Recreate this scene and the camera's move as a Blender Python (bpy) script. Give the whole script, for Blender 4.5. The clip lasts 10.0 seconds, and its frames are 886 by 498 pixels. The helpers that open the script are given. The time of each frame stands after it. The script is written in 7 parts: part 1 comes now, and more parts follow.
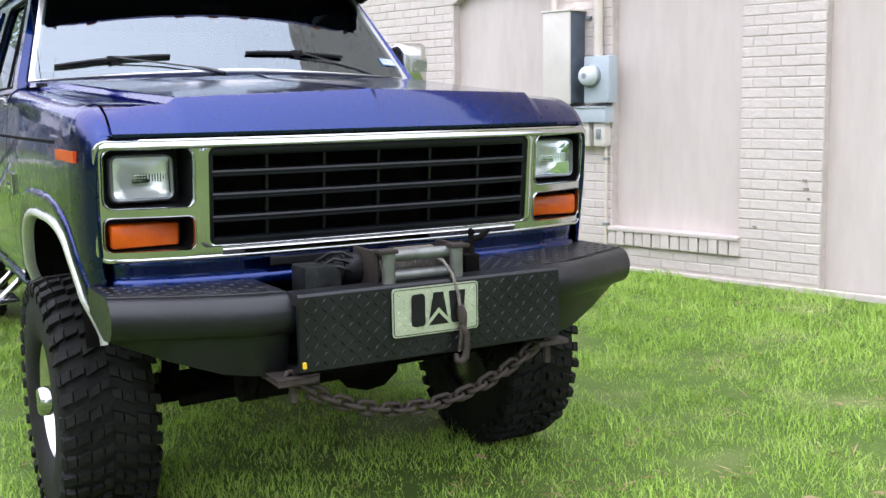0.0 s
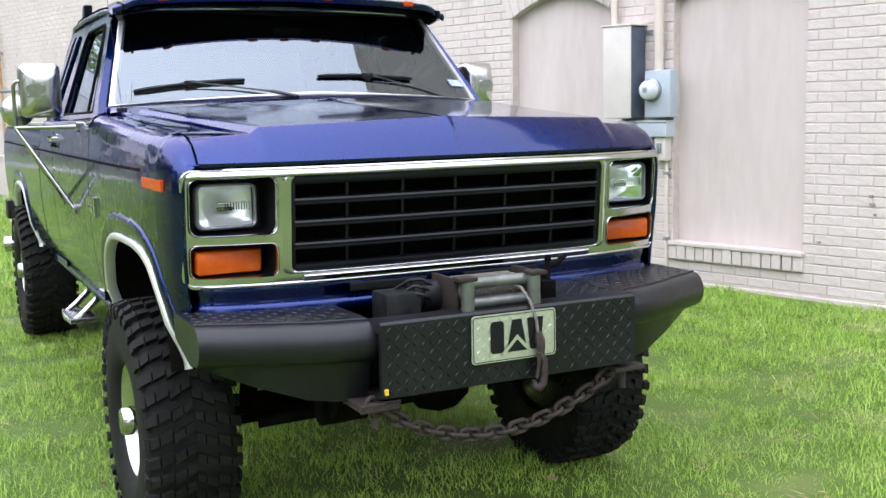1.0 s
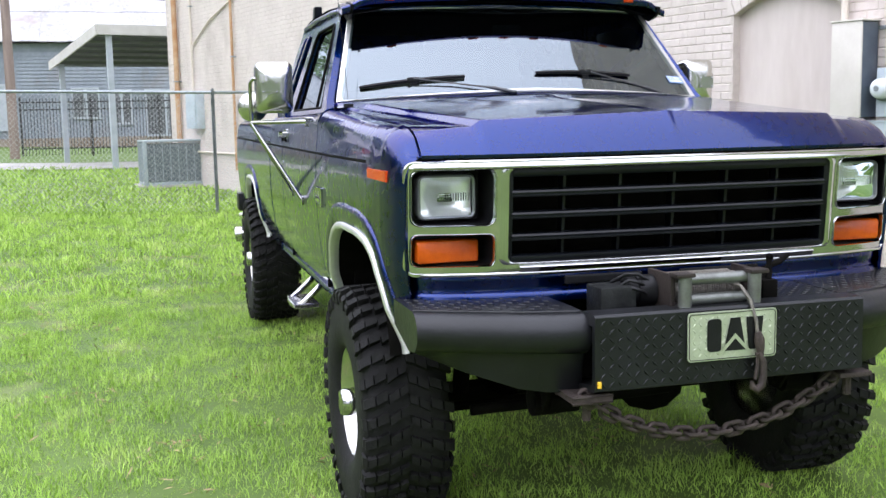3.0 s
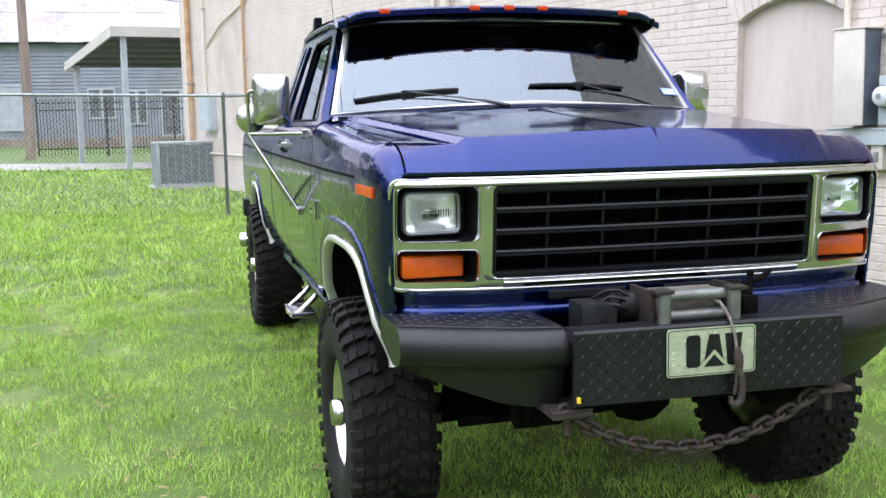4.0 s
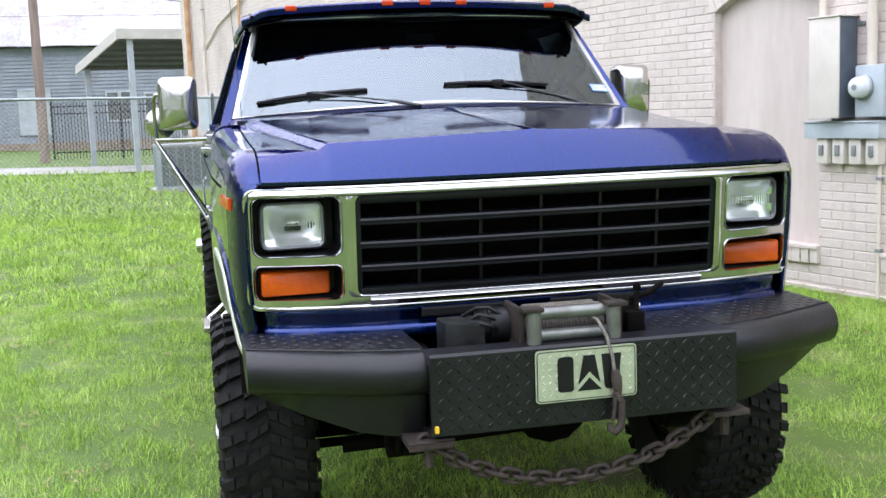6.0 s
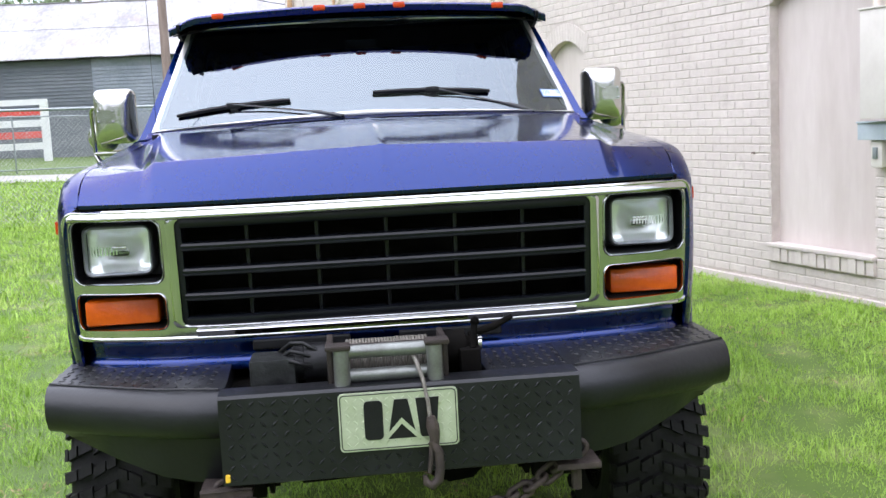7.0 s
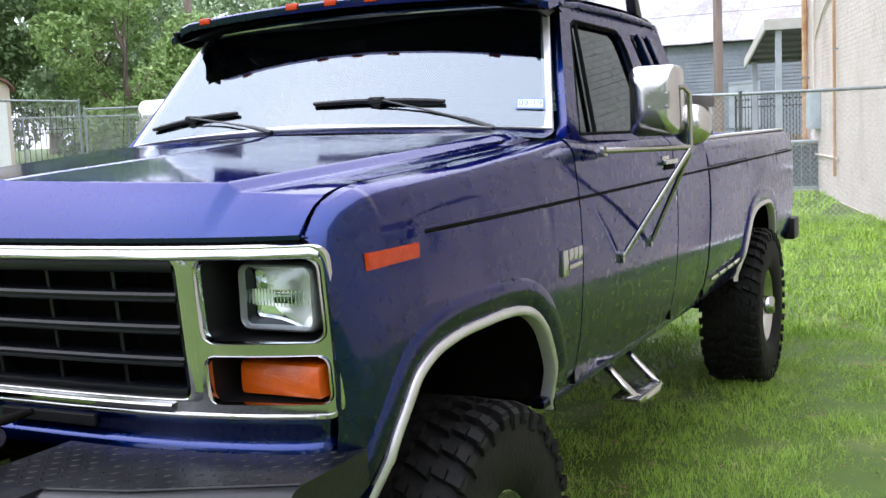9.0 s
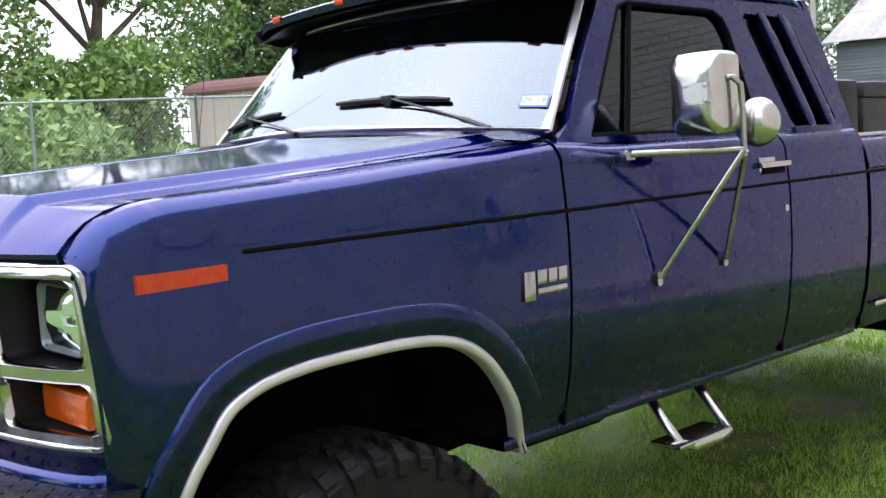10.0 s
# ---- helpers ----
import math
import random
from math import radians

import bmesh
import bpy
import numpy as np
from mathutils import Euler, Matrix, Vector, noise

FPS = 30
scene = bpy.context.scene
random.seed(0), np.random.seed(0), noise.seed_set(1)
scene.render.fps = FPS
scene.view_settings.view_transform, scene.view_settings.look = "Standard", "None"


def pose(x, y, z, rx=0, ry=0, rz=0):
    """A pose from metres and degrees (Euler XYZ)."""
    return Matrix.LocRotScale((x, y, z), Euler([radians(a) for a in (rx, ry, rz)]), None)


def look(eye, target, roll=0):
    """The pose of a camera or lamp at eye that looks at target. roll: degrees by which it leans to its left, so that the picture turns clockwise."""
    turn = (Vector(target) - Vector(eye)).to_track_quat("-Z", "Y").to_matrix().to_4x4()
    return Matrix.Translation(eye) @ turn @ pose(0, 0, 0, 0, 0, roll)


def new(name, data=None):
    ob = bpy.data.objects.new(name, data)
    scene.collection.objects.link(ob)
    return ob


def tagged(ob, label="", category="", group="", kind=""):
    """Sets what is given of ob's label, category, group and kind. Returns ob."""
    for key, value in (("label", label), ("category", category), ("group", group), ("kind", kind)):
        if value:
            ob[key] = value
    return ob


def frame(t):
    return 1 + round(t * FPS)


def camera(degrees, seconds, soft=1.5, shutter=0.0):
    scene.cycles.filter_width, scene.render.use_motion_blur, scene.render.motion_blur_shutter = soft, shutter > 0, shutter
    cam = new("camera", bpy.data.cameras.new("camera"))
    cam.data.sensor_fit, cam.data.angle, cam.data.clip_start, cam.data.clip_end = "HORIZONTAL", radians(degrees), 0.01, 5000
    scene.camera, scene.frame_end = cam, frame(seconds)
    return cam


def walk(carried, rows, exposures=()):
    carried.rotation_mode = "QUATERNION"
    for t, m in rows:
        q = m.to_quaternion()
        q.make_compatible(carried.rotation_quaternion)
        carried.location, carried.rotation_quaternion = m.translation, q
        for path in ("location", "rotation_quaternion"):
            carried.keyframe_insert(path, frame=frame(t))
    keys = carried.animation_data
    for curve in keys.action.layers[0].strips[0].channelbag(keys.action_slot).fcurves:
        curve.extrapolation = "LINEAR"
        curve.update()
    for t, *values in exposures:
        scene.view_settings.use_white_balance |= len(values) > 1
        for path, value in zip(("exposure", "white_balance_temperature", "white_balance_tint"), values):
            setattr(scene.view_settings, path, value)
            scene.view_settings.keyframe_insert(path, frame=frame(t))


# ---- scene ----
cam = camera(44.92, 10.0)
PATH = [
    (0, (-1.581, -3.349, 1.371), (-0.619, -1.617, 1.097), -0.99),
    (0.5, (-1.647, -3.342, 1.468), (-0.705, -1.595, 1.224), -1.30),
    (1, (-1.679, -3.328, 1.446), (-0.795, -1.554, 1.184), -1.22),
    (1.5, (-1.707, -3.311, 1.395), (-0.983, -1.462, 1.152), -1.63),
    (2, (-1.726, -3.309, 1.392), (-1.089, -1.429, 1.148), -1.28),
    (2.5, (-1.740, -3.325, 1.402), (-1.162, -1.426, 1.154), -1.06),
    (3.8, (-1.647, -3.401, 1.465), (-1.160, -1.477, 1.214), -1.21),
    (4, (-1.633, -3.423, 1.477), (-1.135, -1.502, 1.226), -1.04),
    (4.5, (-1.618, -3.505, 1.454), (-1.129, -1.582, 1.202), -0.98),
    (5, (-1.563, -3.500, 1.455), (-1.071, -1.577, 1.204), -0.98),
    (5.5, (-1.349, -3.335, 1.460), (-0.880, -1.407, 1.202), -1.40),
    (6, (-1.060, -3.280, 1.484), (-0.617, -1.347, 1.228), -2.01),
    (6.2, (-0.843, -3.303, 1.450), (-0.416, -1.365, 1.206), -2.18),
    (7.3, (0.158, -2.932, 1.501), (0.149, -0.947, 1.260), -2.74),
    (7.5, (0.373, -2.779, 1.504), (0.214, -0.799, 1.274), -2.49),
    (8, (1.014, -2.595, 1.534), (0.538, -0.665, 1.309), -2.22),
    (8.5, (1.597, -2.213, 1.515), (0.875, -0.362, 1.290), -2.09),
    (8.7, (1.879, -2.113, 1.539), (1.078, -0.297, 1.303), -2.41),
    (9, (2.132, -1.844, 1.488), (1.231, -0.072, 1.269), -2.58),
    (9.5, (2.591, -1.448, 1.445), (1.423, 0.162, 1.238), -3.21),
    (10, (2.880, -0.864, 1.474), (1.423, 0.491, 1.266), -3.00),
]
walk(cam, [(t, look(eye, target, roll)) for t, eye, target, roll in PATH])

# ---- light: bright overcast ----
world = bpy.data.worlds.new("overcast_sky")
scene.world = world
world.use_nodes = True
wn, wl = world.node_tree.nodes, world.node_tree.links
bg = wn["Background"]
sky = wn.new("ShaderNodeTexSky")
sky.sky_type, sky.sun_disc = "NISHITA", False
sky.sun_elevation, sky.sun_rotation = radians(52), radians(250)
sky.air_density, sky.dust_density, sky.ozone_density = 1.0, 6.0, 1.0
cloud = wn.new("ShaderNodeMix")
cloud.data_type = "RGBA"
cloud.inputs[0].default_value = 0.86
dome = wn.new("ShaderNodeTexCoord")
bright_side = wn.new("ShaderNodeVectorMath")
bright_side.operation = "DOT_PRODUCT"
bright_side.inputs[1].default_value = Vector((-0.30, -0.05, 0.95)).normalized()
wl.new(dome.outputs["Generated"], bright_side.inputs[0])
lift = wn.new("ShaderNodeMapRange")
lift.inputs[1].default_value, lift.inputs[2].default_value, lift.inputs[3].default_value, lift.inputs[4].default_value = -0.15, 1.0, 0.0, 1.0
wl.new(bright_side.outputs["Value"], lift.inputs[0])
grey = wn.new("ShaderNodeMix")
grey.data_type = "RGBA"
grey.inputs[6].default_value, grey.inputs[7].default_value = (7.4, 7.8, 9.3, 1), (25.5, 26.6, 32.2, 1)
wl.new(lift.outputs[0], grey.inputs[0])
wl.new(grey.outputs[2], cloud.inputs[7])
wl.new(sky.outputs[0], cloud.inputs[6])
wl.new(cloud.outputs[2], bg.inputs[0])
bg.inputs[1].default_value = 0.125
sun_data = bpy.data.lights.new("sun", "SUN")
sun_data.energy, sun_data.angle, sun_data.color = 0.55, radians(130), (1.0, 0.97, 0.92)
sun_lamp = new("sun", sun_data)
sun_lamp.matrix_basis = look((-12, 0, 32), (0, 2, 0))
scene.view_settings.exposure = 0.34


# ---- materials ----
def surface(name, a, b, scale=6.0, rough=0.6, metal=0.0, bump=0.0, bump_scale=60.0, coat=0.0, spread=0.1,
            fine=0.25, random_island=0.0, random_object=0.0, spec=0.5, stretch=(1, 1, 1)):
    """A two-scale noise between two colours, with fine relief."""
    m = bpy.data.materials.new(name)
    m.use_nodes = True
    n, l = m.node_tree.nodes, m.node_tree.links
    p = n["Principled BSDF"]
    tc, mp = n.new("ShaderNodeTexCoord"), n.new("ShaderNodeMapping")
    mp.inputs["Scale"].default_value = stretch
    l.new(tc.outputs["Object"], mp.inputs[0])
    big, small = n.new("ShaderNodeTexNoise"), n.new("ShaderNodeTexNoise")
    big.inputs["Scale"].default_value, big.inputs["Detail"].default_value = scale, 4
    small.inputs["Scale"].default_value, small.inputs["Detail"].default_value = scale * 9, 3
    for t in (big, small):
        l.new(mp.outputs[0], t.inputs["Vector"])
    mixf = n.new("ShaderNodeMix")
    mixf.inputs[0].default_value = fine
    l.new(big.outputs[0], mixf.inputs[2])
    l.new(small.outputs[0], mixf.inputs[3])
    ramp = n.new("ShaderNodeMapRange")
    ramp.inputs[1].default_value, ramp.inputs[2].default_value = 0.33, 0.67
    l.new(mixf.outputs[0], ramp.inputs[0])
    fac = ramp.outputs[0]
    for amount, node, socket in ((random_island, "ShaderNodeNewGeometry", "Random Per Island"), (random_object, "ShaderNodeObjectInfo", "Random")):
        if amount:
            src = n.new(node)
            mm = n.new("ShaderNodeMix")
            mm.inputs[0].default_value = amount
            l.new(fac, mm.inputs[2])
            l.new(src.outputs[socket], mm.inputs[3])
            fac = mm.outputs[0]
    col = n.new("ShaderNodeMix")
    col.data_type = "RGBA"
    col.inputs[6].default_value, col.inputs[7].default_value = (*a, 1), (*b, 1)
    l.new(fac, col.inputs[0])
    l.new(col.outputs[2], p.inputs["Base Color"])
    rr = n.new("ShaderNodeMapRange")
    rr.inputs[3].default_value, rr.inputs[4].default_value = max(0.0, rough - spread), min(1.0, rough + spread)
    l.new(small.outputs[0], rr.inputs[0])
    l.new(rr.outputs[0], p.inputs["Roughness"])
    p.inputs["Metallic"].default_value = metal
    p.inputs["Coat Weight"].default_value, p.inputs["Coat Roughness"].default_value = coat, 0.03
    p.inputs["Specular IOR Level"].default_value = spec
    if bump:
        bn, bt = n.new("ShaderNodeBump"), n.new("ShaderNodeTexNoise")
        bt.inputs["Scale"].default_value, bt.inputs["Detail"].default_value = bump_scale, 4
        l.new(mp.outputs[0], bt.inputs["Vector"])
        l.new(bt.outputs[0], bn.inputs["Height"])
        bn.inputs["Strength"].default_value, bn.inputs["Distance"].default_value = bump, 0.01
        l.new(bn.outputs[0], p.inputs["Normal"])
    return m


def stained(m, tint, scale, low, high, amount, stretch=(1, 1, 1)):
    """Lays blotches of another colour over a material, at the size given by scale."""
    n, l = m.node_tree.nodes, m.node_tree.links
    p = n["Principled BSDF"]
    under = p.inputs["Base Color"].links[0].from_socket
    tc, mp, t, r, mix = (n.new("ShaderNode" + k) for k in ("TexCoord", "Mapping", "TexNoise", "MapRange", "Mix"))
    mp.inputs["Scale"].default_value = stretch
    t.inputs["Scale"].default_value, t.inputs["Detail"].default_value, t.inputs["Roughness"].default_value = scale, 8, 0.62
    r.inputs[1].default_value, r.inputs[2].default_value, r.inputs[4].default_value = low, high, amount
    mix.data_type = "RGBA"
    mix.inputs[7].default_value = (*tint, 1)
    l.new(tc.outputs["Object"], mp.inputs[0])
    l.new(mp.outputs[0], t.inputs["Vector"])
    l.new(t.outputs[0], r.inputs[0])
    l.new(r.outputs[0], mix.inputs[0])
    l.new(under, mix.inputs[6])
    l.new(mix.outputs[2], p.inputs["Base Color"])
    return m


def glass(name, tint, ior=1.5, rough=0.0):
    """Thin pane: clear tinted sheet with a Fresnel gloss."""
    m = bpy.data.materials.new(name)
    m.use_nodes = True
    n, l = m.node_tree.nodes, m.node_tree.links
    n.remove(n["Principled BSDF"])
    clear, gloss, mix, fr = n.new("ShaderNodeBsdfTransparent"), n.new("ShaderNodeBsdfGlossy"), n.new("ShaderNodeMixShader"), n.new("ShaderNodeFresnel")
    clear.inputs[0].default_value = (*tint, 1)
    gloss.inputs["Color"].default_value, gloss.inputs["Roughness"].default_value = (0.84, 0.94, 1.0, 1), rough
    fr.inputs[0].default_value = ior
    l.new(fr.outputs[0], mix.inputs[0])
    l.new(clear.outputs[0], mix.inputs[1])
    l.new(gloss.outputs[0], mix.inputs[2])
    l.new(mix.outputs[0], n["Material Output"].inputs[0])
    return m


def grass_mat(name, a, b, c):
    m = surface(name, a, b, scale=1.1, rough=0.7, fine=0.45, spread=0.1, random_island=0.45, spec=0.25)
    n, l = m.node_tree.nodes, m.node_tree.links
    p = n["Principled BSDF"]
    col = p.inputs["Base Color"].links[0].from_socket
    tc, t = n.new("ShaderNodeTexCoord"), n.new("ShaderNodeTexNoise")
    t.inputs["Scale"].default_value, t.inputs["Detail"].default_value = 2.2, 6
    l.new(tc.outputs["Object"], t.inputs["Vector"])
    r = n.new("ShaderNodeMapRange")
    r.inputs[1].default_value, r.inputs[2].default_value = 0.55, 0.78
    l.new(t.outputs[0], r.inputs[0])
    mix = n.new("ShaderNodeMix")
    mix.data_type = "RGBA"
    mix.inputs[7].default_value = (*c, 1)
    l.new(r.outputs[0], mix.inputs[0])
    l.new(col, mix.inputs[6])
    l.new(mix.outputs[2], p.inputs["Base Color"])
    p.inputs["Subsurface Weight"].default_value = 0.0
    return m


PAINT = surface("blue_metallic_paint", (0.0004, 0.0135, 0.100), (0.0005, 0.0145, 0.108), scale=3, rough=0.28, metal=1.0, coat=1.0, spread=0.04, fine=0.5, spec=0.2)
PAINT.node_tree.nodes["Principled BSDF"].inputs["Specular Tint"].default_value = (0.10, 0.16, 0.55, 1)
PAINT.node_tree.nodes["Principled BSDF"].inputs["Coat IOR"].default_value = 1.46
PAINT.node_tree.nodes["Principled BSDF"].inputs["Coat Roughness"].default_value = 0.07
CHROME = surface("chrome", (0.58, 0.58, 0.58), (0.46, 0.46, 0.46), scale=8, rough=0.11, metal=1.0, spread=0.05)
STEEL = surface("polished_stainless", (0.66, 0.65, 0.62), (0.55, 0.54, 0.51), scale=10, rough=0.22, metal=1.0, spread=0.06)
TRIM = surface("aluminium_trim", (0.70, 0.69, 0.67), (0.58, 0.57, 0.55), scale=12, rough=0.32, metal=0.55, spread=0.08)
BLACK = surface("black_plastic", (0.004, 0.004, 0.0045), (0.009, 0.009, 0.010), scale=20, rough=0.45, bump=0.1, bump_scale=220, spec=0.3)
GRILLE = surface("blue_black_grille_plastic", (0.0016, 0.002, 0.0032), (0.004, 0.005, 0.0075), scale=10, rough=0.34, spec=0.34)
BUMPER = surface("black_bumper_paint", (0.004, 0.0042, 0.005), (0.012, 0.0125, 0.015), scale=7, rough=0.36, bump=0.1, bump_scale=60, spread=0.1, spec=0.4)
# Underbody grime taken down to near black, with deep shade in the colour.
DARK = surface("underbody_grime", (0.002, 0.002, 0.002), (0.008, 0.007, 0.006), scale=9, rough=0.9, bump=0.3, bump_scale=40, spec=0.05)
RUBBER = surface("tyre_rubber", (0.006, 0.006, 0.006), (0.016, 0.0155, 0.015), scale=14, rough=0.72, bump=0.3, bump_scale=70, spec=0.22)
SEAL = surface("black_rubber_seal", (0.002, 0.002, 0.002), (0.005, 0.005, 0.005), scale=14, rough=0.8, spec=0.08)
RUST = surface("rusty_iron", (0.030, 0.023, 0.021), (0.075, 0.056, 0.047), scale=25, rough=0.75, metal=0.3, bump=0.4, bump_scale=120)
ROLLER = surface("zinc_roller", (0.24, 0.255, 0.235), (0.15, 0.15, 0.14), scale=16, rough=0.42, metal=0.7, bump=0.1)
CABLE = surface("steel_cable", (0.24, 0.22, 0.19), (0.13, 0.12, 0.10), scale=90, rough=0.6, metal=0.5, bump=0.4, bump_scale=300)
AMBER = surface("amber_lens", (0.46, 0.066, 0.003), (0.58, 0.10, 0.006), scale=30, rough=0.22, coat=0.25, bump=0.15, bump_scale=160, spec=0.3)
REDLENS = surface("orange_red_lens", (0.46, 0.036, 0.004), (0.58, 0.060, 0.006), scale=30, rough=0.25, coat=0.15, bump=0.1, bump_scale=160, spec=0.3)
LENS = glass("headlamp_glass", (0.96, 0.97, 0.96), 1.6, 0.05)
RINGGREY = surface("dull_grey_ring", (0.16, 0.165, 0.17), (0.26, 0.265, 0.27), scale=14, rough=0.4, metal=0.6)
REFLECTOR = surface("reflector", (0.95, 0.96, 0.96), (0.86, 0.87, 0.88), scale=12, rough=0.32, metal=0.7, spread=0.1)
WINDSCREEN = glass("windscreen_glass", (0.30, 0.38, 0.40), 2.45)
TINTED = glass("tinted_glass", (0.10, 0.105, 0.105), 1.5)
PLATE = surface("aluminium_plate", (0.50, 0.54, 0.40), (0.62, 0.65, 0.52), scale=20, rough=0.4, metal=0.6, bump=0.1)
STICKER = surface("white_sticker", (0.70, 0.76, 0.82), (0.78, 0.82, 0.86), scale=20, rough=0.5)
BLUEINK = surface("blue_ink", (0.12, 0.22, 0.45), (0.16, 0.27, 0.5), scale=20, rough=0.5)
INTERIOR = surface("dark_cab_trim", (0.02, 0.02, 0.022), (0.035, 0.034, 0.034), scale=9, rough=0.8)
WIPERARM = surface("dull_grey_wiper_arm", (0.05, 0.052, 0.055), (0.08, 0.082, 0.085), scale=20, rough=0.4)
ARMS = surface("dull_polished_tube", (0.50, 0.49, 0.47), (0.38, 0.37, 0.35), scale=14, rough=0.2, metal=1.0, spread=0.06)
WINCHIRON = surface("grimy_winch_iron", (0.018, 0.014, 0.013), (0.05, 0.038, 0.032), scale=18, rough=0.6, metal=0.4, bump=0.3, bump_scale=120)
# Chequer marks: a lighter black than the bumper, painting in their highlights.
TREAD = surface("worn_chequer_edges", (0.005, 0.005, 0.006), (0.022, 0.023, 0.025), scale=25, rough=0.36, metal=0.4, spread=0.1)
DRYBITS = surface("dry_grass_bits", (0.20, 0.12, 0.06), (0.42, 0.33, 0.18), scale=5, rough=0.9, random_island=0.7)
YELLOW = surface("yellow_plastic", (0.75, 0.42, 0.02), (0.8, 0.5, 0.04), scale=20, rough=0.5)
BEDBOX = surface("grey_diamond_box", (0.03, 0.03, 0.03), (0.07, 0.066, 0.062), scale=9, rough=0.5, metal=0.4)
BRICK = surface("cream_painted_brick", (0.56, 0.495, 0.455), (0.68, 0.61, 0.565), scale=2.2, rough=0.85, bump=0.5, bump_scale=45, fine=0.5, random_object=0.18)
BRICKJ = surface("cream_painted_brick_mass", (0.56, 0.495, 0.455), (0.68, 0.61, 0.565), scale=2.2, rough=0.85, bump=0.5, bump_scale=45, fine=0.5, random_island=0.18)
MORTAR = surface("painted_mortar", (0.50, 0.435, 0.395), (0.64, 0.57, 0.525), scale=1.6, rough=0.95, bump=0.5, bump_scale=60, fine=0.5)
STUCCO = surface("cream_painted_stucco", (0.55, 0.48, 0.44), (0.65, 0.58, 0.54), scale=1.2, rough=0.8, bump=0.12, bump_scale=30, fine=0.35, stretch=(1.6, 1.6, 0.35))
GALV = surface("galvanised_steel", (0.24, 0.27, 0.28), (0.36, 0.39, 0.40), scale=14, rough=0.45, metal=0.6)
FENCEWIRE = surface("galvanised_wire", (0.40, 0.41, 0.41), (0.52, 0.53, 0.53), scale=20, rough=0.5, metal=0.5)
METERGREY = surface("grey_enamel", (0.40, 0.46, 0.50), (0.50, 0.56, 0.60), scale=5, rough=0.45)
# Cabinet sides: their shade is painted in as a dark blue-grey.
CABINETSHADE = surface("dull_blue_grey_steel", (0.07, 0.09, 0.12), (0.12, 0.145, 0.18), scale=6, rough=0.5)
BOXBEIGE = surface("beige_enamel", (0.62, 0.58, 0.52), (0.70, 0.66, 0.60), scale=4, rough=0.5)
PIPEPAINT = surface("painted_pipe", (0.62, 0.55, 0.47), (0.70, 0.63, 0.55), scale=8, rough=0.6, bump=0.1)
PIPERUST = surface("rusty_painted_pipe", (0.40, 0.19, 0.08), (0.60, 0.42, 0.26), scale=4, rough=0.8, bump=0.3)
PVC = surface("white_pvc", (0.72, 0.71, 0.68), (0.80, 0.79, 0.76), scale=8, rough=0.4)
ACMETAL = surface("grey_green_enamel", (0.28, 0.33, 0.345), (0.37, 0.42, 0.435), scale=6, rough=0.5)
CONCRETE = surface("concrete", (0.33, 0.31, 0.29), (0.44, 0.42, 0.39), scale=2.5, rough=0.9, bump=0.4, bump_scale=50)
ROOFMETAL = surface("weathered_tin_roof", (0.22, 0.21, 0.21), (0.46, 0.455, 0.46), scale=0.5, rough=0.55, metal=0.1, fine=0.45, stretch=(1.4, 0.5, 1))
SIDING = surface("blue_grey_tin_siding", (0.17, 0.195, 0.22), (0.27, 0.30, 0.33), scale=0.8, rough=0.6, fine=0.4)
BARNWOOD = surface("dark_grey_siding_boards", (0.10, 0.115, 0.13), (0.19, 0.205, 0.22), scale=0.8, rough=0.85, fine=0.4, stretch=(0.3, 0.3, 3))
CARPORT = surface("beige_fascia", (0.50, 0.48, 0.44), (0.60, 0.58, 0.54), scale=3, rough=0.6)
# Carport deck: the shade under the roof is put into this dark grey.
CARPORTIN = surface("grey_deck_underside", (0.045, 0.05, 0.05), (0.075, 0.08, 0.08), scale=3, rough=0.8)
PURLIN = surface("grey_purlin", (0.16, 0.17, 0.17), (0.22, 0.23, 0.23), scale=4, rough=0.6)
IRON = surface("black_iron", (0.015, 0.015, 0.017), (0.03, 0.03, 0.03), scale=10, rough=0.5)
POLEWOOD = surface("weathered_pole", (0.20, 0.15, 0.125), (0.31, 0.24, 0.205), scale=2, rough=0.9, bump=0.5, bump_scale=30, stretch=(4, 4, 0.5))
BARK = surface("bark", (0.10, 0.075, 0.055), (0.20, 0.155, 0.12), scale=3, rough=0.95, bump=0.9, bump_scale=14, stretch=(3, 3, 0.5))
LEAF = surface("leaf_mid", (0.10, 0.18, 0.05), (0.33, 0.47, 0.14), scale=0.5, rough=0.6, random_island=0.55, fine=0.3, spec=0.3)
LEAFDARK = surface("leaf_dark", (0.05, 0.095, 0.035), (0.17, 0.26, 0.09), scale=0.4, rough=0.65, random_island=0.5, fine=0.3, spec=0.3)
# Far leaves: distance haze is mixed into the colour, paler than real foliage.
LEAFHAZE = surface("leaf_far", (0.19, 0.265, 0.15), (0.42, 0.53, 0.31), scale=0.3, rough=0.7, random_island=0.5, fine=0.3, spec=0.2)
LEAFLIGHT = surface("leaf_light", (0.17, 0.26, 0.08), (0.36, 0.50, 0.18), scale=0.5, rough=0.6, random_island=0.55, fine=0.3, spec=0.3)
# Lawn base is darkened to paint the shade between the blades.
SOIL = grass_mat("lawn_base", (0.06, 0.105, 0.018), (0.13, 0.20, 0.036), (0.19, 0.21, 0.08))
BLADE = grass_mat("grass_blade", (0.215, 0.375, 0.052), (0.48, 0.67, 0.14), (0.50, 0.62, 0.20))
SHEDWALL = surface("tan_siding", (0.46, 0.39, 0.32), (0.56, 0.48, 0.40), scale=1.2, rough=0.8, stretch=(3, 3, 0.4))
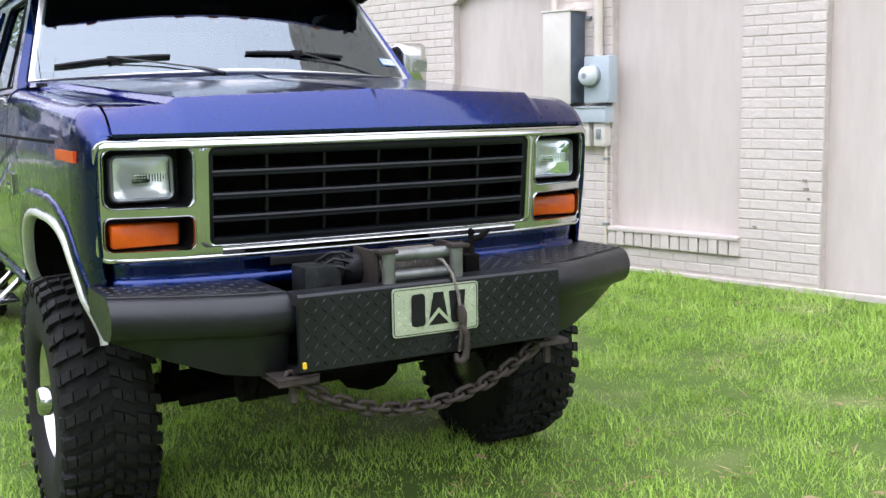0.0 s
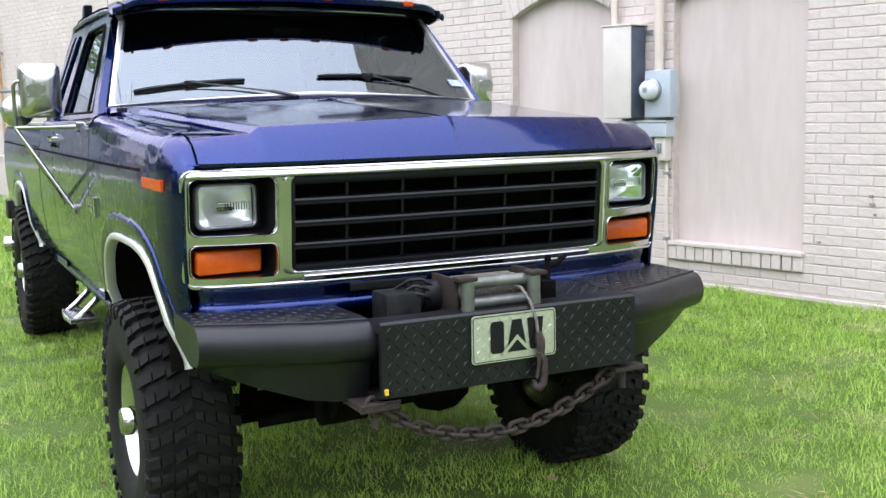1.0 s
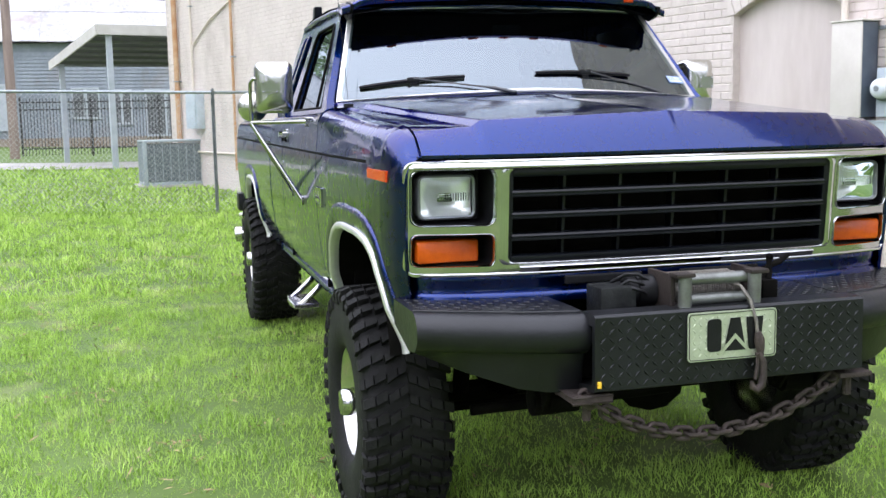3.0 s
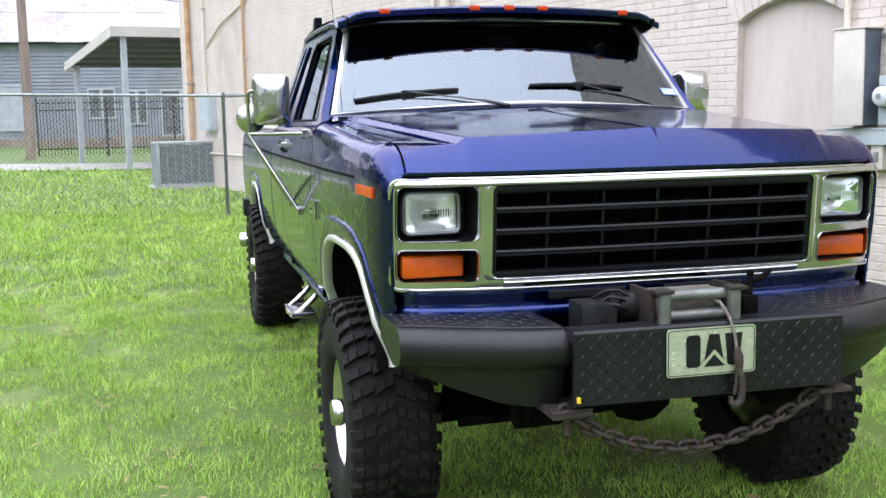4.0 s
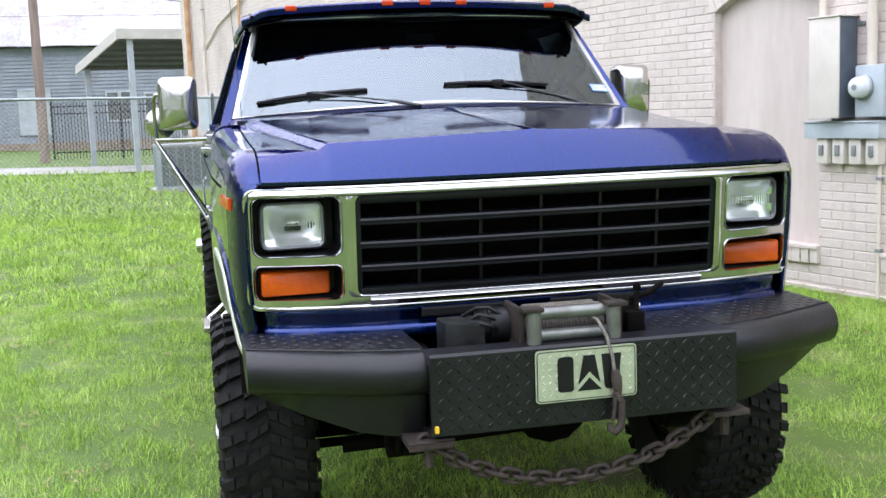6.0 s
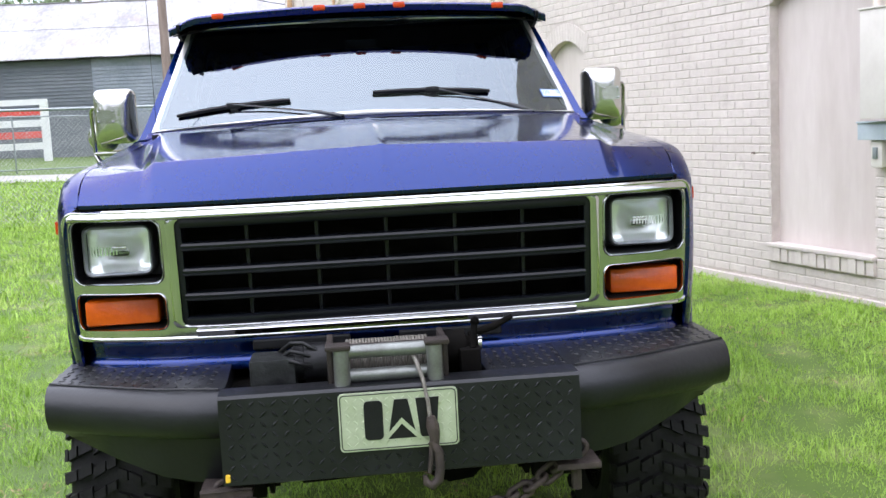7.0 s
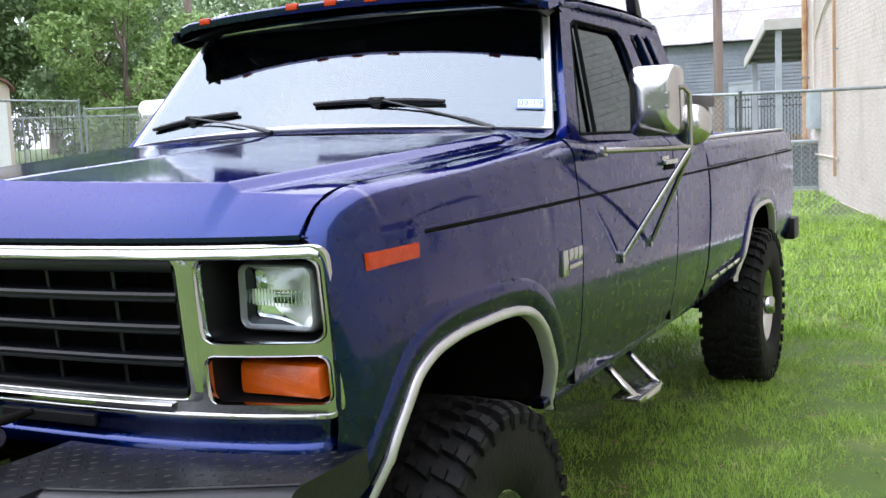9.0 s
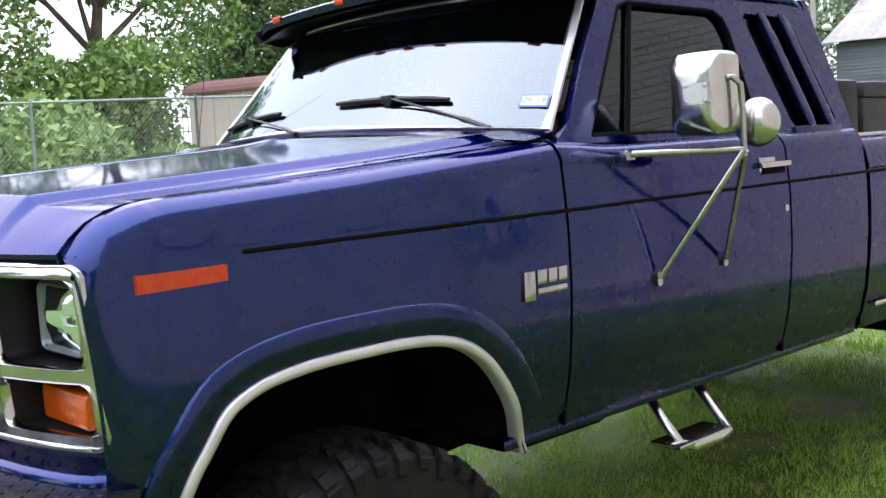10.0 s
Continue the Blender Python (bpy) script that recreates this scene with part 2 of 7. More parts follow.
REDROOF = surface("red_tin_roof", (0.13, 0.058, 0.05), (0.20, 0.095, 0.08), scale=1.5, rough=0.7)
REDSIGN = surface("red_sign_paint", (0.62, 0.06, 0.05), (0.7, 0.1, 0.08), scale=3, rough=0.5)
WHITEPAINT = surface("white_paint", (0.74, 0.74, 0.73), (0.8, 0.8, 0.79), scale=3, rough=0.5)

for wall_material in (BRICK, BRICKJ, MORTAR):
    stained(wall_material, (0.29, 0.24, 0.205), 1.1, 0.54, 0.76, 0.45, (1, 1, 0.55))
for wall_material in (BRICK, BRICKJ, MORTAR):
    stained(wall_material, (0.28, 0.235, 0.20), 5.0, 0.60, 0.78, 0.40, (1, 1, 0.8))
stained(STUCCO, (0.42, 0.345, 0.30), 0.9, 0.50, 0.75, 0.5, (1.6, 1.6, 0.35))
stained(ROOFMETAL, (0.24, 0.17, 0.13), 0.55, 0.55, 0.72, 0.6)
stained(SIDING, (0.20, 0.17, 0.15), 0.7, 0.54, 0.72, 0.7, (1, 1, 0.6))
stained(CONCRETE, (0.22, 0.20, 0.18), 1.2, 0.5, 0.75, 0.6)


# ---- builders ----
def part(name, bm, material, parent=None, label="", smooth=None, recalc=True):
    """Links a bmesh as one mesh object under a thing or a part."""
    if recalc:
        bmesh.ops.recalc_face_normals(bm, faces=bm.faces)
    me = bpy.data.meshes.new(name)
    bm.to_mesh(me)
    bm.free()
    me.materials.append(material)
    if smooth:
        me.polygons.foreach_set("use_smooth", [True] * len(me.polygons))
        me.set_sharp_from_angle(angle=radians(smooth))
    ob = new(name, me)
    if parent is not None:
        ob.parent = parent
        if parent.type == "EMPTY":
            ob.matrix_parent_inverse = parent.matrix_basis.inverted()
    if label:
        tagged(ob, label)
    return ob


def thing(name, place, label, category, group="", kind=""):
    ob = new(name)
    ob.empty_display_size = 0.1
    ob.matrix_basis = Matrix.Translation(place)
    return tagged(ob, label, category, group, kind)


def grid(bm, rows, close=False):
    """Quads between rows of points; close joins each row's ends."""
    vs = [[bm.verts.new(p) for p in row] for row in rows]
    n = len(rows[0])
    for a, b in zip(vs, vs[1:]):
        for i in range(n if close else n - 1):
            j = (i + 1) % n
            q = []
            for v in (a[i], a[j], b[j], b[i]):
                if v not in q:
                    q.append(v)
            if len(q) > 2:
                bm.faces.new(q)
    return vs


def loft(bm, rings):
    """A closed skin through rings, capped at both ends."""
    vs = grid(bm, rings, close=True)
    bm.faces.new(vs[0])
    bm.faces.new(vs[-1])


def box(bm, x0, x1, y0, y1, z0, z1, bevel=0.0, m=None):
    made = bmesh.ops.create_cube(bm, size=1)["verts"]
    for v in made:
        v.co = Vector((x0 + (v.co.x + 0.5) * (x1 - x0), y0 + (v.co.y + 0.5) * (y1 - y0), z0 + (v.co.z + 0.5) * (z1 - z0)))
    if bevel:
        edges = list({e for v in made for e in v.link_edges})
        made = bmesh.ops.bevel(bm, geom=edges, offset=bevel, segments=2, profile=0.6, affect="EDGES")["verts"]
    if m is not None:
        seen = set(made)
        for v in list(seen):
            for f in v.link_faces:
                seen.update(f.verts)
        for v in seen:
            v.co = m @ v.co
    return made


def ring_at(c, axis, r, n, squash=1.0):
    axis = Vector(axis).normalized()
    u = axis.orthogonal().normalized() if abs(axis.z) > 0.9 else axis.cross(Vector((0, 0, 1))).normalized()
    w = axis.cross(u)
    return [Vector(c) + r * (math.cos(2 * math.pi * i / n) * u + squash * math.sin(2 * math.pi * i / n) * w) for i in range(n)]


def rod(bm, p, q, r, r2=None, n=12):
    p, q = Vector(p), Vector(q)
    loft(bm, [ring_at(p, q - p, r, n), ring_at(q, q - p, r if r2 is None else r2, n)])


def tube(bm, pts, r, n=10, closed=False):
    """A round tube through points."""
    pts = [Vector(p) for p in pts]
    rings, prev = [], None
    m = len(pts)
    for i, p in enumerate(pts):
        a = pts[(i - 1) % m] if (closed or i) else p
        b = pts[(i + 1) % m] if (closed or i < m - 1) else p
        d = (b - a).normalized()
        u = d.orthogonal().normalized() if prev is None else (prev - d * prev.dot(d)).normalized()
        prev = u
        w = d.cross(u)
        rr = r[i] if isinstance(r, (list, tuple)) else r
        rings.append([p + rr * (math.cos(2 * math.pi * k / n) * u + math.sin(2 * math.pi * k / n) * w) for k in range(n)])
    if closed:
        grid(bm, rings + [rings[0]], close=True)
        bmesh.ops.remove_doubles(bm, verts=bm.verts, dist=1e-6)
    else:
        loft(bm, rings)


def lathe(bm, profile, n=48, axis="x"):
    """Turns (along, radius) pairs round an axis through the origin."""
    rings = []
    for a, r in profile:
        ring = []
        for i in range(n):
            t = 2 * math.pi * i / n
            c, s_ = r * math.cos(t), r * math.sin(t)
            ring.append(Vector((a, c, s_) if axis == "x" else (c, a, s_) if axis == "y" else (c, s_, a)))
        rings.append(ring)
    return grid(bm, rings, close=True)


def smoothstep(a, b, v):
    t = min(1.0, max(0.0, (v - a) / (b - a)))
    return t * t * (3 - 2 * t)


def curve_at(table, v):
    """Linear reading of a sorted table of (v, value)."""
    return float(np.interp(v, [p[0] for p in table], [p[1] for p in table]))


def round_rect(x0, x1, z0, z1, r, n=5):
    out = []
    for cx, cz, a in ((x1 - r, z1 - r, 0), (x0 + r, z1 - r, 90), (x0 + r, z0 + r, 180), (x1 - r, z0 + r, 270)):
        for i in range(n + 1):
            t = radians(a + 90 * i / n)
            out.append((cx + r * math.cos(t), cz + r * math.sin(t)))
    return out


def plate_with_holes(bm, outer, holes, place, depth):
    """A flat plate (2D loops) with holes, thickened along depth; place maps (u, v) to the world."""
    edges = []
    for loop in (outer, *holes):
        vs = [bm.verts.new(place(*p)) for p in loop]
        edges += [bm.edges.new((vs[i], vs[(i + 1) % len(vs)])) for i in range(len(vs))]
    faces = [g for g in bmesh.ops.triangle_fill(bm, edges=edges, use_beauty=True)["geom"] if isinstance(g, bmesh.types.BMFace)]
    moved = bmesh.ops.extrude_face_region(bm, geom=faces)["geom"]
    for g in moved:
        if isinstance(g, bmesh.types.BMVert):
            g.co += Vector(depth)


def blob(bm, c, r, sub=1):
    for v in bmesh.ops.create_icosphere(bm, subdivisions=sub, radius=1)["verts"]:
        v.co = Vector(c) + Vector((v.co.x * r[0], v.co.y * r[1], v.co.z * r[2]))


def ground_z(x, y):
    """The lawn dips a little at the truck and rises gently beyond it."""
    z = -0.12 + 0.06 * smoothstep(0.4, 4.6, y) + 0.09 * smoothstep(4.6, 12, y) + 0.06 * smoothstep(15, 26, y)
    z += 0.10 * smoothstep(1.5, 3.9, x) * (1 - smoothstep(2.0, 8.0, y))
    return z + 0.024 * max(0.0, min(-x, 60.0) - 1.5)


def mesh_object(name, verts, faces, material, parent=None):
    me = bpy.data.meshes.new(name)
    me.from_pydata(verts, [], faces)
    me.materials.append(material)
    ob = new(name, me)
    if parent is not None:
        ob.parent = parent
        if parent.type == "EMPTY":
            ob.matrix_parent_inverse = parent.matrix_basis.inverted()
    return ob


# ---- ground ----
def build_ground():
    bm = bmesh.new()
    xs = [-2500, -600, -200, -90, -60, -45, -35] + [-28 + i * 1.0 for i in range(49)] + [26, 34, 50, 90, 200, 600, 2500]
    ys = [-2500, -600, -200, -80, -40, -20, -12] + [-8 + i * 0.6 for i in range(52)] + [26, 30, 36, 45, 60, 90, 200, 600, 2500]
    grid(bm, [[(x, y, ground_z(x, y)) for x in xs] for y in ys])
    tagged(part("ground", bm, SOIL, smooth=60), "green lawn with paler worn patches", "lawn", kind="structure")


build_ground()


def blades(name, count, region, height, width, seed):
    """Bent blades of grass over a patch; region(u, v) gives the place."""
    rng = np.random.default_rng(seed)
    u, v = rng.random(count), rng.random(count)
    pos = np.array([region(a, b) for a, b in zip(u, v)])
    zz = np.array([ground_z(a, b) for a, b in pos])
    tuft = np.array([noise.noise(Vector((a * 2.6, b * 2.6, seed))) + 0.6 * noise.noise(Vector((a * 9.0, b * 9.0, seed + 7))) for a, b in pos])
    ang, h = rng.random(count) * 2 * np.pi, height * (0.4 + rng.random(count) ** 2) * np.clip(1.0 + 1.1 * tuft, 0.35, 2.1)
    lean = (0.2 + 0.9 * rng.random(count)) * h
    dx, dy = np.cos(ang), np.sin(ang)
    w = width * (0.7 + 0.6 * rng.random(count))
    la = rng.random(count) * 2 * np.pi
    lx, ly = np.cos(la) * lean, np.sin(la) * lean
    vs = np.empty((count, 5, 3))
    base = np.stack([pos[:, 0], pos[:, 1], zz - 0.01], 1)
    side = np.stack([dx * w, dy * w, np.zeros(count)], 1)
    mid = base + np.stack([lx * 0.35, ly * 0.35, h * 0.62], 1)
    vs[:, 0], vs[:, 1] = base - side, base + side
    vs[:, 2], vs[:, 3] = mid + side * 0.7, mid - side * 0.7
    vs[:, 4] = base + np.stack([lx, ly, h], 1)
    me = bpy.data.meshes.new(name)
    me.vertices.add(count * 5)
    me.vertices.foreach_set("co", vs.reshape(-1))
    idx = np.arange(count)[:, None] * 5
    loops = np.concatenate([idx + np.array([[0, 1, 2, 3]]), idx + np.array([[3, 2, 4]])], 1).reshape(-1)
    me.loops.add(len(loops))
    me.loops.foreach_set("vertex_index", loops.astype(np.int32))
    me.polygons.add(count * 2)
    starts = (np.arange(count)[:, None] * 7 + np.array([[0, 4]])).reshape(-1)
    me.polygons.foreach_set("loop_start", starts.astype(np.int32))
    me.update(calc_edges=True)
    me.materials.append(BLADE)
    return tagged(new(name, me), "short green blades of mown lawn grass", "grass", kind="stuff")


blades("grass", 330000, lambda a, b: (-4.4 + 9.0 * a, -1.5 + 7.5 * b), 0.046, 0.0021, 1)
blades("grass", 130000, lambda a, b: (-9 + 13 * a, 5.8 + 8.5 * b), 0.06, 0.005, 2)
blades("grass", 60000, lambda a, b: (-26 + 26 * a, 13 + 14 * b), 0.08, 0.014, 3)


def dry_bits():
    """Dead leaves and straw lying in small drifts on the lawn."""
    rng = np.random.default_rng(17)
    verts, faces = [], []
    for k in range(900):
        cx, cy = -4.4 + 9.0 * rng.random(), -1.4 + 9.5 * rng.random() ** 1.3
        for j in range(int(2 + 9 * rng.random() ** 2)):
            x, y = cx + rng.normal() * 0.05, cy + rng.normal() * 0.04
            z = ground_z(x, y) + 0.018 + 0.02 * rng.random()
            a, l, w = rng.random() * 6.28, 0.012 + 0.03 * rng.random(), 0.0015 + 0.004 * rng.random()
            d, e = Vector((math.cos(a), math.sin(a), rng.normal() * 0.25)), Vector((-math.sin(a), math.cos(a), rng.normal() * 0.3))
            c = Vector((x, y, z))
            i0 = len(verts)
            verts += [tuple(c - d * l - e * w * 0.4), tuple(c - d * l * 0.2 - e * w), tuple(c + d * l), tuple(c - d * l * 0.2 + e * w + Vector((0, 0, 0.002)))]
            faces += [(i0, i0 + 1, i0 + 2), (i0, i0 + 2, i0 + 3)]
    tagged(mesh_object("dry_grass", verts, faces, DRYBITS), "brown straw and dead leaf bits on lawn", "straw", kind="stuff")


dry_bits()


# ---- the truck: nose towards -y, body centred on x = 0 ----
truck = thing("pickup_truck", (0, 2.3, -0.05), "lifted dark blue extended-cab pickup with black winch bumper on lawn", "pickup truck")

SEAM_Z = [(0.0, 1.285), (0.03, 1.318), (0.06, 1.342), (0.1, 1.360), (0.15, 1.371), (0.21, 1.378), (0.42, 1.388), (0.65, 1.400), (0.95, 1.421), (1.34, 1.448)]
FRONT_X = [(0.0, 0.918), (0.03, 0.938), (0.08, 0.954), (0.16, 0.968), (0.3, 0.98), (0.6, 0.992), (1.0, 1.0), (3.0, 1.003), (5.05, 0.99)]
FRONT_ARCH = [(0.129, 0.610), (0.147, 0.680), (0.187, 0.785), (0.228, 0.856), (0.276, 0.927), (0.342, 0.964), (0.411, 0.980), (0.497, 0.990), (0.622, 0.993),
              (0.739, 0.992), (0.847, 0.979), (0.932, 0.949), (1.003, 0.895), (1.067, 0.817), (1.120, 0.724), (1.162, 0.619)]


def smooth_curve(pts, k=4):
    """Catmull-Rom through 2D points."""
    out = []
    for i in range(len(pts) - 1):
        a, b, c, d = (Vector(pts[min(max(j, 0), len(pts) - 1)]) for j in (i - 1, i, i + 1, i + 2))
        for s in range(k):
            t = s / k
            p = 0.5 * (2 * b + (c - a) * t + (2 * a - 5 * b + 4 * c - d) * t * t + (3 * b - a - 3 * c + d) * t ** 3)
            out.append((p.x, p.y))
    return out + [tuple(pts[-1])]


FRONT_ARCH = smooth_curve(FRONT_ARCH)

# stations along the body, drawn length against true length
STATIONS = [(-2, -2), (0, 0), (1.1, 1.13), (1.35, 1.385), (1.63, 1.686), (1.955, 2.033), (2.945, 3.125), (4.075, 4.512), (5.05, 5.61), (6, 6.6)]


def drawn(y):
    return float(np.interp(y, [b for _, b in STATIONS], [a for a, _ in STATIONS]))


REAR_ARCH = [(drawn(y + 3.86), z - 0.003) for y, z in FRONT_ARCH]
SILL = 0.64


def side_x(y, z, top):
    """Half width of the body side at y, height z; top is the shoulder's height."""
    w = curve_at(FRONT_X, y)
    g = 0.008 * smoothstep(0.24, 0.32, y)
    t = [(0.60, -0.075), (0.68, -0.05), (0.76, -0.022), (0.9, -0.006), (1.05, 0.002), (1.19, 0.0), (1.250, -0.004), (1.258, -0.004 - g), (1.266, -0.005 - g),
         (1.274, -0.006), (1.31, -0.012)]
    t = [p for p in t if p[0] < top - 0.062]
    t += [(top - 0.055, t[-1][1] - 0.006), (top - 0.028, t[-1][1] - 0.018), (top - 0.009, t[-1][1] - 0.038), (top, t[-1][1] - 0.062)]
    return w + float(np.interp(z, [a for a, _ in t], [b for _, b in t]))


SIDE_STEPS = [0.0, 0.1, 0.22, 0.36, 0.5, 0.62, 0.72, 0.80, 0.826, 0.838, 0.85, 0.862, 0.90, 0.93, 0.955, 0.975, 0.99, 1.0]


def side_column(y, low, top, sx):
    out = []
    for f in SIDE_STEPS:
        z = low + (top - low) * f
        if 0.82 < f < 0.87 and top > 1.36:
            z = 1.250 + (f - 0.826) / 0.036 * 0.024
        out.append(Vector((sx * side_x(y, z, top), y, z)))
    return out


def arch_low(arch, y):
    if y <= arch[0][0] or y >= arch[-1][0]:
        return SILL
    return max(SILL, curve_at(arch, y))


def side_panel(bm, ys, top_of, sx, arch=None, low_of=None):
    rows = []
    for y in ys:
        low = low_of(y) if low_of else SILL
        if arch:
            low = max(low, arch_low(arch, y))
        rows.append(side_column(y, low, top_of(y), sx))
    grid(bm, rows)
    return rows


def lip_inward(bm, rows, depth):
    """Folds the panel's lower edge inward."""
    edge = [r[0] for r in rows]
    grid(bm, [edge, [Vector((p.x - math.copysign(depth, p.x), p.y, p.z + 0.002)) for p in edge]])


def spread(a, b, step):
    n = max(1, round((b - a) / step))
    return [a + (b - a) * i / n for i in range(n + 1)]


def arch_moulding(arch, sx, name):
    """The bright lip that follows a wheel opening, with a rolled edge."""
    bm = bmesh.new()
    rows = []
    for i, (y, z) in enumerate(arch):
        a, b = arch[max(0, i - 1)], arch[min(len(arch) - 1, i + 1)]
        d = Vector((b[0] - a[0], b[1] - a[1])).normalized()
        nrm = Vector((-d.y, d.x))
        x = side_x(y, max(z, SILL), 1.4)
        row = []
        for off, out in ((-0.010, -0.03), (-0.010, 0.004), (-0.006, 0.010), (0.002, 0.012), (0.011, 0.010), (0.017, 0.005), (0.018, -0.01)):
            row.append(Vector((sx * (x + out), y + nrm.x * off, z + nrm.y * off)))
        rows.append(row)
    grid(bm, rows)
    return part(name, bm, TRIM, truck, "bright rolled wheel-opening moulding", smooth=50)


def build_body_side(sx):
    seam = lambda y: curve_at(SEAM_Z, y) if y < 1.34 else 1.452
    # front fender
    bm = bmesh.new()
    ys = [0.0, 0.012, 0.03, 0.05, 0.07] + [p[0] for p in FRONT_ARCH] + spread(1.19, 1.312, 0.05)
    ys = sorted(set(round(y, 4) for y in ys))
    rows = side_panel(bm, ys, seam, sx, FRONT_ARCH, lambda y: 0.61)
    lip_inward(bm, rows, 0.035)
    tops = [r[-1] for r in rows]
    grid(bm, [tops, [Vector((sx * (0.872), p.y, p.z + 0.003)) for p in tops], [Vector((sx * 0.872, p.y, p.z - 0.03)) for p in tops]])
    front = rows[0]
    grid(bm, [front, [Vector((sx * 0.90, 0.012, p.z)) for p in front]])
    part("front_fender", bm, PAINT, truck, smooth=38)
    # inner well, in the near-black that carries its shade
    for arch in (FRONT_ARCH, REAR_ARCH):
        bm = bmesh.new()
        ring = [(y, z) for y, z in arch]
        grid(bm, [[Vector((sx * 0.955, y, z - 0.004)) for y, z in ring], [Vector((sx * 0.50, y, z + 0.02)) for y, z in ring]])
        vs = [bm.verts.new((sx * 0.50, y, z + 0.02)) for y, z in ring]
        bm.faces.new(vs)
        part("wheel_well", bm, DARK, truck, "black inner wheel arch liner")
    arch_moulding(FRONT_ARCH, sx, "wheel_arch_moulding")
    arch_moulding(REAR_ARCH, sx, "wheel_arch_moulding")
    # raised flare crease above the front opening
    for arch in (FRONT_ARCH, REAR_ARCH):
        bm = bmesh.new()
        rows = []
        use = [p for p in arch if p[1] > 0.7]
        for i, (y, z) in enumerate(use):
            a, b = use[max(0, i - 1)], use[min(len(use) - 1, i + 1)]
            d = Vector((b[0] - a[0], b[1] - a[1])).normalized()
            nrm = Vector((-d.y, d.x))
            row = []
            for off, out in ((0.016, 0.0), (0.024, 0.004), (0.055, 0.009), (0.080, 0.010), (0.090, 0.005), (0.098, -0.006)):
                yy, zz = y + nrm.x * off, z + nrm.y * off
                row.append(Vector((sx * (side_x(yy, zz, 1.42) + out), yy, zz)))
            rows.append(row)
        grid(bm, rows)
        part("wheel_arch_flare", bm, PAINT, truck, smooth=40)
    # door skin, cab corner
    belt = lambda y: 1.452 - 0.02 * smoothstep(1.3, 1.6, y)
    door = part("door", side_door_mesh(1.322, 2.400, belt, sx), PAINT, truck, smooth=38)
    part("cab_corner", side_door_mesh(2.412, 2.925, belt, sx), PAINT, truck, smooth=38)
    bm = bmesh.new()
    box(bm, sx * 0.99, sx * 1.012, 2.23, 2.40, 1.315, 1.335, 0.006)
    box(bm, sx * 0.985, sx * 0.994, 2.24, 2.33, 1.30, 1.35, 0.004)
    part("door_handle", bm, CHROME, door, "chrome pull door handle", smooth=40)
    # black pad painted in as the shade of the handle's hollow
    bm = bmesh.new()
    box(bm, sx * 0.985, sx * 0.9985, 2.25, 2.385, 1.292, 1.318, 0.005)
    part("handle_recess", bm, SEAL, door, "black pad for the shaded hollow behind the handle", smooth=40)
    bm = bmesh.new()
    rod(bm, (sx * 0.99, 2.378, 1.172), (sx * 1.006, 2.378, 1.172), 0.012, n=14)
    part("lock_cylinder", bm, CHROME, door, smooth=40)
    for y0 in (1.317, 2.406, 2.938):
        bm = bmesh.new()
        box(bm, sx * 0.90, sx * 0.962, y0 - 0.0035, y0 + 0.0035, 0.66, 1.40)
        part("panel_gap", bm, SEAL, truck)
    # black strip laid along the groove to draw its shade
    bm = bmesh.new()
    ys = spread(0.33, 5.04, 0.1)
    grid(bm, [[Vector((sx * (curve_at(FRONT_X, y) - 0.0045 + d), y, z)) for y in ys] for z, d in ((1.2525, 0.0), (1.2580, 0.0012), (1.2640, -0.0005))])
    part("side_groove", bm, SEAL, truck, "black strip for the shade in the body-side groove")
    # bed side
    bm = bmesh.new()
    ys = sorted(set(round(y, 4) for y in spread(2.952, 3.6, 0.12) + [p[0] for p in REAR_ARCH] + spread(4.62, 5.05, 0.08)))
    rows = side_panel(bm, ys, lambda y: 1.392, sx, REAR_ARCH)
    lip_inward(bm, rows, 0.035)
    tops = [r[-1] for r in rows]
    grid(bm, [tops, [Vector((sx * 0.86, p.y, p.z + 0.002)) for p in tops], [Vector((sx * 0.86, p.y, 0.98)) for p in tops]])
    for end in (rows[0], rows[-1]):
        grid(bm, [end, [Vector((sx * 0.86, p.y, p.z)) for p in end]])
    part("bed_side", bm, PAINT, truck, smooth=38)
    bm = bmesh.new()
    box(bm, sx * 0.85, sx * 0.93, 2.96, 5.04, 1.392, 1.404, 0.004)
    part("bed_rail_cap", bm, TRIM, truck, smooth=40)
    # rocker strip, worn chrome trim ahead of the rear wheel
    bm = bmesh.new()
    box(bm, sx * 0.90, sx * 0.945, 1.09, 2.93, 0.632, 0.662, 0.008)
    part("rocker", bm, PAINT, truck, smooth=40)
    bm = bmesh.new()
    for i in range(4):
        y0 = 3.0 + i * 0.14
        box(bm, sx * 0.978, sx * 0.99, y0, y0 + 0.12, 0.725 + i * 0.004, 0.745 + i * 0.004, 0.003)
    if sx > 0:
        part("trim_strip", bm, STEEL, truck, "worn bright trim strip", smooth=40)
    else:
        bm.free()


def side_door_mesh(y0, y1, belt, sx):
    bm = bmesh.new()
    rows = side_panel(bm, spread(y0, y1, 0.1), belt, sx)
    lip_inward(bm, rows, 0.05)
    tops = [r[-1] for r in rows]
    grid(bm, [tops, [Vector((sx * 0.90, p.y, p.z + 0.002)) for p in tops]])
    for end in (rows[0], rows[-1]):
        grid(bm, [end, [Vector((p.x - sx * 0.02, p.y, p.z)) for p in end]])
    return bm


for sx in (1, -1):
    build_body_side(sx)


# hood
def nose_bow(x):
    """How far the nose stands forward of its outer corners at x."""
    return -0.113 * (1 - (min(abs(x), 0.917) / 0.917) ** 4)


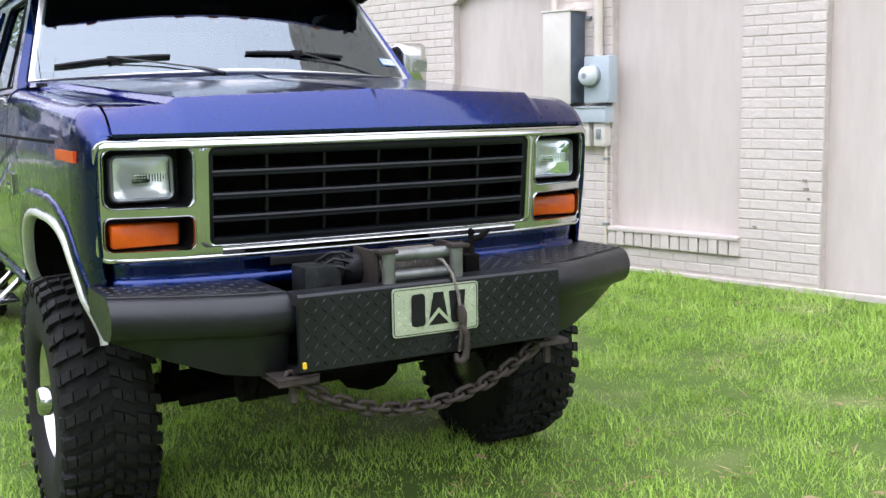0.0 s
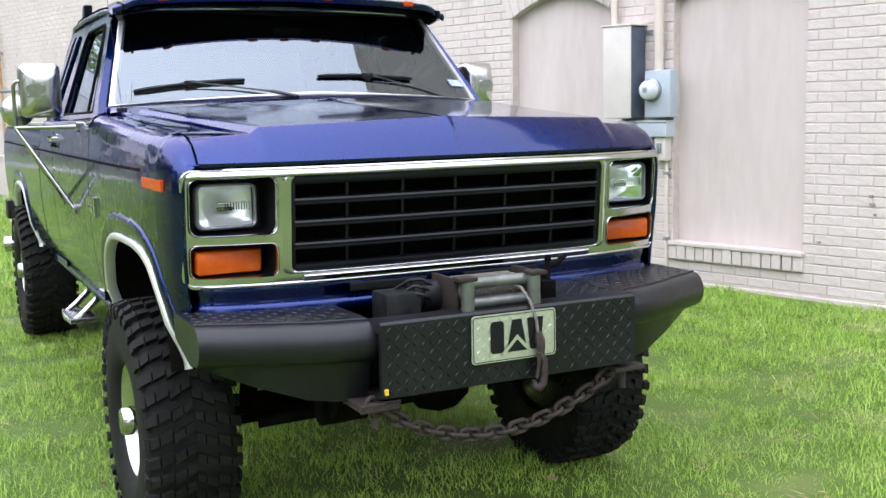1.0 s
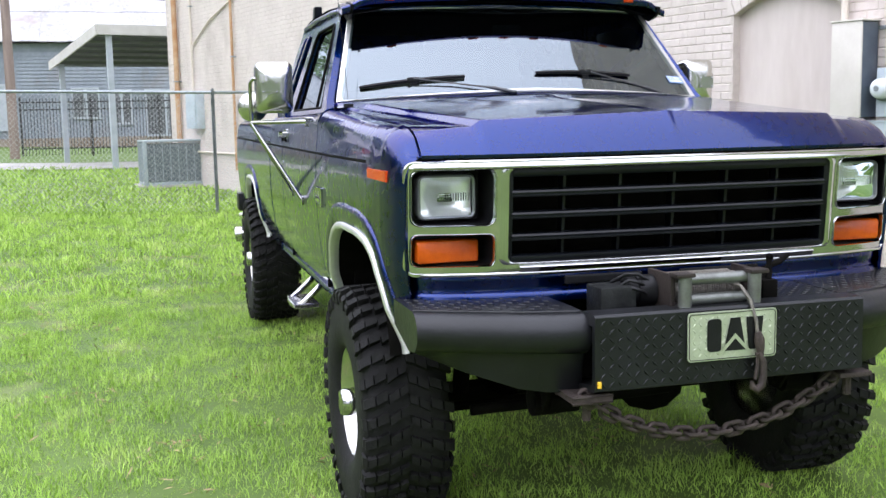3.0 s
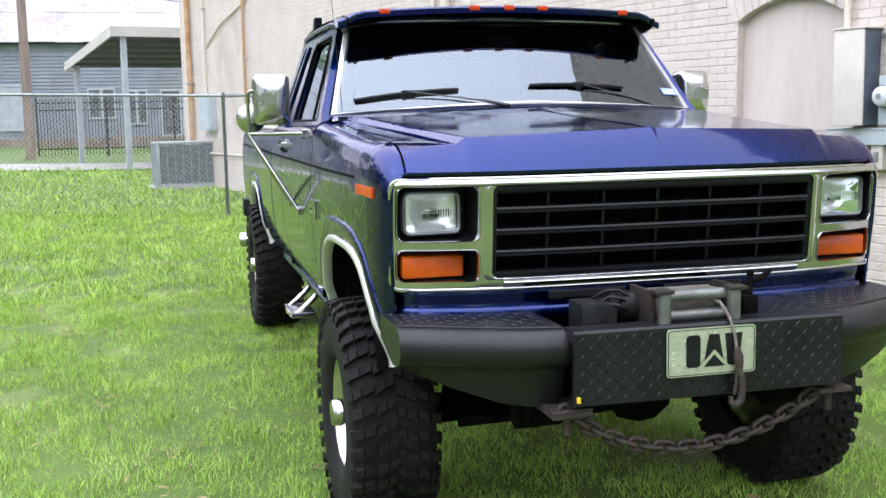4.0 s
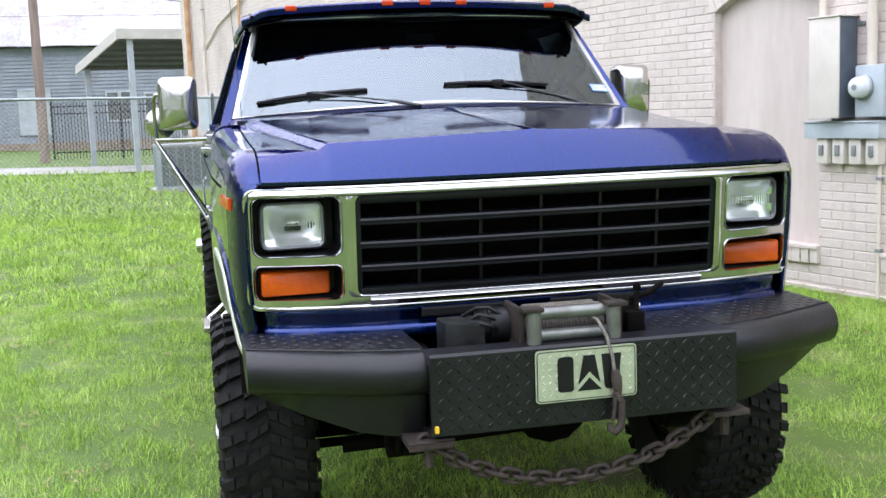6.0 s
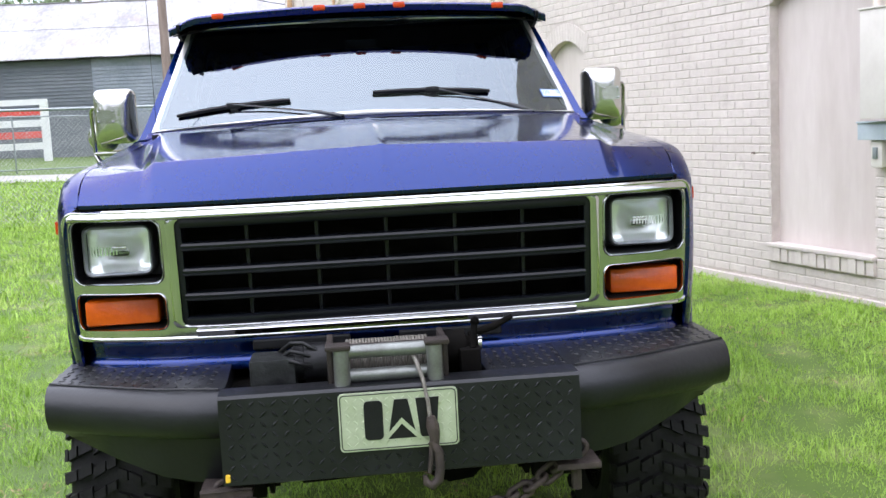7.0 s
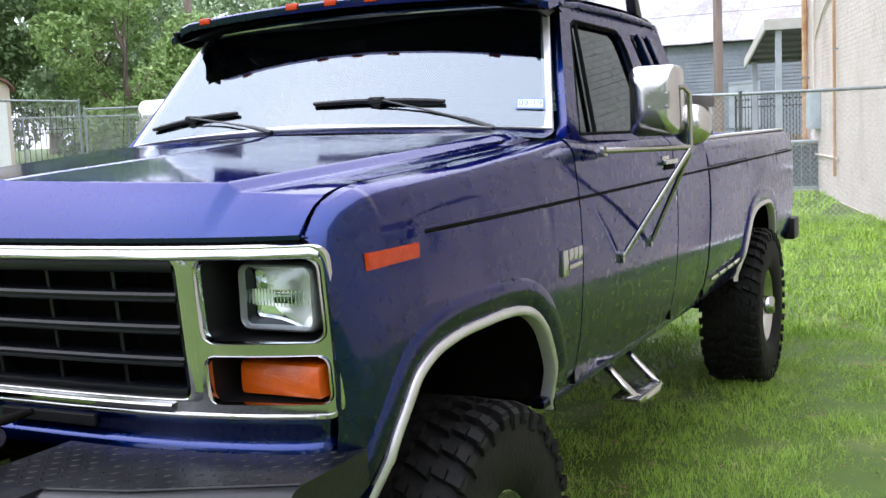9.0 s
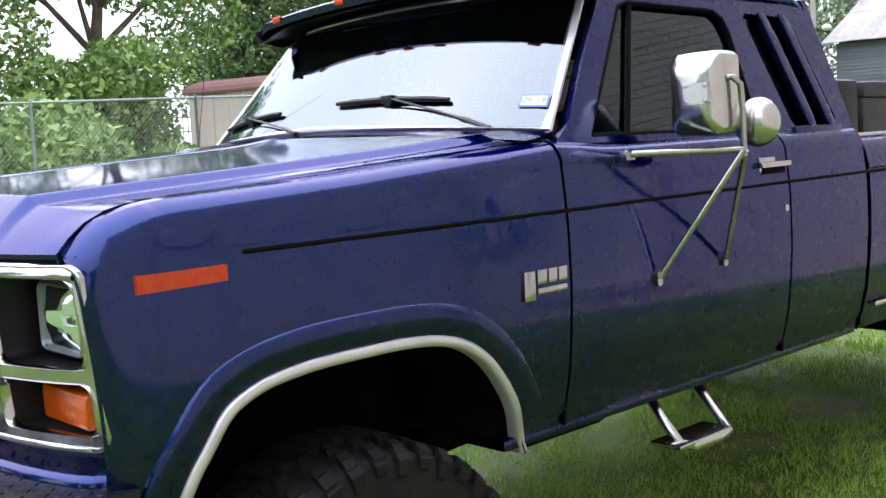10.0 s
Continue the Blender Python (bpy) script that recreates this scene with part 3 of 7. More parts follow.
def hood_edge(d):
    """Half width of the raised middle of the hood at distance d behind the lip."""
    return 0.655 + 0.150 * max(0.0, d - 0.1)


def hood_top(a, d, e):
    """Height of the hood's upper side: gabled raised middle, bevel, lower side panels."""
    rise = 0.072 * (d - 0.1)
    high = 1.397 + 0.019 * (1 - a / e) + 0.003 * max(0.0, 1 - abs(a) / 0.02)
    low = 1.376 - 0.004 * (a - e) / 0.2
    k = min(1.0, max(0.0, (a - e) / 0.030))
    z = high + (low - high) * k + rise
    seam = curve_at(SEAM_Z, d) + 0.004
    return z + (seam - z) * smoothstep(e + 0.04, 0.868, a)


def hood_point(x, d):
    a, e = abs(x), hood_edge(max(d, 0.1))
    top = hood_top(a, max(d, 0.1), e)
    if d < 0.1:
        u = max(0.0, d / 0.1)
        g = u * (1.32 - 0.32 * u)
        top = 1.287 + (top - 1.287) * g
        side = curve_at(SEAM_Z, d) + 0.002
        top += (side - top) * smoothstep(0.80, 0.868, a)
    bow = (nose_bow(x) + 0.014) * (1 - smoothstep(0.1, 0.8, d))
    cut = -0.145 * (1 - (x / 0.87) ** 2) * smoothstep(0.9, 1.27, d)
    return Vector((x, d + bow + cut, top))


bm = bmesh.new()
ds = [0.0, 0.006, 0.014, 0.026, 0.042, 0.06, 0.078, 0.09, 0.096, 0.1001, 0.106, 0.115, 0.14, 0.18, 0.24, 0.32, 0.42, 0.54, 0.66, 0.78, 0.9, 1.0, 1.1, 1.2, 1.27]
rows = []
for d in ds:
    e = hood_edge(d)
    half = [0.0, 0.008, 0.014, 0.02, 0.026] + [0.026 + (e - 0.032) * k / 14 for k in range(1, 14)] + [e - 0.007, e - 0.001, e + 0.006, e + 0.015, e + 0.025, e + 0.031, e + 0.038]
    half += [e + 0.038 + (0.866 - e - 0.038) * k / 9 for k in range(1, 10)]
    xs = [-v for v in reversed(half[1:])] + half
    rows.append([hood_point(x, d) for x in xs])
first_row = [p + Vector((0, 0.002, -0.010)) for p in rows[0]]
rows = [[p + Vector((0, 0.014, -0.004)) for p in first_row], first_row] + rows
grid(bm, rows)
for k in (0, -1):
    col = [r[k] for r in rows]
    grid(bm, [col, [Vector((p.x * 0.998, p.y, p.z - 0.03)) for p in col]])
part("hood", bm, PAINT, truck, smooth=35)
bm = bmesh.new()
for sx in (1, -1):
    grid(bm, [[Vector((sx * x, y, curve_at(SEAM_Z, y) - 0.022)) for y in spread(0.02, 1.3, 0.05)] for x in (0.862, 0.876)])
rows = []
for y, z in ((0.030, 1.256), (0.018, 1.282)):
    rows.append([Vector((x, y + nose_bow(x), z)) for x in [-0.88 + 0.08 * i for i in range(23)]])
grid(bm, rows)
part("hood_gap", bm, SEAL, truck)

# cowl below the windscreen with its slotted vent
bm = bmesh.new()
n = 40
rows = []
for k in range(5):
    f = k / 4
    row = []
    for i in range(n + 1):
        x = -0.90 + 1.80 * i / n
        bow = 1 - (x / 0.9) ** 2
        row.append(Vector((x, 1.268 - 0.145 * bow + f * 0.116, 1.452 + 0.046 * bow - 0.004 * math.sin(math.pi * f) + (0.024 - 0.014 * bow) * f)))
    rows.append(row)
grid(bm, rows)
cowl = part("cowl", bm, PAINT, truck, smooth=40)
bm = bmesh.new()
for i in range(50):
    x = -0.46 + 0.92 * i / 49
    bow = 1 - (x / 0.9) ** 2
    box(bm, x - 0.0035, x + 0.0035, 1.325 - 0.145 * bow, 1.342 - 0.145 * bow, 1.455 + 0.041 * bow, 1.4632 + 0.0365 * bow)
tagged(part("vent_slot", bm, BLACK, cowl), "black slots of the cowl vent", kind="stuff")

# windscreen
def screen(u, v):
    """u across -1..1, v up 0..1."""
    half = 0.885 - 0.135 * v
    x = u * half
    bow = 1 - u * u
    return Vector((x, 1.385 + 0.325 * v - (0.145 - 0.055 * v) * bow, 1.478 + 0.435 * v + (0.034 - 0.022 * v) * bow))


bm = bmesh.new()
grid(bm, [[screen(-1 + 2 * i / 28, j / 12) for i in range(29)] for j in range(13)])
part("windscreen", bm, WINDSCREEN, truck, "windscreen glass reflecting pale sky", smooth=80).visible_shadow = False
bm = bmesh.new()
loop = [screen(-1 + 2 * i / 24, 0) for i in range(25)] + [screen(1, j / 8) for j in range(1, 9)] + [screen(1 - 2 * i / 24, 1) for i in range(1, 25)] + [screen(-1, 1 - j / 8) for j in range(1, 8)]
rows = []
mid = Vector((0, 1.5, 1.7))
for inn, out in ((0.030, -0.004), (0.028, 0.004), (0.002, 0.005), (-0.003, 0.002), (-0.004, -0.006)):
    row = []
    for p in loop:
        d = (mid - p)
        d.y *= 0.25
        d.normalize()
        if abs(p.x) > 0.72 and 0.02 < (p.z - 1.478) / 0.435 < 0.97:
            d = Vector((-math.copysign(1, p.x), 0, 0))
        slim = 0.55 if p.z < 1.52 and abs(p.x) < 0.86 else 1.0
        row.append(p + d * inn * slim + Vector((0, -0.8, 0.6)) * out)
    rows.append(row)
grid(bm, rows, close=True)
part("windscreen_trim", bm, TRIM, truck, "bright windscreen surround", smooth=50)

# wipers
for xa, za, xb, zb, px in ((-0.78, 1.530, -0.31, 1.553, -0.10), (0.03, 1.564, 0.52, 1.560, 0.70)):
    bm = bmesh.new()
    pts = []
    for i in range(9):
        f = i / 8
        x, z = xa + (xb - xa) * f, za + (zb - za) * f + 0.005 * math.sin(math.pi * f)
        v = (z - 1.478) / 0.435
        p = screen(x / (0.885 - 0.135 * v), v)
        pts.append(p + Vector((0, -0.008, 0.006)))
    tube(bm, pts, [0.007] + [0.0095] * 7 + [0.007], 6)
    c = pts[4]
    box(bm, c.x - 0.026, c.x + 0.030, c.y - 0.014, c.y + 0.008, c.z - 0.012, c.z + 0.014, 0.005)
    box(bm, c.x - 0.012, c.x + 0.018, c.y - 0.010, c.y + 0.008, c.z - 0.024, c.z - 0.008, 0.004)
    wiper = part("windscreen_wiper", bm, BLACK, truck, "black wiper blade", smooth=50)
    bm = bmesh.new()
    base = Vector((px, 1.265 + (0.072 if abs(px) > 0.5 else -0.038), 1.510 if abs(px) < 0.5 else 1.492))
    tube(bm, [base, base + (c - base) * 0.22 + Vector((0, -0.006, 0.008)), base + (c - base) * 0.3 + Vector((0, -0.006, 0.008)), base + (c - base) * 0.6 + Vector((0, -0.006, 0.008)), c + Vector((0, -0.012, 0.008))], [0.008, 0.0075, 0.004, 0.0035, 0.003], 8)
    part("wiper_arm", bm, WIPERARM, wiper, "dull grey wiper arm", smooth=50)
    bm = bmesh.new()
    rod(bm, base + Vector((0, 0.008, -0.022)), base + Vector((0, -0.002, 0.004)), 0.008, n=10)
    part("wiper_pivot", bm, BLACK, wiper, smooth=50)

# registration sticker inside the glass
v = (1.557 - 1.478) / 0.435
c0 = screen(0.796 / (0.885 - 0.135 * v), v)
ux = (screen(0.90, v) - screen(0.84, v)).normalized()
uy = (screen(0.87, v + 0.1) - screen(0.87, v - 0.1)).normalized()
un = ux.cross(uy)
bm = bmesh.new()
for (w, h, o) in ((0.047, 0.023, 0.004),):
    vs = [bm.verts.new(c0 + ux * a * w + uy * b * h + un * o) for a, b in ((-1, -1), (1, -1), (1, 1), (-1, 1))]
    bm.faces.new(vs)
st = part("registration_sticker", bm, BLUEINK, truck, "white dated sticker with blue border")
bm = bmesh.new()
bm.faces.new([bm.verts.new(c0 + ux * a * 0.041 + uy * b * 0.017 + un * 0.0055) for a, b in ((-1, -1), (1, -1), (1, 1), (-1, 1))])
part("sticker_panel", bm, STICKER, st)
fc = bpy.data.curves.new("date_text", "FONT")
fc.body, fc.size, fc.align_x, fc.align_y = "09-19", 0.034, "CENTER", "CENTER"
tmp = bpy.data.objects.new("date_text", fc)
me = bpy.data.meshes.new_from_object(tmp)
bpy.data.objects.remove(tmp)
for vtx in me.vertices:
    vtx.co = c0 + ux * vtx.co.x + uy * vtx.co.y + un * 0.007
me.materials.append(BLUEINK)
ob = new("date_text", me)
ob.parent = st

# greenhouse sides, roof, back
def green_x(z):
    return 0.945 - (z - 1.43) * (0.945 - 0.785) / 0.47


for sx in (1, -1):
    bm = bmesh.new()
    outer = [(1.34, 1.438), (2.0, 1.425), (2.93, 1.425), (2.925, 1.6), (2.90, 1.80), (2.87, 1.88), (2.80, 1.925), (1.80, 1.925), (1.735, 1.905), (1.545, 1.66), (1.425, 1.50)]
    hole1 = [(1.50, 1.455), (2.33, 1.447), (2.335, 1.78), (2.32, 1.83), (2.28, 1.855), (1.84, 1.862), (1.79, 1.845), (1.62, 1.62)]
    hole2 = [(2.545, 1.447), (2.80, 1.447), (2.83, 1.47), (2.75, 1.80), (2.72, 1.85), (2.46, 1.855), (2.44, 1.83), (2.53, 1.47)]
    plate_with_holes(bm, outer, (hole1, hole2), lambda y, z: (sx * green_x(z), y, z), (-sx * 0.035, 0, -0.010))
    part("cab_pillar_frame", bm, PAINT, truck, smooth=35)
    bm = bmesh.new()
    bm.faces.new([bm.verts.new((sx * (green_x(z) - 0.020), y, z)) for y, z in hole1])
    part("door_window", bm, TINTED, truck, "dark tinted door glass")
    bm = bmesh.new()
    bm.faces.new([bm.verts.new((sx * (green_x(z) - 0.022), y, z)) for y, z in hole2])
    part("quarter_window", bm, TINTED, truck, "dark tinted quarter glass with slats")
    bm = bmesh.new()
    pts = [Vector((sx * (green_x(z) - 0.006), y, z)) for y, z in hole1]
    tube(bm, pts, 0.009, 6, closed=True)
    part("window_seal", bm, SEAL, truck, smooth=60)
    bm = bmesh.new()
    rod(bm, (sx * (green_x(1.45) - 0.008), 1.66, 1.45), (sx * (green_x(1.86) - 0.008), 1.86, 1.86), 0.008, n=6)
    part("vent_window_post", bm, SEAL, truck, smooth=60)
    for f in (0.40, 0.88):
        bm = bmesh.new()
        for v in box(bm, 0, 1, 0, 1, 0, 1, 0.2):
            pass
        for v in bm.verts:
            zz = 1.44 + v.co.z * 0.42
            yy = 2.545 + f * 0.27 - (zz - 1.447) * 0.235 + (v.co.y - 0.5) * 0.05
            v.co = Vector((sx * (green_x(zz) - 0.015 + v.co.x * 0.028), yy, zz))
        part("window_slat", bm, PAINT, truck, smooth=40)
    bm = bmesh.new()
    box(bm, sx * (green_x(1.43) - 0.004), sx * (green_x(1.43) + 0.008), 2.53, 2.84, 1.418, 1.446, 0.006)
    part("window_ledge", bm, PAINT, truck, smooth=40)

bm = bmesh.new()
rows = []
for y, dz, hx in ((1.70, -0.022, 0.775), (1.74, -0.004, 0.778), (1.82, 0.012, 0.785), (2.0, 0.022, 0.788), (2.3, 0.024, 0.79), (2.6, 0.02, 0.788), (2.78, 0.008, 0.782), (2.87, -0.02, 0.775), (2.91, -0.06, 0.77)):
    row = []
    for i in range(33):
        u = -1 + i / 16
        edge = abs(u) ** 6
        row.append(Vector((u * hx, y, 1.968 + dz + 0.012 * (1 - u * u) - 0.04 * edge)))
    rows.append(row)
grid(bm, rows)
part("roof", bm, PAINT, truck, smooth=40)
for sx in (1, -1):
    bm = bmesh.new()
    tube(bm, [(sx * 0.775, 1.74, 1.915), (sx * 0.788, 1.9, 1.925), (sx * 0.792, 2.4, 1.928), (sx * 0.786, 2.78, 1.918), (sx * 0.775, 2.86, 1.89)], 0.012, 8)
    part("drip_rail", bm, PAINT, truck, smooth=60)
bm = bmesh.new()
plate_with_holes(bm, [(-0.94, 1.0), (0.94, 1.0), (0.94, 1.42), (0.775, 1.925), (-0.775, 1.925), (-0.94, 1.42)], ([(-0.6, 1.47), (0.6, 1.47), (0.55, 1.80), (-0.55, 1.80)],),
                 lambda x, z: (x, 2.925 - max(0, z - 1.42) * 0.05, z), (0, -0.03, 0))
part("cab_back", bm, PAINT, truck)
bm = bmesh.new()
bm.faces.new([bm.verts.new((x, 2.90, z)) for x, z in ((-0.6, 1.47), (0.6, 1.47), (0.55, 1.80), (-0.55, 1.80))])
part("rear_window", bm, TINTED, truck)
# cab inside
bm = bmesh.new()
box(bm, -0.762, 0.762, 1.745, 2.885, 1.893, 1.908)
part("headliner", bm, INTERIOR, truck, "dark cab headliner")
bm = bmesh.new()
box(bm, -0.88, 0.88, 1.36, 2.9, 0.9, 0.95)
box(bm, -0.86, 0.86, 1.38, 1.62, 1.2, 1.425, 0.04)
box(bm, -0.78, 0.78, 2.2, 2.36, 1.1, 1.55, 0.05)
box(bm, -0.78, 0.78, 1.85, 2.3, 1.0, 1.18, 0.05)
box(bm, -0.90, -0.88, 1.36, 2.9, 0.9, 1.42)
box(bm, 0.88, 0.90, 1.36, 2.9, 0.9, 1.42)
part("cab_interior", bm, INTERIOR, truck, "dark cab seats and dashboard")
bm = bmesh.new()
c, ax = Vector((0.38, 1.72, 1.40)), Vector((0, -0.75, 0.66))
tube(bm, ring_at(c, ax, 0.19, 24), 0.013, 8, closed=True)
rod(bm, c, c + Vector((0, -0.1, 0.02)), 0.03, n=10)
rod(bm, c + Vector((-0.18, 0, 0)), c + Vector((0.18, 0, 0)), 0.012, n=8)
part("steering_wheel", bm, INTERIOR, truck, smooth=60)
bm = bmesh.new()
box(bm, -0.07, 0.07, 1.60, 1.615, 1.80, 1.84, 0.01)
part("rear_view_mirror", bm, BLACK, truck)

# header panel between windscreen and roof
bm = bmesh.new()
top_edge = [screen(-1 + i / 14, 1) for i in range(29)]
grid(bm, [[p + Vector((0, 0.006, -0.03)) for p in top_edge], [p + Vector((0, 0.004, 0.012)) for p in top_edge],
          [Vector((p.x * 1.03, 1.715, 1.950 + 0.012 * (1 - (p.x / 0.75) ** 2) - 0.034 * (abs(p.x) / 0.75) ** 6)) for p in top_edge],
          [Vector((p.x * 1.03, 1.76, 1.962 + 0.012 * (1 - (p.x / 0.75) ** 2) - 0.034 * (abs(p.x) / 0.75) ** 6)) for p in top_edge]])
part("roof_header", bm, PAINT, truck, smooth=50)
# sun visor over the windscreen, with five marker lamps
bm = bmesh.new()
N = 40
prof = [(1.735, 1.950), (1.62, 1.956), (1.52, 1.950), (1.470, 1.945), (1.446, 1.941), (1.437, 1.934), (1.440, 1.920), (1.446, 1.910), (1.454, 1.908), (1.50, 1.918), (1.58, 1.930), (1.66, 1.933), (1.72, 1.922)]
rows = []
for y, z in prof:
    row = []
    for i in range(N + 1):
        u = -1 + 2 * i / N
        e = smoothstep(0.86, 1.0, abs(u))
        yy = y + (0.05 + 0.05 * u * u) * (1.72 - y) / 0.28
        zz = z + 0.026 * (1 - u * u) + 0.006 + 0.006 * (1 - u * u) * (1.72 - y) / 0.28
        row.append(Vector((u * (0.815 if y < 1.6 else 0.80), yy + 0.02 * e, zz - 0.035 * e * (1 if y < 1.62 else 0.6))))
    rows.append(row)
grid(bm, rows)
for k in (0, -1):
    bm.faces.new([bm.verts.new(r[k]) for r in rows])
visor = part("sun_visor", bm, PAINT, truck, "blue exterior windscreen visor, black beneath", smooth=40)
bm = bmesh.new()
rows = []
for y, z in ((1.4435, 1.904), (1.50, 1.912), (1.58, 1.923), (1.66, 1.925), (1.73, 1.912)):
    rows.append([Vector((u * 0.80, y + (0.05 + 0.05 * u * u) * (1.72 - y) / 0.28 + 0.002, z + 0.030 * (1 - u * u) + 0.002 - 0.03 * smoothstep(0.62, 0.98, abs(u)))) for u in [-1 + i / 20 for i in range(41)]])
grid(bm, rows)
part("visor_underside", bm, BLACK, visor, smooth=50)
for x in (-0.60, -0.171, 0.0, 0.168, 0.595):
    u = x / 0.81
    bm = bmesh.new()
    cy, cz = 1.502 + 0.048 * u * u, 1.936 + 0.032 * (1 - u * u)
    box(bm, x - 0.026, x + 0.026, cy - 0.020, cy + 0.03, cz - 0.010, cz + 0.016, 0.008)
    part("marker_lamp", bm, REDLENS, visor, "orange roof marker lamp", smooth=50)
for sx in (1, -1):
    bm = bmesh.new()
    side = [(1.530, 1.925), (1.538, 1.902), (1.575, 1.878), (1.640, 1.864), (1.70, 1.885), (1.745, 1.945), (1.62, 1.945)]
    loft(bm, [[Vector((sx * x, y, z)) for y, z in side] for x in (0.766, 0.778)])
    part("visor_bracket", bm, BLACK, visor)
# black brackets at the rear of the roof
for sx in (1, -1):
    bm = bmesh.new()
    for v in box(bm, 0, 1, 0, 1, 0, 1, 0.15):
        pass
    for v in bm.verts:
        v.co = Vector((sx * (0.70 + 0.045 * v.co.x), 2.74 + 0.09 * v.co.y * (1 - 0.4 * v.co.z) - 0.04 * v.co.z, 1.93 + 0.11 * v.co.z))
    part("roof_bracket", bm, BLACK, truck, "black bracket on the roof", smooth=40)


# ---- nose ----
def fine_loop(loop, step=0.05):
    """The same closed loop with points no farther apart than step."""
    out = []
    for i, p in enumerate(loop):
        q = loop[(i + 1) % len(loop)]
        n = max(1, math.ceil(math.hypot(q[0] - p[0], q[1] - p[1]) / step))
        out += [(p[0] + (q[0] - p[0]) * k / n, p[1] + (q[1] - p[1]) * k / n) for k in range(n)]
    return out


def bar_x(bm, x0, x1, profile, step=0.06):
    """A bar along x with a closed (y, z) profile."""
    loft(bm, [[Vector((x, y, z)) for y, z in profile] for x in spread(x0, x1, step)])


bm = bmesh.new()
OUT = fine_loop(round_rect(-0.917, 0.917, 0.893, 1.262, 0.03))
holes = [fine_loop(h) for h in (round_rect(-0.596, 0.596, 0.930, 1.240, 0.022), round_rect(0.637, 0.898, 1.058, 1.240, 0.030), round_rect(-0.898, -0.637, 1.058, 1.240, 0.030),
                                round_rect(0.637, 0.898, 0.922, 1.028, 0.024), round_rect(-0.898, -0.637, 0.922, 1.028, 0.024))]
plate_with_holes(bm, OUT, holes, lambda x, z: (x, -0.004, z), (0, 0.016, 0))
surround = part("grille_surround", bm, CHROME, truck, "chrome grille and headlamp surround", smooth=40)
for h in holes:
    bm = bmesh.new()
    grid(bm, [[Vector((x, y, z)) for x, z in [(p[0] + (p[0] - sum(q[0] for q in h) / len(h)) * g, p[1] + (p[1] - sum(q[1] for q in h) / len(h)) * g) for p in h]]
              for y, g in ((-0.003, 0.045), (-0.008, 0.03), (-0.010, 0.012), (-0.008, -0.004), (0.012, -0.012))], close=True)
    part("chrome_lip", bm, CHROME, surround, smooth=60)
bm = bmesh.new()
tube(bm, [(x, -0.002, z) for x, z in OUT], 0.008, 6, closed=True)
part("chrome_lip", bm, CHROME, surround, smooth=60)
bm = bmesh.new()
prof = [(-0.004, 1.238), (-0.014, 1.240), (-0.017, 1.244), (-0.016, 1.249), (-0.008, 1.263), (0.0, 1.2675), (0.016, 1.2685)]
grid(bm, [[Vector((x, y + (0.004 if abs(x) > 0.89 else 0), z - (0.003 if abs(x) > 0.89 else 0))) for y, z in prof] for x in [-0.905, -0.89] + [-0.85 + 0.05 * i for i in range(35)] + [0.89, 0.905]])
part("top_bar", bm, CHROME, surround, "chrome top bar", smooth=60)
bm = bmesh.new()
bar_x(bm, -0.555, 0.545, [(-0.015, 0.919), (-0.018, 0.915), (-0.006, 0.894), (-0.002, 0.890), (0.004, 0.890), (0.004, 0.919)])
part("lower_trim_strip", bm, CHROME, truck, "chrome strip below the grille", smooth=40)
# grille: rounded slats in front, uprights behind, deep frame
bm = bmesh.new()
for x0, x1 in ((-0.600, -0.576), (0.576, 0.600)):
    box(bm, x0, x1, 0.002, 0.075, 0.924, 1.244, 0.005)
bar_x(bm, -0.58, 0.58, [(0.002, 1.212), (-0.002, 1.217), (-0.002, 1.230), (0.002, 1.242), (0.07, 1.242), (0.07, 1.214)])
bar_x(bm, -0.58, 0.58, [(0.0, 0.928), (-0.004, 0.940), (-0.002, 0.950), (0.006, 0.955), (0.07, 0.950), (0.07, 0.928)])
frame_part = part("grille_frame", bm, GRILLE, truck, "black plastic grille", smooth=40)
for z in (1.157, 1.085, 1.013):
    bm = bmesh.new()
    bar_x(bm, -0.58, 0.58, [(-0.001, z - 0.011), (-0.004, z - 0.008), (-0.0035, z - 0.0045), (0.0, z - 0.003), (-0.001, z + 0.004), (0.003, z + 0.010), (0.014, z + 0.013), (0.06, z + 0.012), (0.06, z - 0.006), (0.012, z - 0.0115)])
    part("grille_slat", bm, GRILLE, frame_part, smooth=30)
for i in range(5):
    x = -0.396 + 0.198 * i
    bm = bmesh.new()
    box(bm, x - 0.0055, x + 0.0055, 0.026, 0.070, 0.935, 1.23, 0.003)
    part("grille_upright", bm, GRILLE, frame_part)
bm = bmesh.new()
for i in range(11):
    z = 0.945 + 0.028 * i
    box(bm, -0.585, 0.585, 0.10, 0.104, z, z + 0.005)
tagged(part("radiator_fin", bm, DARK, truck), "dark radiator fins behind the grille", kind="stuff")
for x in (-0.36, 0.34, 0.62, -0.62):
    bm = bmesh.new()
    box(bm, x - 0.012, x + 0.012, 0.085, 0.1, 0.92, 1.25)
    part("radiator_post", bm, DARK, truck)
# near-black sheet standing in for the shaded depth behind the grille
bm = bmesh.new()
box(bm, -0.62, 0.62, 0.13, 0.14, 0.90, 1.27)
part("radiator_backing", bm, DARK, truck)

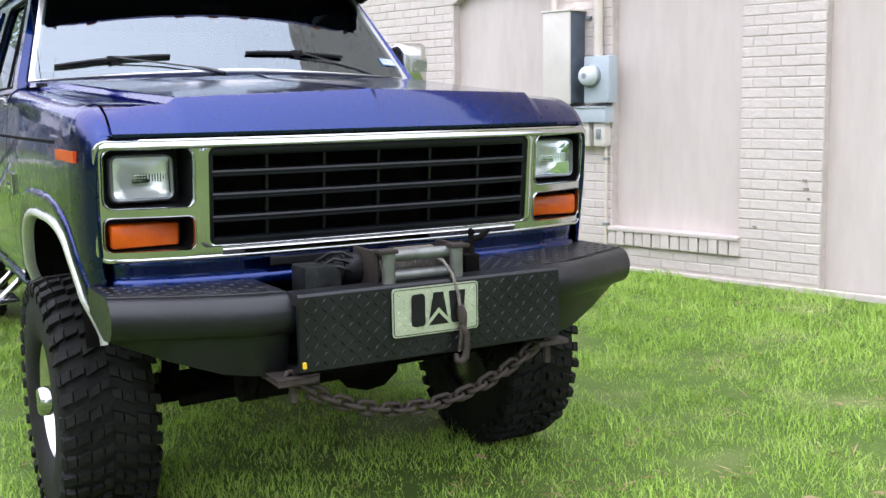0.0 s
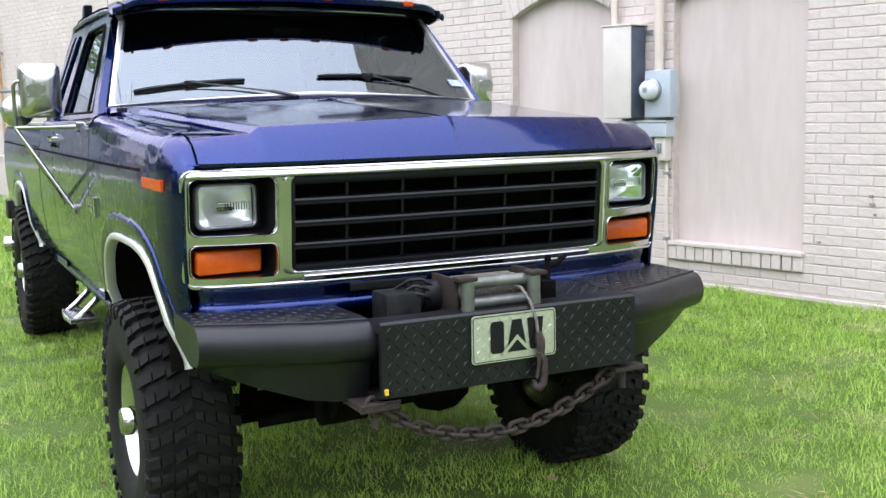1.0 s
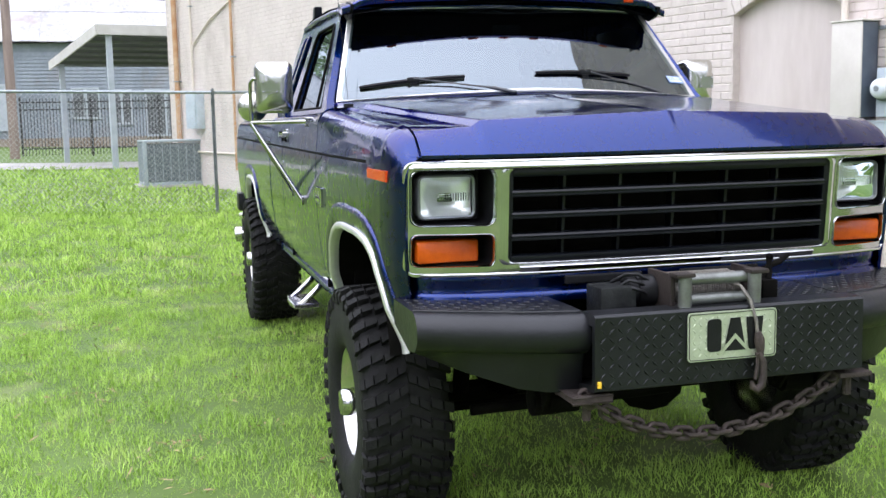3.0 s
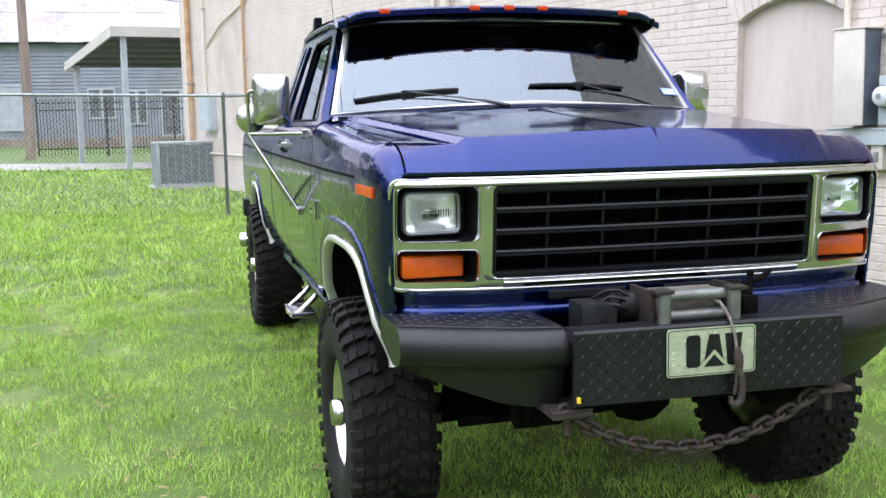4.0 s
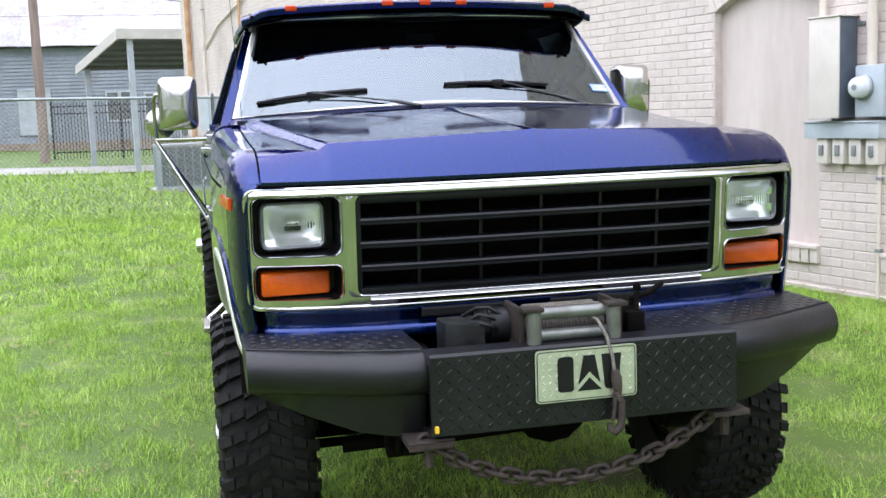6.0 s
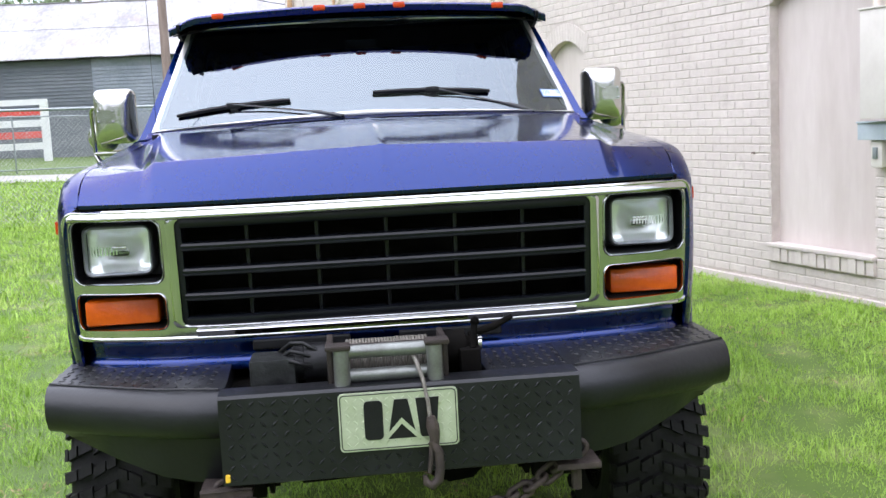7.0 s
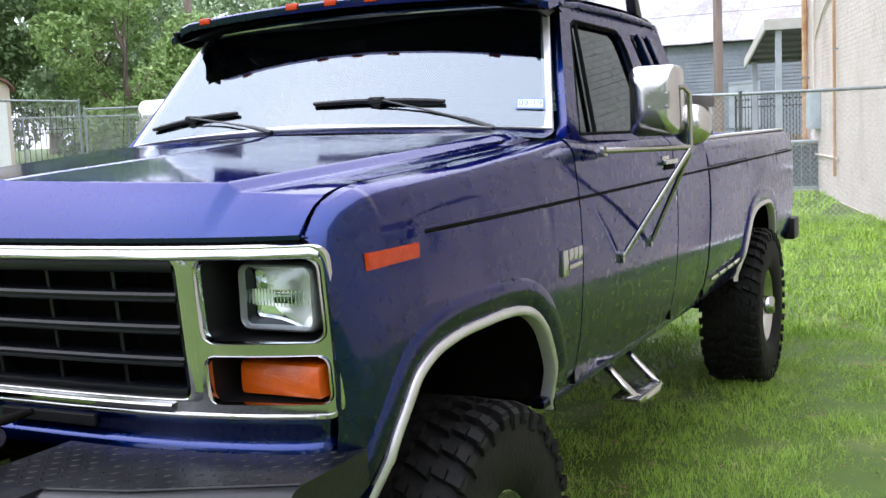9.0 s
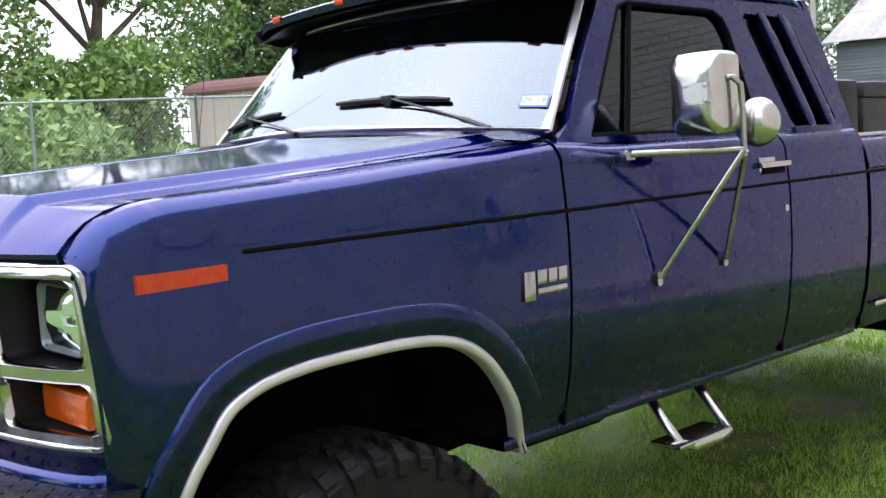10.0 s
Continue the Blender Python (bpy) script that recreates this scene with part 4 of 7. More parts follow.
for sx in (1, -1):
    for name, x0, x1, z0, z1 in (("headlamp_pod", 0.634, 0.900, 1.055, 1.243), ("indicator_pod", 0.634, 0.900, 0.919, 1.031)):
        bm = bmesh.new()
        rows = [[Vector((sx * x, y + (nose_bow(x) if y < 0.03 else 0.0), z)) for x, z in round_rect(x0 + g, x1 - g, z0 + g, z1 - g, 0.028 - g)] for y, g in ((0.006, 0.0), (0.055, 0.008), (0.095, 0.010))]
        vs = grid(bm, rows, close=True)
        bm.faces.new(vs[-1])
        pod = part(name, bm, BLACK, truck, smooth=40)
        if name == "headlamp_pod":
            x0, x1, z0, z1 = 0.684, 0.864, 1.083, 1.214
            cx, cz, hx, hz = (x0 + x1) / 2, (z0 + z1) / 2, (x1 - x0) / 2, (z1 - z0) / 2
            bm = bmesh.new()
            rows = [[Vector((sx * x, y, z)) for x, z in round_rect(x0 - g, x1 + g, z0 - g, z1 + g, 0.018 + g)] for y, g in ((0.09, 0.011), (0.034, 0.011), (0.024, 0.008), (0.021, 0.004), (0.024, 0.0), (0.034, -0.002))]
            grid(bm, rows, close=True)
            part("headlamp_ring", bm, RINGGREY, pod, "dull grey headlamp retaining ring", smooth=50)
            bm = bmesh.new()
            rows = []
            for j in range(15):
                v = -1 + j / 7
                rows.append([Vector((sx * (cx + u * hx), 0.030 - 0.012 * (1 - u * u) * (1 - v * v) + 0.0022 * (i % 2) * (1 - 0.6 * smoothstep(0.25, 0.6, abs(v))), cz + v * hz)) for i, u in [(i, -1 + i / 20) for i in range(41)]])
            grid(bm, rows)
            part("headlamp_lens", bm, LENS, pod, "clear ribbed headlamp glass", smooth=50).visible_shadow = False
            bm = bmesh.new()
            rows = []
            for j in range(17):
                v = -1 + j / 8
                row = []
                for i in range(25):
                    u = -1 + i / 12
                    bowl = min(0.030, 0.062 * (0.75 * u * u + 0.40 * v * v))
                    row.append(Vector((sx * (cx + u * hx), 0.084 - bowl - 0.012 * max(0.0, abs(v) - 0.72) / 0.28, cz + v * hz)))
                rows.append(row)
            grid(bm, rows)
            part("reflector", bm, REFLECTOR, pod, "silvered lamp bowl", smooth=60)
            bm = bmesh.new()
            box(bm, min(sx * (cx - 0.026), sx * (cx + 0.026)), max(sx * (cx - 0.026), sx * (cx + 0.026)), 0.048, 0.062, cz - 0.018, cz - 0.004, 0.005)
            part("bulb_shield", bm, BLACK, pod, smooth=60)
            bm = bmesh.new()
            rod(bm, (sx * (cx - 0.020), 0.052, cz + 0.006), (sx * (cx + 0.020), 0.052, cz + 0.006), 0.006, n=10)
            part("bulb", bm, STEEL, pod, smooth=60)
        else:
            bm = bmesh.new()
            rows = [[Vector((sx * x, y, z)) for x, z in round_rect(0.669 + g, 0.880 - g, 0.931 + g, 1.006 - g, 0.010)] for y, g in ((0.094, 0), (0.024, 0), (0.018, 0.004))]
            vs = grid(bm, rows, close=True)
            bm.faces.new(vs[-1])
            part("indicator_lens", bm, AMBER, pod, "amber indicator lens", smooth=50)
    # side marker lamp
    bm = bmesh.new()
    rows = []
    for y, z0, z1 in ((0.099, 1.197, 1.237), (0.285, 1.203, 1.239)):
        xx = side_x(y, 1.22, 1.4)
        rows.append([Vector((sx * (xx - 0.01), y, z0)), Vector((sx * (xx + 0.008), y + 0.002, z0 + 0.002)), Vector((sx * (xx + 0.008), y + 0.002, z1 - 0.002)), Vector((sx * (xx - 0.01), y, z1))])
    loft(bm, rows)
    part("side_marker_lamp", bm, REDLENS, truck, "orange side marker lamp")
    # badge, as plain chrome shapes
    bm = bmesh.new()
    xx = 1.0
    badge_bits = [(1.085, 1.126, 1.072, 1.150), (1.135, 1.172, 1.112, 1.150), (1.178, 1.212, 1.112, 1.150), (1.218, 1.252, 1.112, 1.150), (1.135, 1.25, 1.086, 1.102)]
    for a, b, z0, z1 in badge_bits:
        box(bm, sx * 0.994, sx * 1.010, a + 0.042, b + 0.042, z0 - 0.036, z1 - 0.036, 0.002)
    part("fender_badge", bm, CHROME, truck, "chrome fender badge", smooth=40)

# blue valance between grille and bumper
bm = bmesh.new()
rows = []
for y, z in ((0.03, 0.905), (0.004, 0.898), (-0.001, 0.888), (-0.001, 0.870), (0.006, 0.848), (0.004, 0.836), (-0.006, 0.829), (-0.011, 0.822), (-0.010, 0.798)):
    rows.append([Vector((x, y + 0.13 * smoothstep(0.84, 0.97, abs(x)) ** 1.5, z)) for x in [-0.955 + 1.91 * i / 60 for i in range(61)]])
grid(bm, rows)
part("front_valance", bm, PAINT, truck, smooth=40)
bm = bmesh.new()
for x0, x1 in ((-0.40, -0.12), (0.02, 0.32)):
    box(bm, x0, x1, -0.012, 0.0, 0.850, 0.880, 0.005)
part("valance_slot", bm, BLACK, truck)


# ---- bumper ----
def lozenges(bm, origin, u, v, nu, nv, size=0.012, lift=0.0022):
    """Raised crossed tread marks of chequer plate over a patch spanned by u and v."""
    origin, u, v = Vector(origin), Vector(u), Vector(v)
    nrm = u.cross(v).normalized()
    uu, vv = u.normalized(), v.normalized()
    for j in range(nv):
        for i in range(nu):
            c = origin + u * ((i + 0.5) / nu) + v * ((j + 0.5) / nv)
            d = (uu + vv).normalized() if (i + j) % 2 else (uu - vv).normalized()
            e = nrm.cross(d)
            a = [bm.verts.new(c + d * s * size + e * t * size * 0.3 - nrm * 0.001) for s, t in ((-1, 0), (0, -1), (1, 0), (0, 1))]
            top = [bm.verts.new(c + d * s * size * 0.6 + e * t * size * 0.12 + nrm * lift) for s, t in ((-1, 0), (0, -1), (1, 0), (0, 1))]
            bm.faces.new(top)
            for k in range(4):
                bm.faces.new((a[k], a[(k + 1) % 4], top[(k + 1) % 4], top[k]))


bm = bmesh.new()
sect = [(-0.49, 0.605), (-0.49, 0.828), (-0.484, 0.836), (-0.40, 0.836), (-0.385, 0.828), (-0.385, 0.80), (-0.47, 0.80), (-0.47, 0.62), (-0.2, 0.58), (-0.2, 0.565), (-0.478, 0.60)]
loft(bm, [[Vector((x, y, z)) for y, z in sect] for x in (-0.462, 0.462)])
bumper = part("bumper", bm, BUMPER, truck, "black chequer-plate winch bumper", smooth=35)
bm = bmesh.new()
lozenges(bm, (-0.45, -0.491, 0.61), (0.90, 0, 0), (0, 0, 0.215), 32, 8, 0.013)
tagged(part("chequer_tread", bm, TREAD, bumper, recalc=False), kind="stuff")
for sx in (1, -1):
    bm = bmesh.new()
    rings = []
    for x, yf, zl, yb in ((0.455, -0.452, 0.572, -0.30), (0.47, -0.455, 0.572, 0.02), (0.56, -0.438, 0.578, 0.03), (0.64, -0.41, 0.588, 0.04), (0.78, -0.345, 0.632, 0.05), (0.90, -0.285, 0.680, 0.05), (0.948, -0.262, 0.70, 0.05)):
        c = Vector((yf + 0.062, 0.768))
        ring = [(yb, 0.832)]
        for k in range(9):
            t = radians(90 + 180 * k / 8)
            ring.append((c.x + 0.062 * math.cos(t), c.y + 0.064 * math.sin(t)))
        ring += [(yf + 0.09, zl), (yf + 0.12, zl - 0.004), (yb, zl + 0.05)]
        rings.append([Vector((sx * x, y, z)) for y, z in ring])
    loft(bm, rings)
    wing = part("bumper_wing", bm, BUMPER, bumper, smooth=40)
    bm = bmesh.new()
    for j in range(9):
        for i in range(15):
            x = 0.485 + 0.45 * (i + 0.5) / 15
            yf = float(np.interp(x, [0.47, 0.64, 0.948], [-0.39, -0.345, -0.195]))
            y = yf + (0.02 - yf) * (j + 0.5) / 9
            s = 1 if (i + j) % 2 else -1
            d, e = Vector((0.7, 0.7 * s, 0)), Vector((-0.7 * s, 0.7, 0))
            c = Vector((sx * x, y, 0.832))
            a = [bm.verts.new(c + d * p * 0.013 + e * q * 0.004 + Vector((0, 0, -0.001))) for p, q in ((-1, 0), (0, -1), (1, 0), (0, 1))]
            top = [bm.verts.new(c + d * p * 0.008 + e * q * 0.0016 + Vector((0, 0, 0.0024))) for p, q in ((-1, 0), (0, -1), (1, 0), (0, 1))]
            bm.faces.new(top)
            for k in range(4):
                bm.faces.new((a[k], a[(k + 1) % 4], top[(k + 1) % 4], top[k]))
    tagged(part("chequer_tread", bm, TREAD, wing), kind="stuff")
    bm = bmesh.new()
    tube(bm, [(sx * x, y + 0.062, 0.833) for x, y in ((0.47, -0.455), (0.64, -0.41), (0.945, -0.262))], 0.004, 6)
    part("weld_bead", bm, BUMPER, wing, smooth=60)
    # tow tab and bolt under the wing root
    bm = bmesh.new()
    box(bm, sx * 0.40, sx * 0.52, -0.47, -0.33, 0.567, 0.585, 0.006)
    rod(bm, (sx * 0.46, -0.42, 0.585), (sx * 0.46, -0.42, 0.50), 0.014, n=8)
    part("tow_tab", bm, RUST, bumper, smooth=40)
bm = bmesh.new()
box(bm, 0.235, 0.47, -0.40, 0.0, 0.815, 0.829, 0.003)
deck = part("deck_plate", bm, BUMPER, bumper)
bm = bmesh.new()
lozenges(bm, (0.245, -0.39, 0.829), (0.22, 0, 0), (0, 0.38, 0), 8, 12, 0.012)
tagged(part("chequer_tread", bm, TREAD, deck, recalc=False), kind="stuff")
bm = bmesh.new()
box(bm, -0.455, -0.443, -0.498, -0.485, 0.615, 0.635, 0.003)
part("marker_tag", bm, YELLOW, bumper)

# number-plate sized plaque with plain shapes
bm = bmesh.new()
loft(bm, [[Vector((x, y, z)) for x, z in round_rect(-0.162, 0.142, 0.672, 0.824, 0.012)] for y in (-0.500, -0.496)])
plaque = part("front_plate", bm, PLATE, bumper, "chequered aluminium plate with dark block lettering shapes", smooth=40)
bm = bmesh.new()
lozenges(bm, (-0.150, -0.5005, 0.682), (0.28, 0, 0), (0, 0, 0.132), 14, 7, 0.009, 0.0012)
tagged(part("plate_tread", bm, PLATE, plaque, recalc=False), kind="stuff")
bm = bmesh.new()
tube(bm, [(x, -0.501, z) for x, z in round_rect(-0.157, 0.137, 0.677, 0.819, 0.01)], 0.0013, 5, closed=True)
part("plate_border", bm, BLACK, plaque)


def flat_shape(name, material, pts, y):
    bm = bmesh.new()
    bm.faces.new([bm.verts.new((x, y, z)) for x, z in pts])
    part(name, bm, material, plaque)


flat_shape("block_shape", BLACK, round_rect(-0.098, -0.050, 0.700, 0.802, 0.012), -0.5035)
flat_shape("block_shape", BLACK, [(-0.040, 0.700), (0.034, 0.700), (0.014, 0.802), (-0.020, 0.802)], -0.5035)
flat_shape("block_shape", BLACK, [(0.044, 0.700), (0.084, 0.700), (0.094, 0.802), (0.034, 0.802)], -0.5035)
flat_shape("chevron_shape", PLATE, [(-0.060, 0.694), (-0.046, 0.694), (-0.003, 0.738), (0.040, 0.694), (0.054, 0.694), (-0.003, 0.754)], -0.5045)

# winch
bm = bmesh.new()
box(bm, -0.175, 0.145, -0.45, -0.30, 0.822, 0.838, 0.003)
winch = part("winch", bm, WINCHIRON, truck, "rusty electric winch with roller fairlead", smooth=40)
for x0 in (-0.172, 0.126):
    bm = bmesh.new()
    box(bm, x0, x0 + 0.016, -0.43, -0.27, 0.83, 0.945, 0.004)
    part("end_plate", bm, WINCHIRON, winch, smooth=40)
bm = bmesh.new()
box(bm, -0.156, 0.126, -0.36, -0.33, 0.915, 0.927, 0.003)
part("tie_bar", bm, WINCHIRON, winch, smooth=40)
for x0, x1 in ((-0.175, -0.110), (0.080, 0.143)):
    bm = bmesh.new()
    box(bm, x0, x1, -0.475, -0.42, 0.938, 0.952, 0.005)
    part("fairlead_bracket", bm, WINCHIRON, winch, smooth=40)
for x in (-0.135, 0.105):
    bm = bmesh.new()
    rod(bm, (x, -0.45, 0.835), (x, -0.45, 0.938), 0.021, n=18)
    part("upright_roller", bm, ROLLER, winch, smooth=40)
for z in (0.925, 0.862):
    bm = bmesh.new()
    rod(bm, (-0.125, -0.425, z), (0.10, -0.425, z), 0.018, n=18)
    part("cross_roller", bm, ROLLER, winch, smooth=40)
bm = bmesh.new()
rod(bm, (-0.15, -0.30, 0.880), (0.12, -0.30, 0.880), 0.045, n=20)
drum = part("cable_drum", bm, CABLE, winch, smooth=60)
bm = bmesh.new()
coil = [(-0.12 + 0.22 * i / 520, -0.30 + 0.049 * math.cos(i * 2 * math.pi / 20), 0.880 + 0.049 * math.sin(i * 2 * math.pi / 20)) for i in range(521)]
tube(bm, coil, 0.0045, 5)
part("wound_cable", bm, CABLE, drum, smooth=60)
bm = bmesh.new()
loft(bm, [ring_at((x, -0.30, 0.878), (1, 0, 0), r, 20) for x, r in ((-0.272, 0.036), (-0.262, 0.046), (-0.236, 0.046), (-0.234, 0.052), (-0.174, 0.052))])
part("winch_motor", bm, BLACK, winch, smooth=40)
bm = bmesh.new()
box(bm, -0.405, -0.285, -0.37, -0.25, 0.80, 0.905, 0.008)
part("control_box", bm, surface("chipped_black_box", (0.003, 0.003, 0.0035), (0.016, 0.018, 0.017), scale=22, rough=0.5, fine=0.15, spec=0.3, bump=0.3, bump_scale=60), winch, "chipped black control box", smooth=40)
bm = bmesh.new()
rod(bm, (0.145, -0.30, 0.89), (0.20, -0.30, 0.89), 0.05, n=18)
rod(bm, (0.20, -0.30, 0.89), (0.235, -0.30, 0.90), 0.03, n=12)
box(bm, 0.18, 0.235, -0.38, -0.33, 0.835, 0.90, 0.006)
rod(bm, (0.215, -0.36, 0.90), (0.225, -0.34, 0.965), 0.009, n=8)
blob(bm, (0.226, -0.34, 0.968), (0.014, 0.014, 0.014))
tube(bm, [(0.21, -0.33, 0.93), (0.28, -0.31, 0.945), (0.335, -0.28, 0.962)], [0.008, 0.011, 0.007], 8)
part("winch_gearbox", bm, DARK, winch, "black winch gearbox with clutch lever", smooth=50)
bm = bmesh.new()
tube(bm, [(0.04, -0.36, 0.905), (0.055, -0.455, 0.90), (0.068, -0.488, 0.86), (0.078, -0.508, 0.80), (0.082, -0.512, 0.745)], 0.0055, 8)
part("winch_cable", bm, CABLE, winch, smooth=60)
bm = bmesh.new()
tube(bm, [(0.082 + 0.010 * math.sin(t * 1.3), -0.514, 0.765 - 0.08 * t) for t in (0, 0.3, 0.6, 1.0)], [0.010, 0.017, 0.015, 0.009], 8)
tube(bm, [(0.081, -0.516, 0.70), (0.098, -0.518, 0.672), (0.100, -0.518, 0.63), (0.095, -0.518, 0.598), (0.078, -0.518, 0.584), (0.062, -0.518, 0.594), (0.060, -0.518, 0.612)], [0.011, 0.012, 0.012, 0.013, 0.013, 0.010, 0.006], 8)
tube(bm, [(0.081, -0.516, 0.70), (0.079, -0.518, 0.66), (0.072, -0.518, 0.618)], 0.006, 8)
part("winch_hook", bm, RUST, winch, "rusty winch hook", smooth=60)

for k, (za, zb) in enumerate(((0.905, 0.925), (0.89, 0.90), (0.87, 0.875))):
    bm = bmesh.new()
    tube(bm, [(-0.30, -0.27 - 0.03 * k, za), (-0.268, -0.31 - 0.03 * k, za + 0.03), (-0.235, -0.33 - 0.02 * k, zb + 0.012), (-0.20, -0.33, zb - 0.01)], 0.006, 8)
    part("power_cable", bm, BLACK, winch, "black power cable", smooth=60)
bm = bmesh.new()
rod(bm, (0.236, -0.30, 0.90), (0.246, -0.30, 0.90), 0.020, n=14)
part("clutch_boss", bm, STEEL, winch, "bright clutch boss", smooth=50)

# chain slung below the bumper
chain_pts = []
for i in range(400):
    f = i / 399
    x = -0.475 + 0.95 * f
    sag = 0.575 + (0.615 - 0.575) * f - 0.185 * (4 * f * (1 - f)) ** 0.9
    chain_pts.append(Vector((x, -0.40 + 0.02 * math.sin(3 * f), sag - 0.012)))
chain = thing("tow_chain", (0, -0.43, 0.40), "rusty steel chain slung below the bumper", "chain")
length = sum((b - a).length for a, b in zip(chain_pts, chain_pts[1:]))
links = 23
acc, marks, k = 0.0, [], 0
for a, b in zip(chain_pts, chain_pts[1:]):
    acc += (b - a).length
    if acc >= (k + 0.5) * length / links and k < links:
        marks.append((a, (b - a).normalized()))
        k += 1
bm = bmesh.new()
loop = []
for t in range(20):
    a = 2 * math.pi * t / 20
    loop.append((0.021 * math.copysign(abs(math.cos(a)) ** 0.8, math.cos(a)) + 0.013 * (1 if math.cos(a) > 0 else -1), 0.019 * math.sin(a), 0))
tube(bm, loop, 0.0078, 8, closed=True)
first = part("chain_link", bm, RUST, chain, smooth=60)
for i, (c, d) in enumerate(marks):
    u = Vector((0, 1, 0)) if i % 2 else d.cross(Vector((0, 1, 0))).normalized()
    u = (u + Vector((0, 0.35, 0.2)) * (0.5 - (i * 37 % 10) / 10)).normalized()
    u = (u - d * u.dot(d)).normalized()
    w = d.cross(u)
    m = Matrix(((d.x, u.x, w.x, c.x), (d.y, u.y, w.y, c.y), (d.z, u.z, w.z, c.z), (0, 0, 0, 1)))
    ob = first if i == 0 else new("chain_link", first.data)
    ob.parent = chain
    ob.matrix_parent_inverse = chain.matrix_basis.inverted()
    ob.matrix_basis = m


# ---- wheels ----
R = 0.462


def tyre_mesh():
    bm = bmesh.new()
    prof = [(-0.125, 0.215), (-0.15, 0.235), (-0.163, 0.30), (-0.160, 0.37), (-0.152, 0.415), (-0.135, 0.437), (-0.09, 0.442), (0, 0.444), (0.09, 0.442), (0.135, 0.437),
            (0.152, 0.415), (0.160, 0.37), (0.163, 0.30), (0.15, 0.235), (0.125, 0.215), (-0.125, 0.215)]
    lathe(bm, prof, 64)
    return bm


def tread_mesh():
    """Staggered mud-terrain lugs with shoulder blocks."""
    bm = bmesh.new()

    def lug(a0, x0, x1, da0, da1, wa, r0, r1):
        pts = []
        for r, k in ((r0, 1.0), (r1, 0.82)):
            for x, da, s in ((x0, da0, -1), (x1, da1, -1), (x1, da1, 1), (x0, da0, 1)):
                t = a0 + da + s * wa * k
                rr = r - (0.012 if abs(x) > 0.14 and r == r1 else 0)
                pts.append(bm.verts.new((x, rr * math.cos(t), rr * math.sin(t))))
        for f in ((4, 5, 6, 7), (0, 1, 5, 4), (1, 2, 6, 5), (2, 3, 7, 6), (3, 0, 4, 7)):
            bm.faces.new([pts[i] for i in f])

    n = 38
    for i in range(n):
        a = 2 * math.pi * i / n
        h = math.pi / n
        for s, off in ((1, 0.0), (-1, h)):
            long = 0.150 if i % 2 else 0.162
            lug(a + off, s * 0.078, s * 0.118, 0.015, 0.050, 0.044, 0.430, R)
            lug(a + off, s * 0.124, s * long, 0.052, 0.078, 0.044, 0.428, R - 0.001)
            lug(a + off + 0.06, s * 0.036, s * 0.072, -0.055, -0.010, 0.040, 0.436, R + 0.002)
            lug(a + off + 0.06, s * 0.003, s * 0.031, -0.085, -0.060, 0.038, 0.436, R + 0.002)
            pts = []
            deep = 0.385 if i % 2 else 0.400
            for x, r, w in ((0.154, 0.448, 0.046), (0.167, 0.432, 0.044), (0.166, deep + 0.008, 0.034), (0.158, deep, 0.034)):
                for q in (-1, 1):
                    t = a + off + 0.075 + q * w
                    pts.append(bm.verts.new((s * x, r * math.cos(t), r * math.sin(t))))
            for k in (0, 2, 4):
                bm.faces.new((pts[k], pts[k + 1], pts[k + 3], pts[k + 2]))
            bm.faces.new((pts[0], pts[2], pts[4], pts[6]))
            bm.faces.new((pts[1], pts[3], pts[5], pts[7]))
    return bm


def rim_mesh():
    bm = bmesh.new()
    prof = [(0.115, 0.222), (0.128, 0.224), (0.130, 0.216), (0.120, 0.206), (0.075, 0.196), (0.050, 0.185), (0.038, 0.165), (0.044, 0.13), (0.06, 0.105), (0.062, 0.09), (0.05, 0.085)]
    lathe(bm, prof, 48)
    lathe(bm, [(-0.14, 0.22), (-0.10, 0.196), (0.06, 0.19)], 32)
    return bm


def hub_mesh():
    bm = bmesh.new()
    prof = [(0.05, 0.088), (0.08, 0.084), (0.084, 0.062), (0.13, 0.056), (0.165, 0.052), (0.172, 0.045), (0.174, 0.0005)]
    lathe(bm, prof, 28)
    return bm


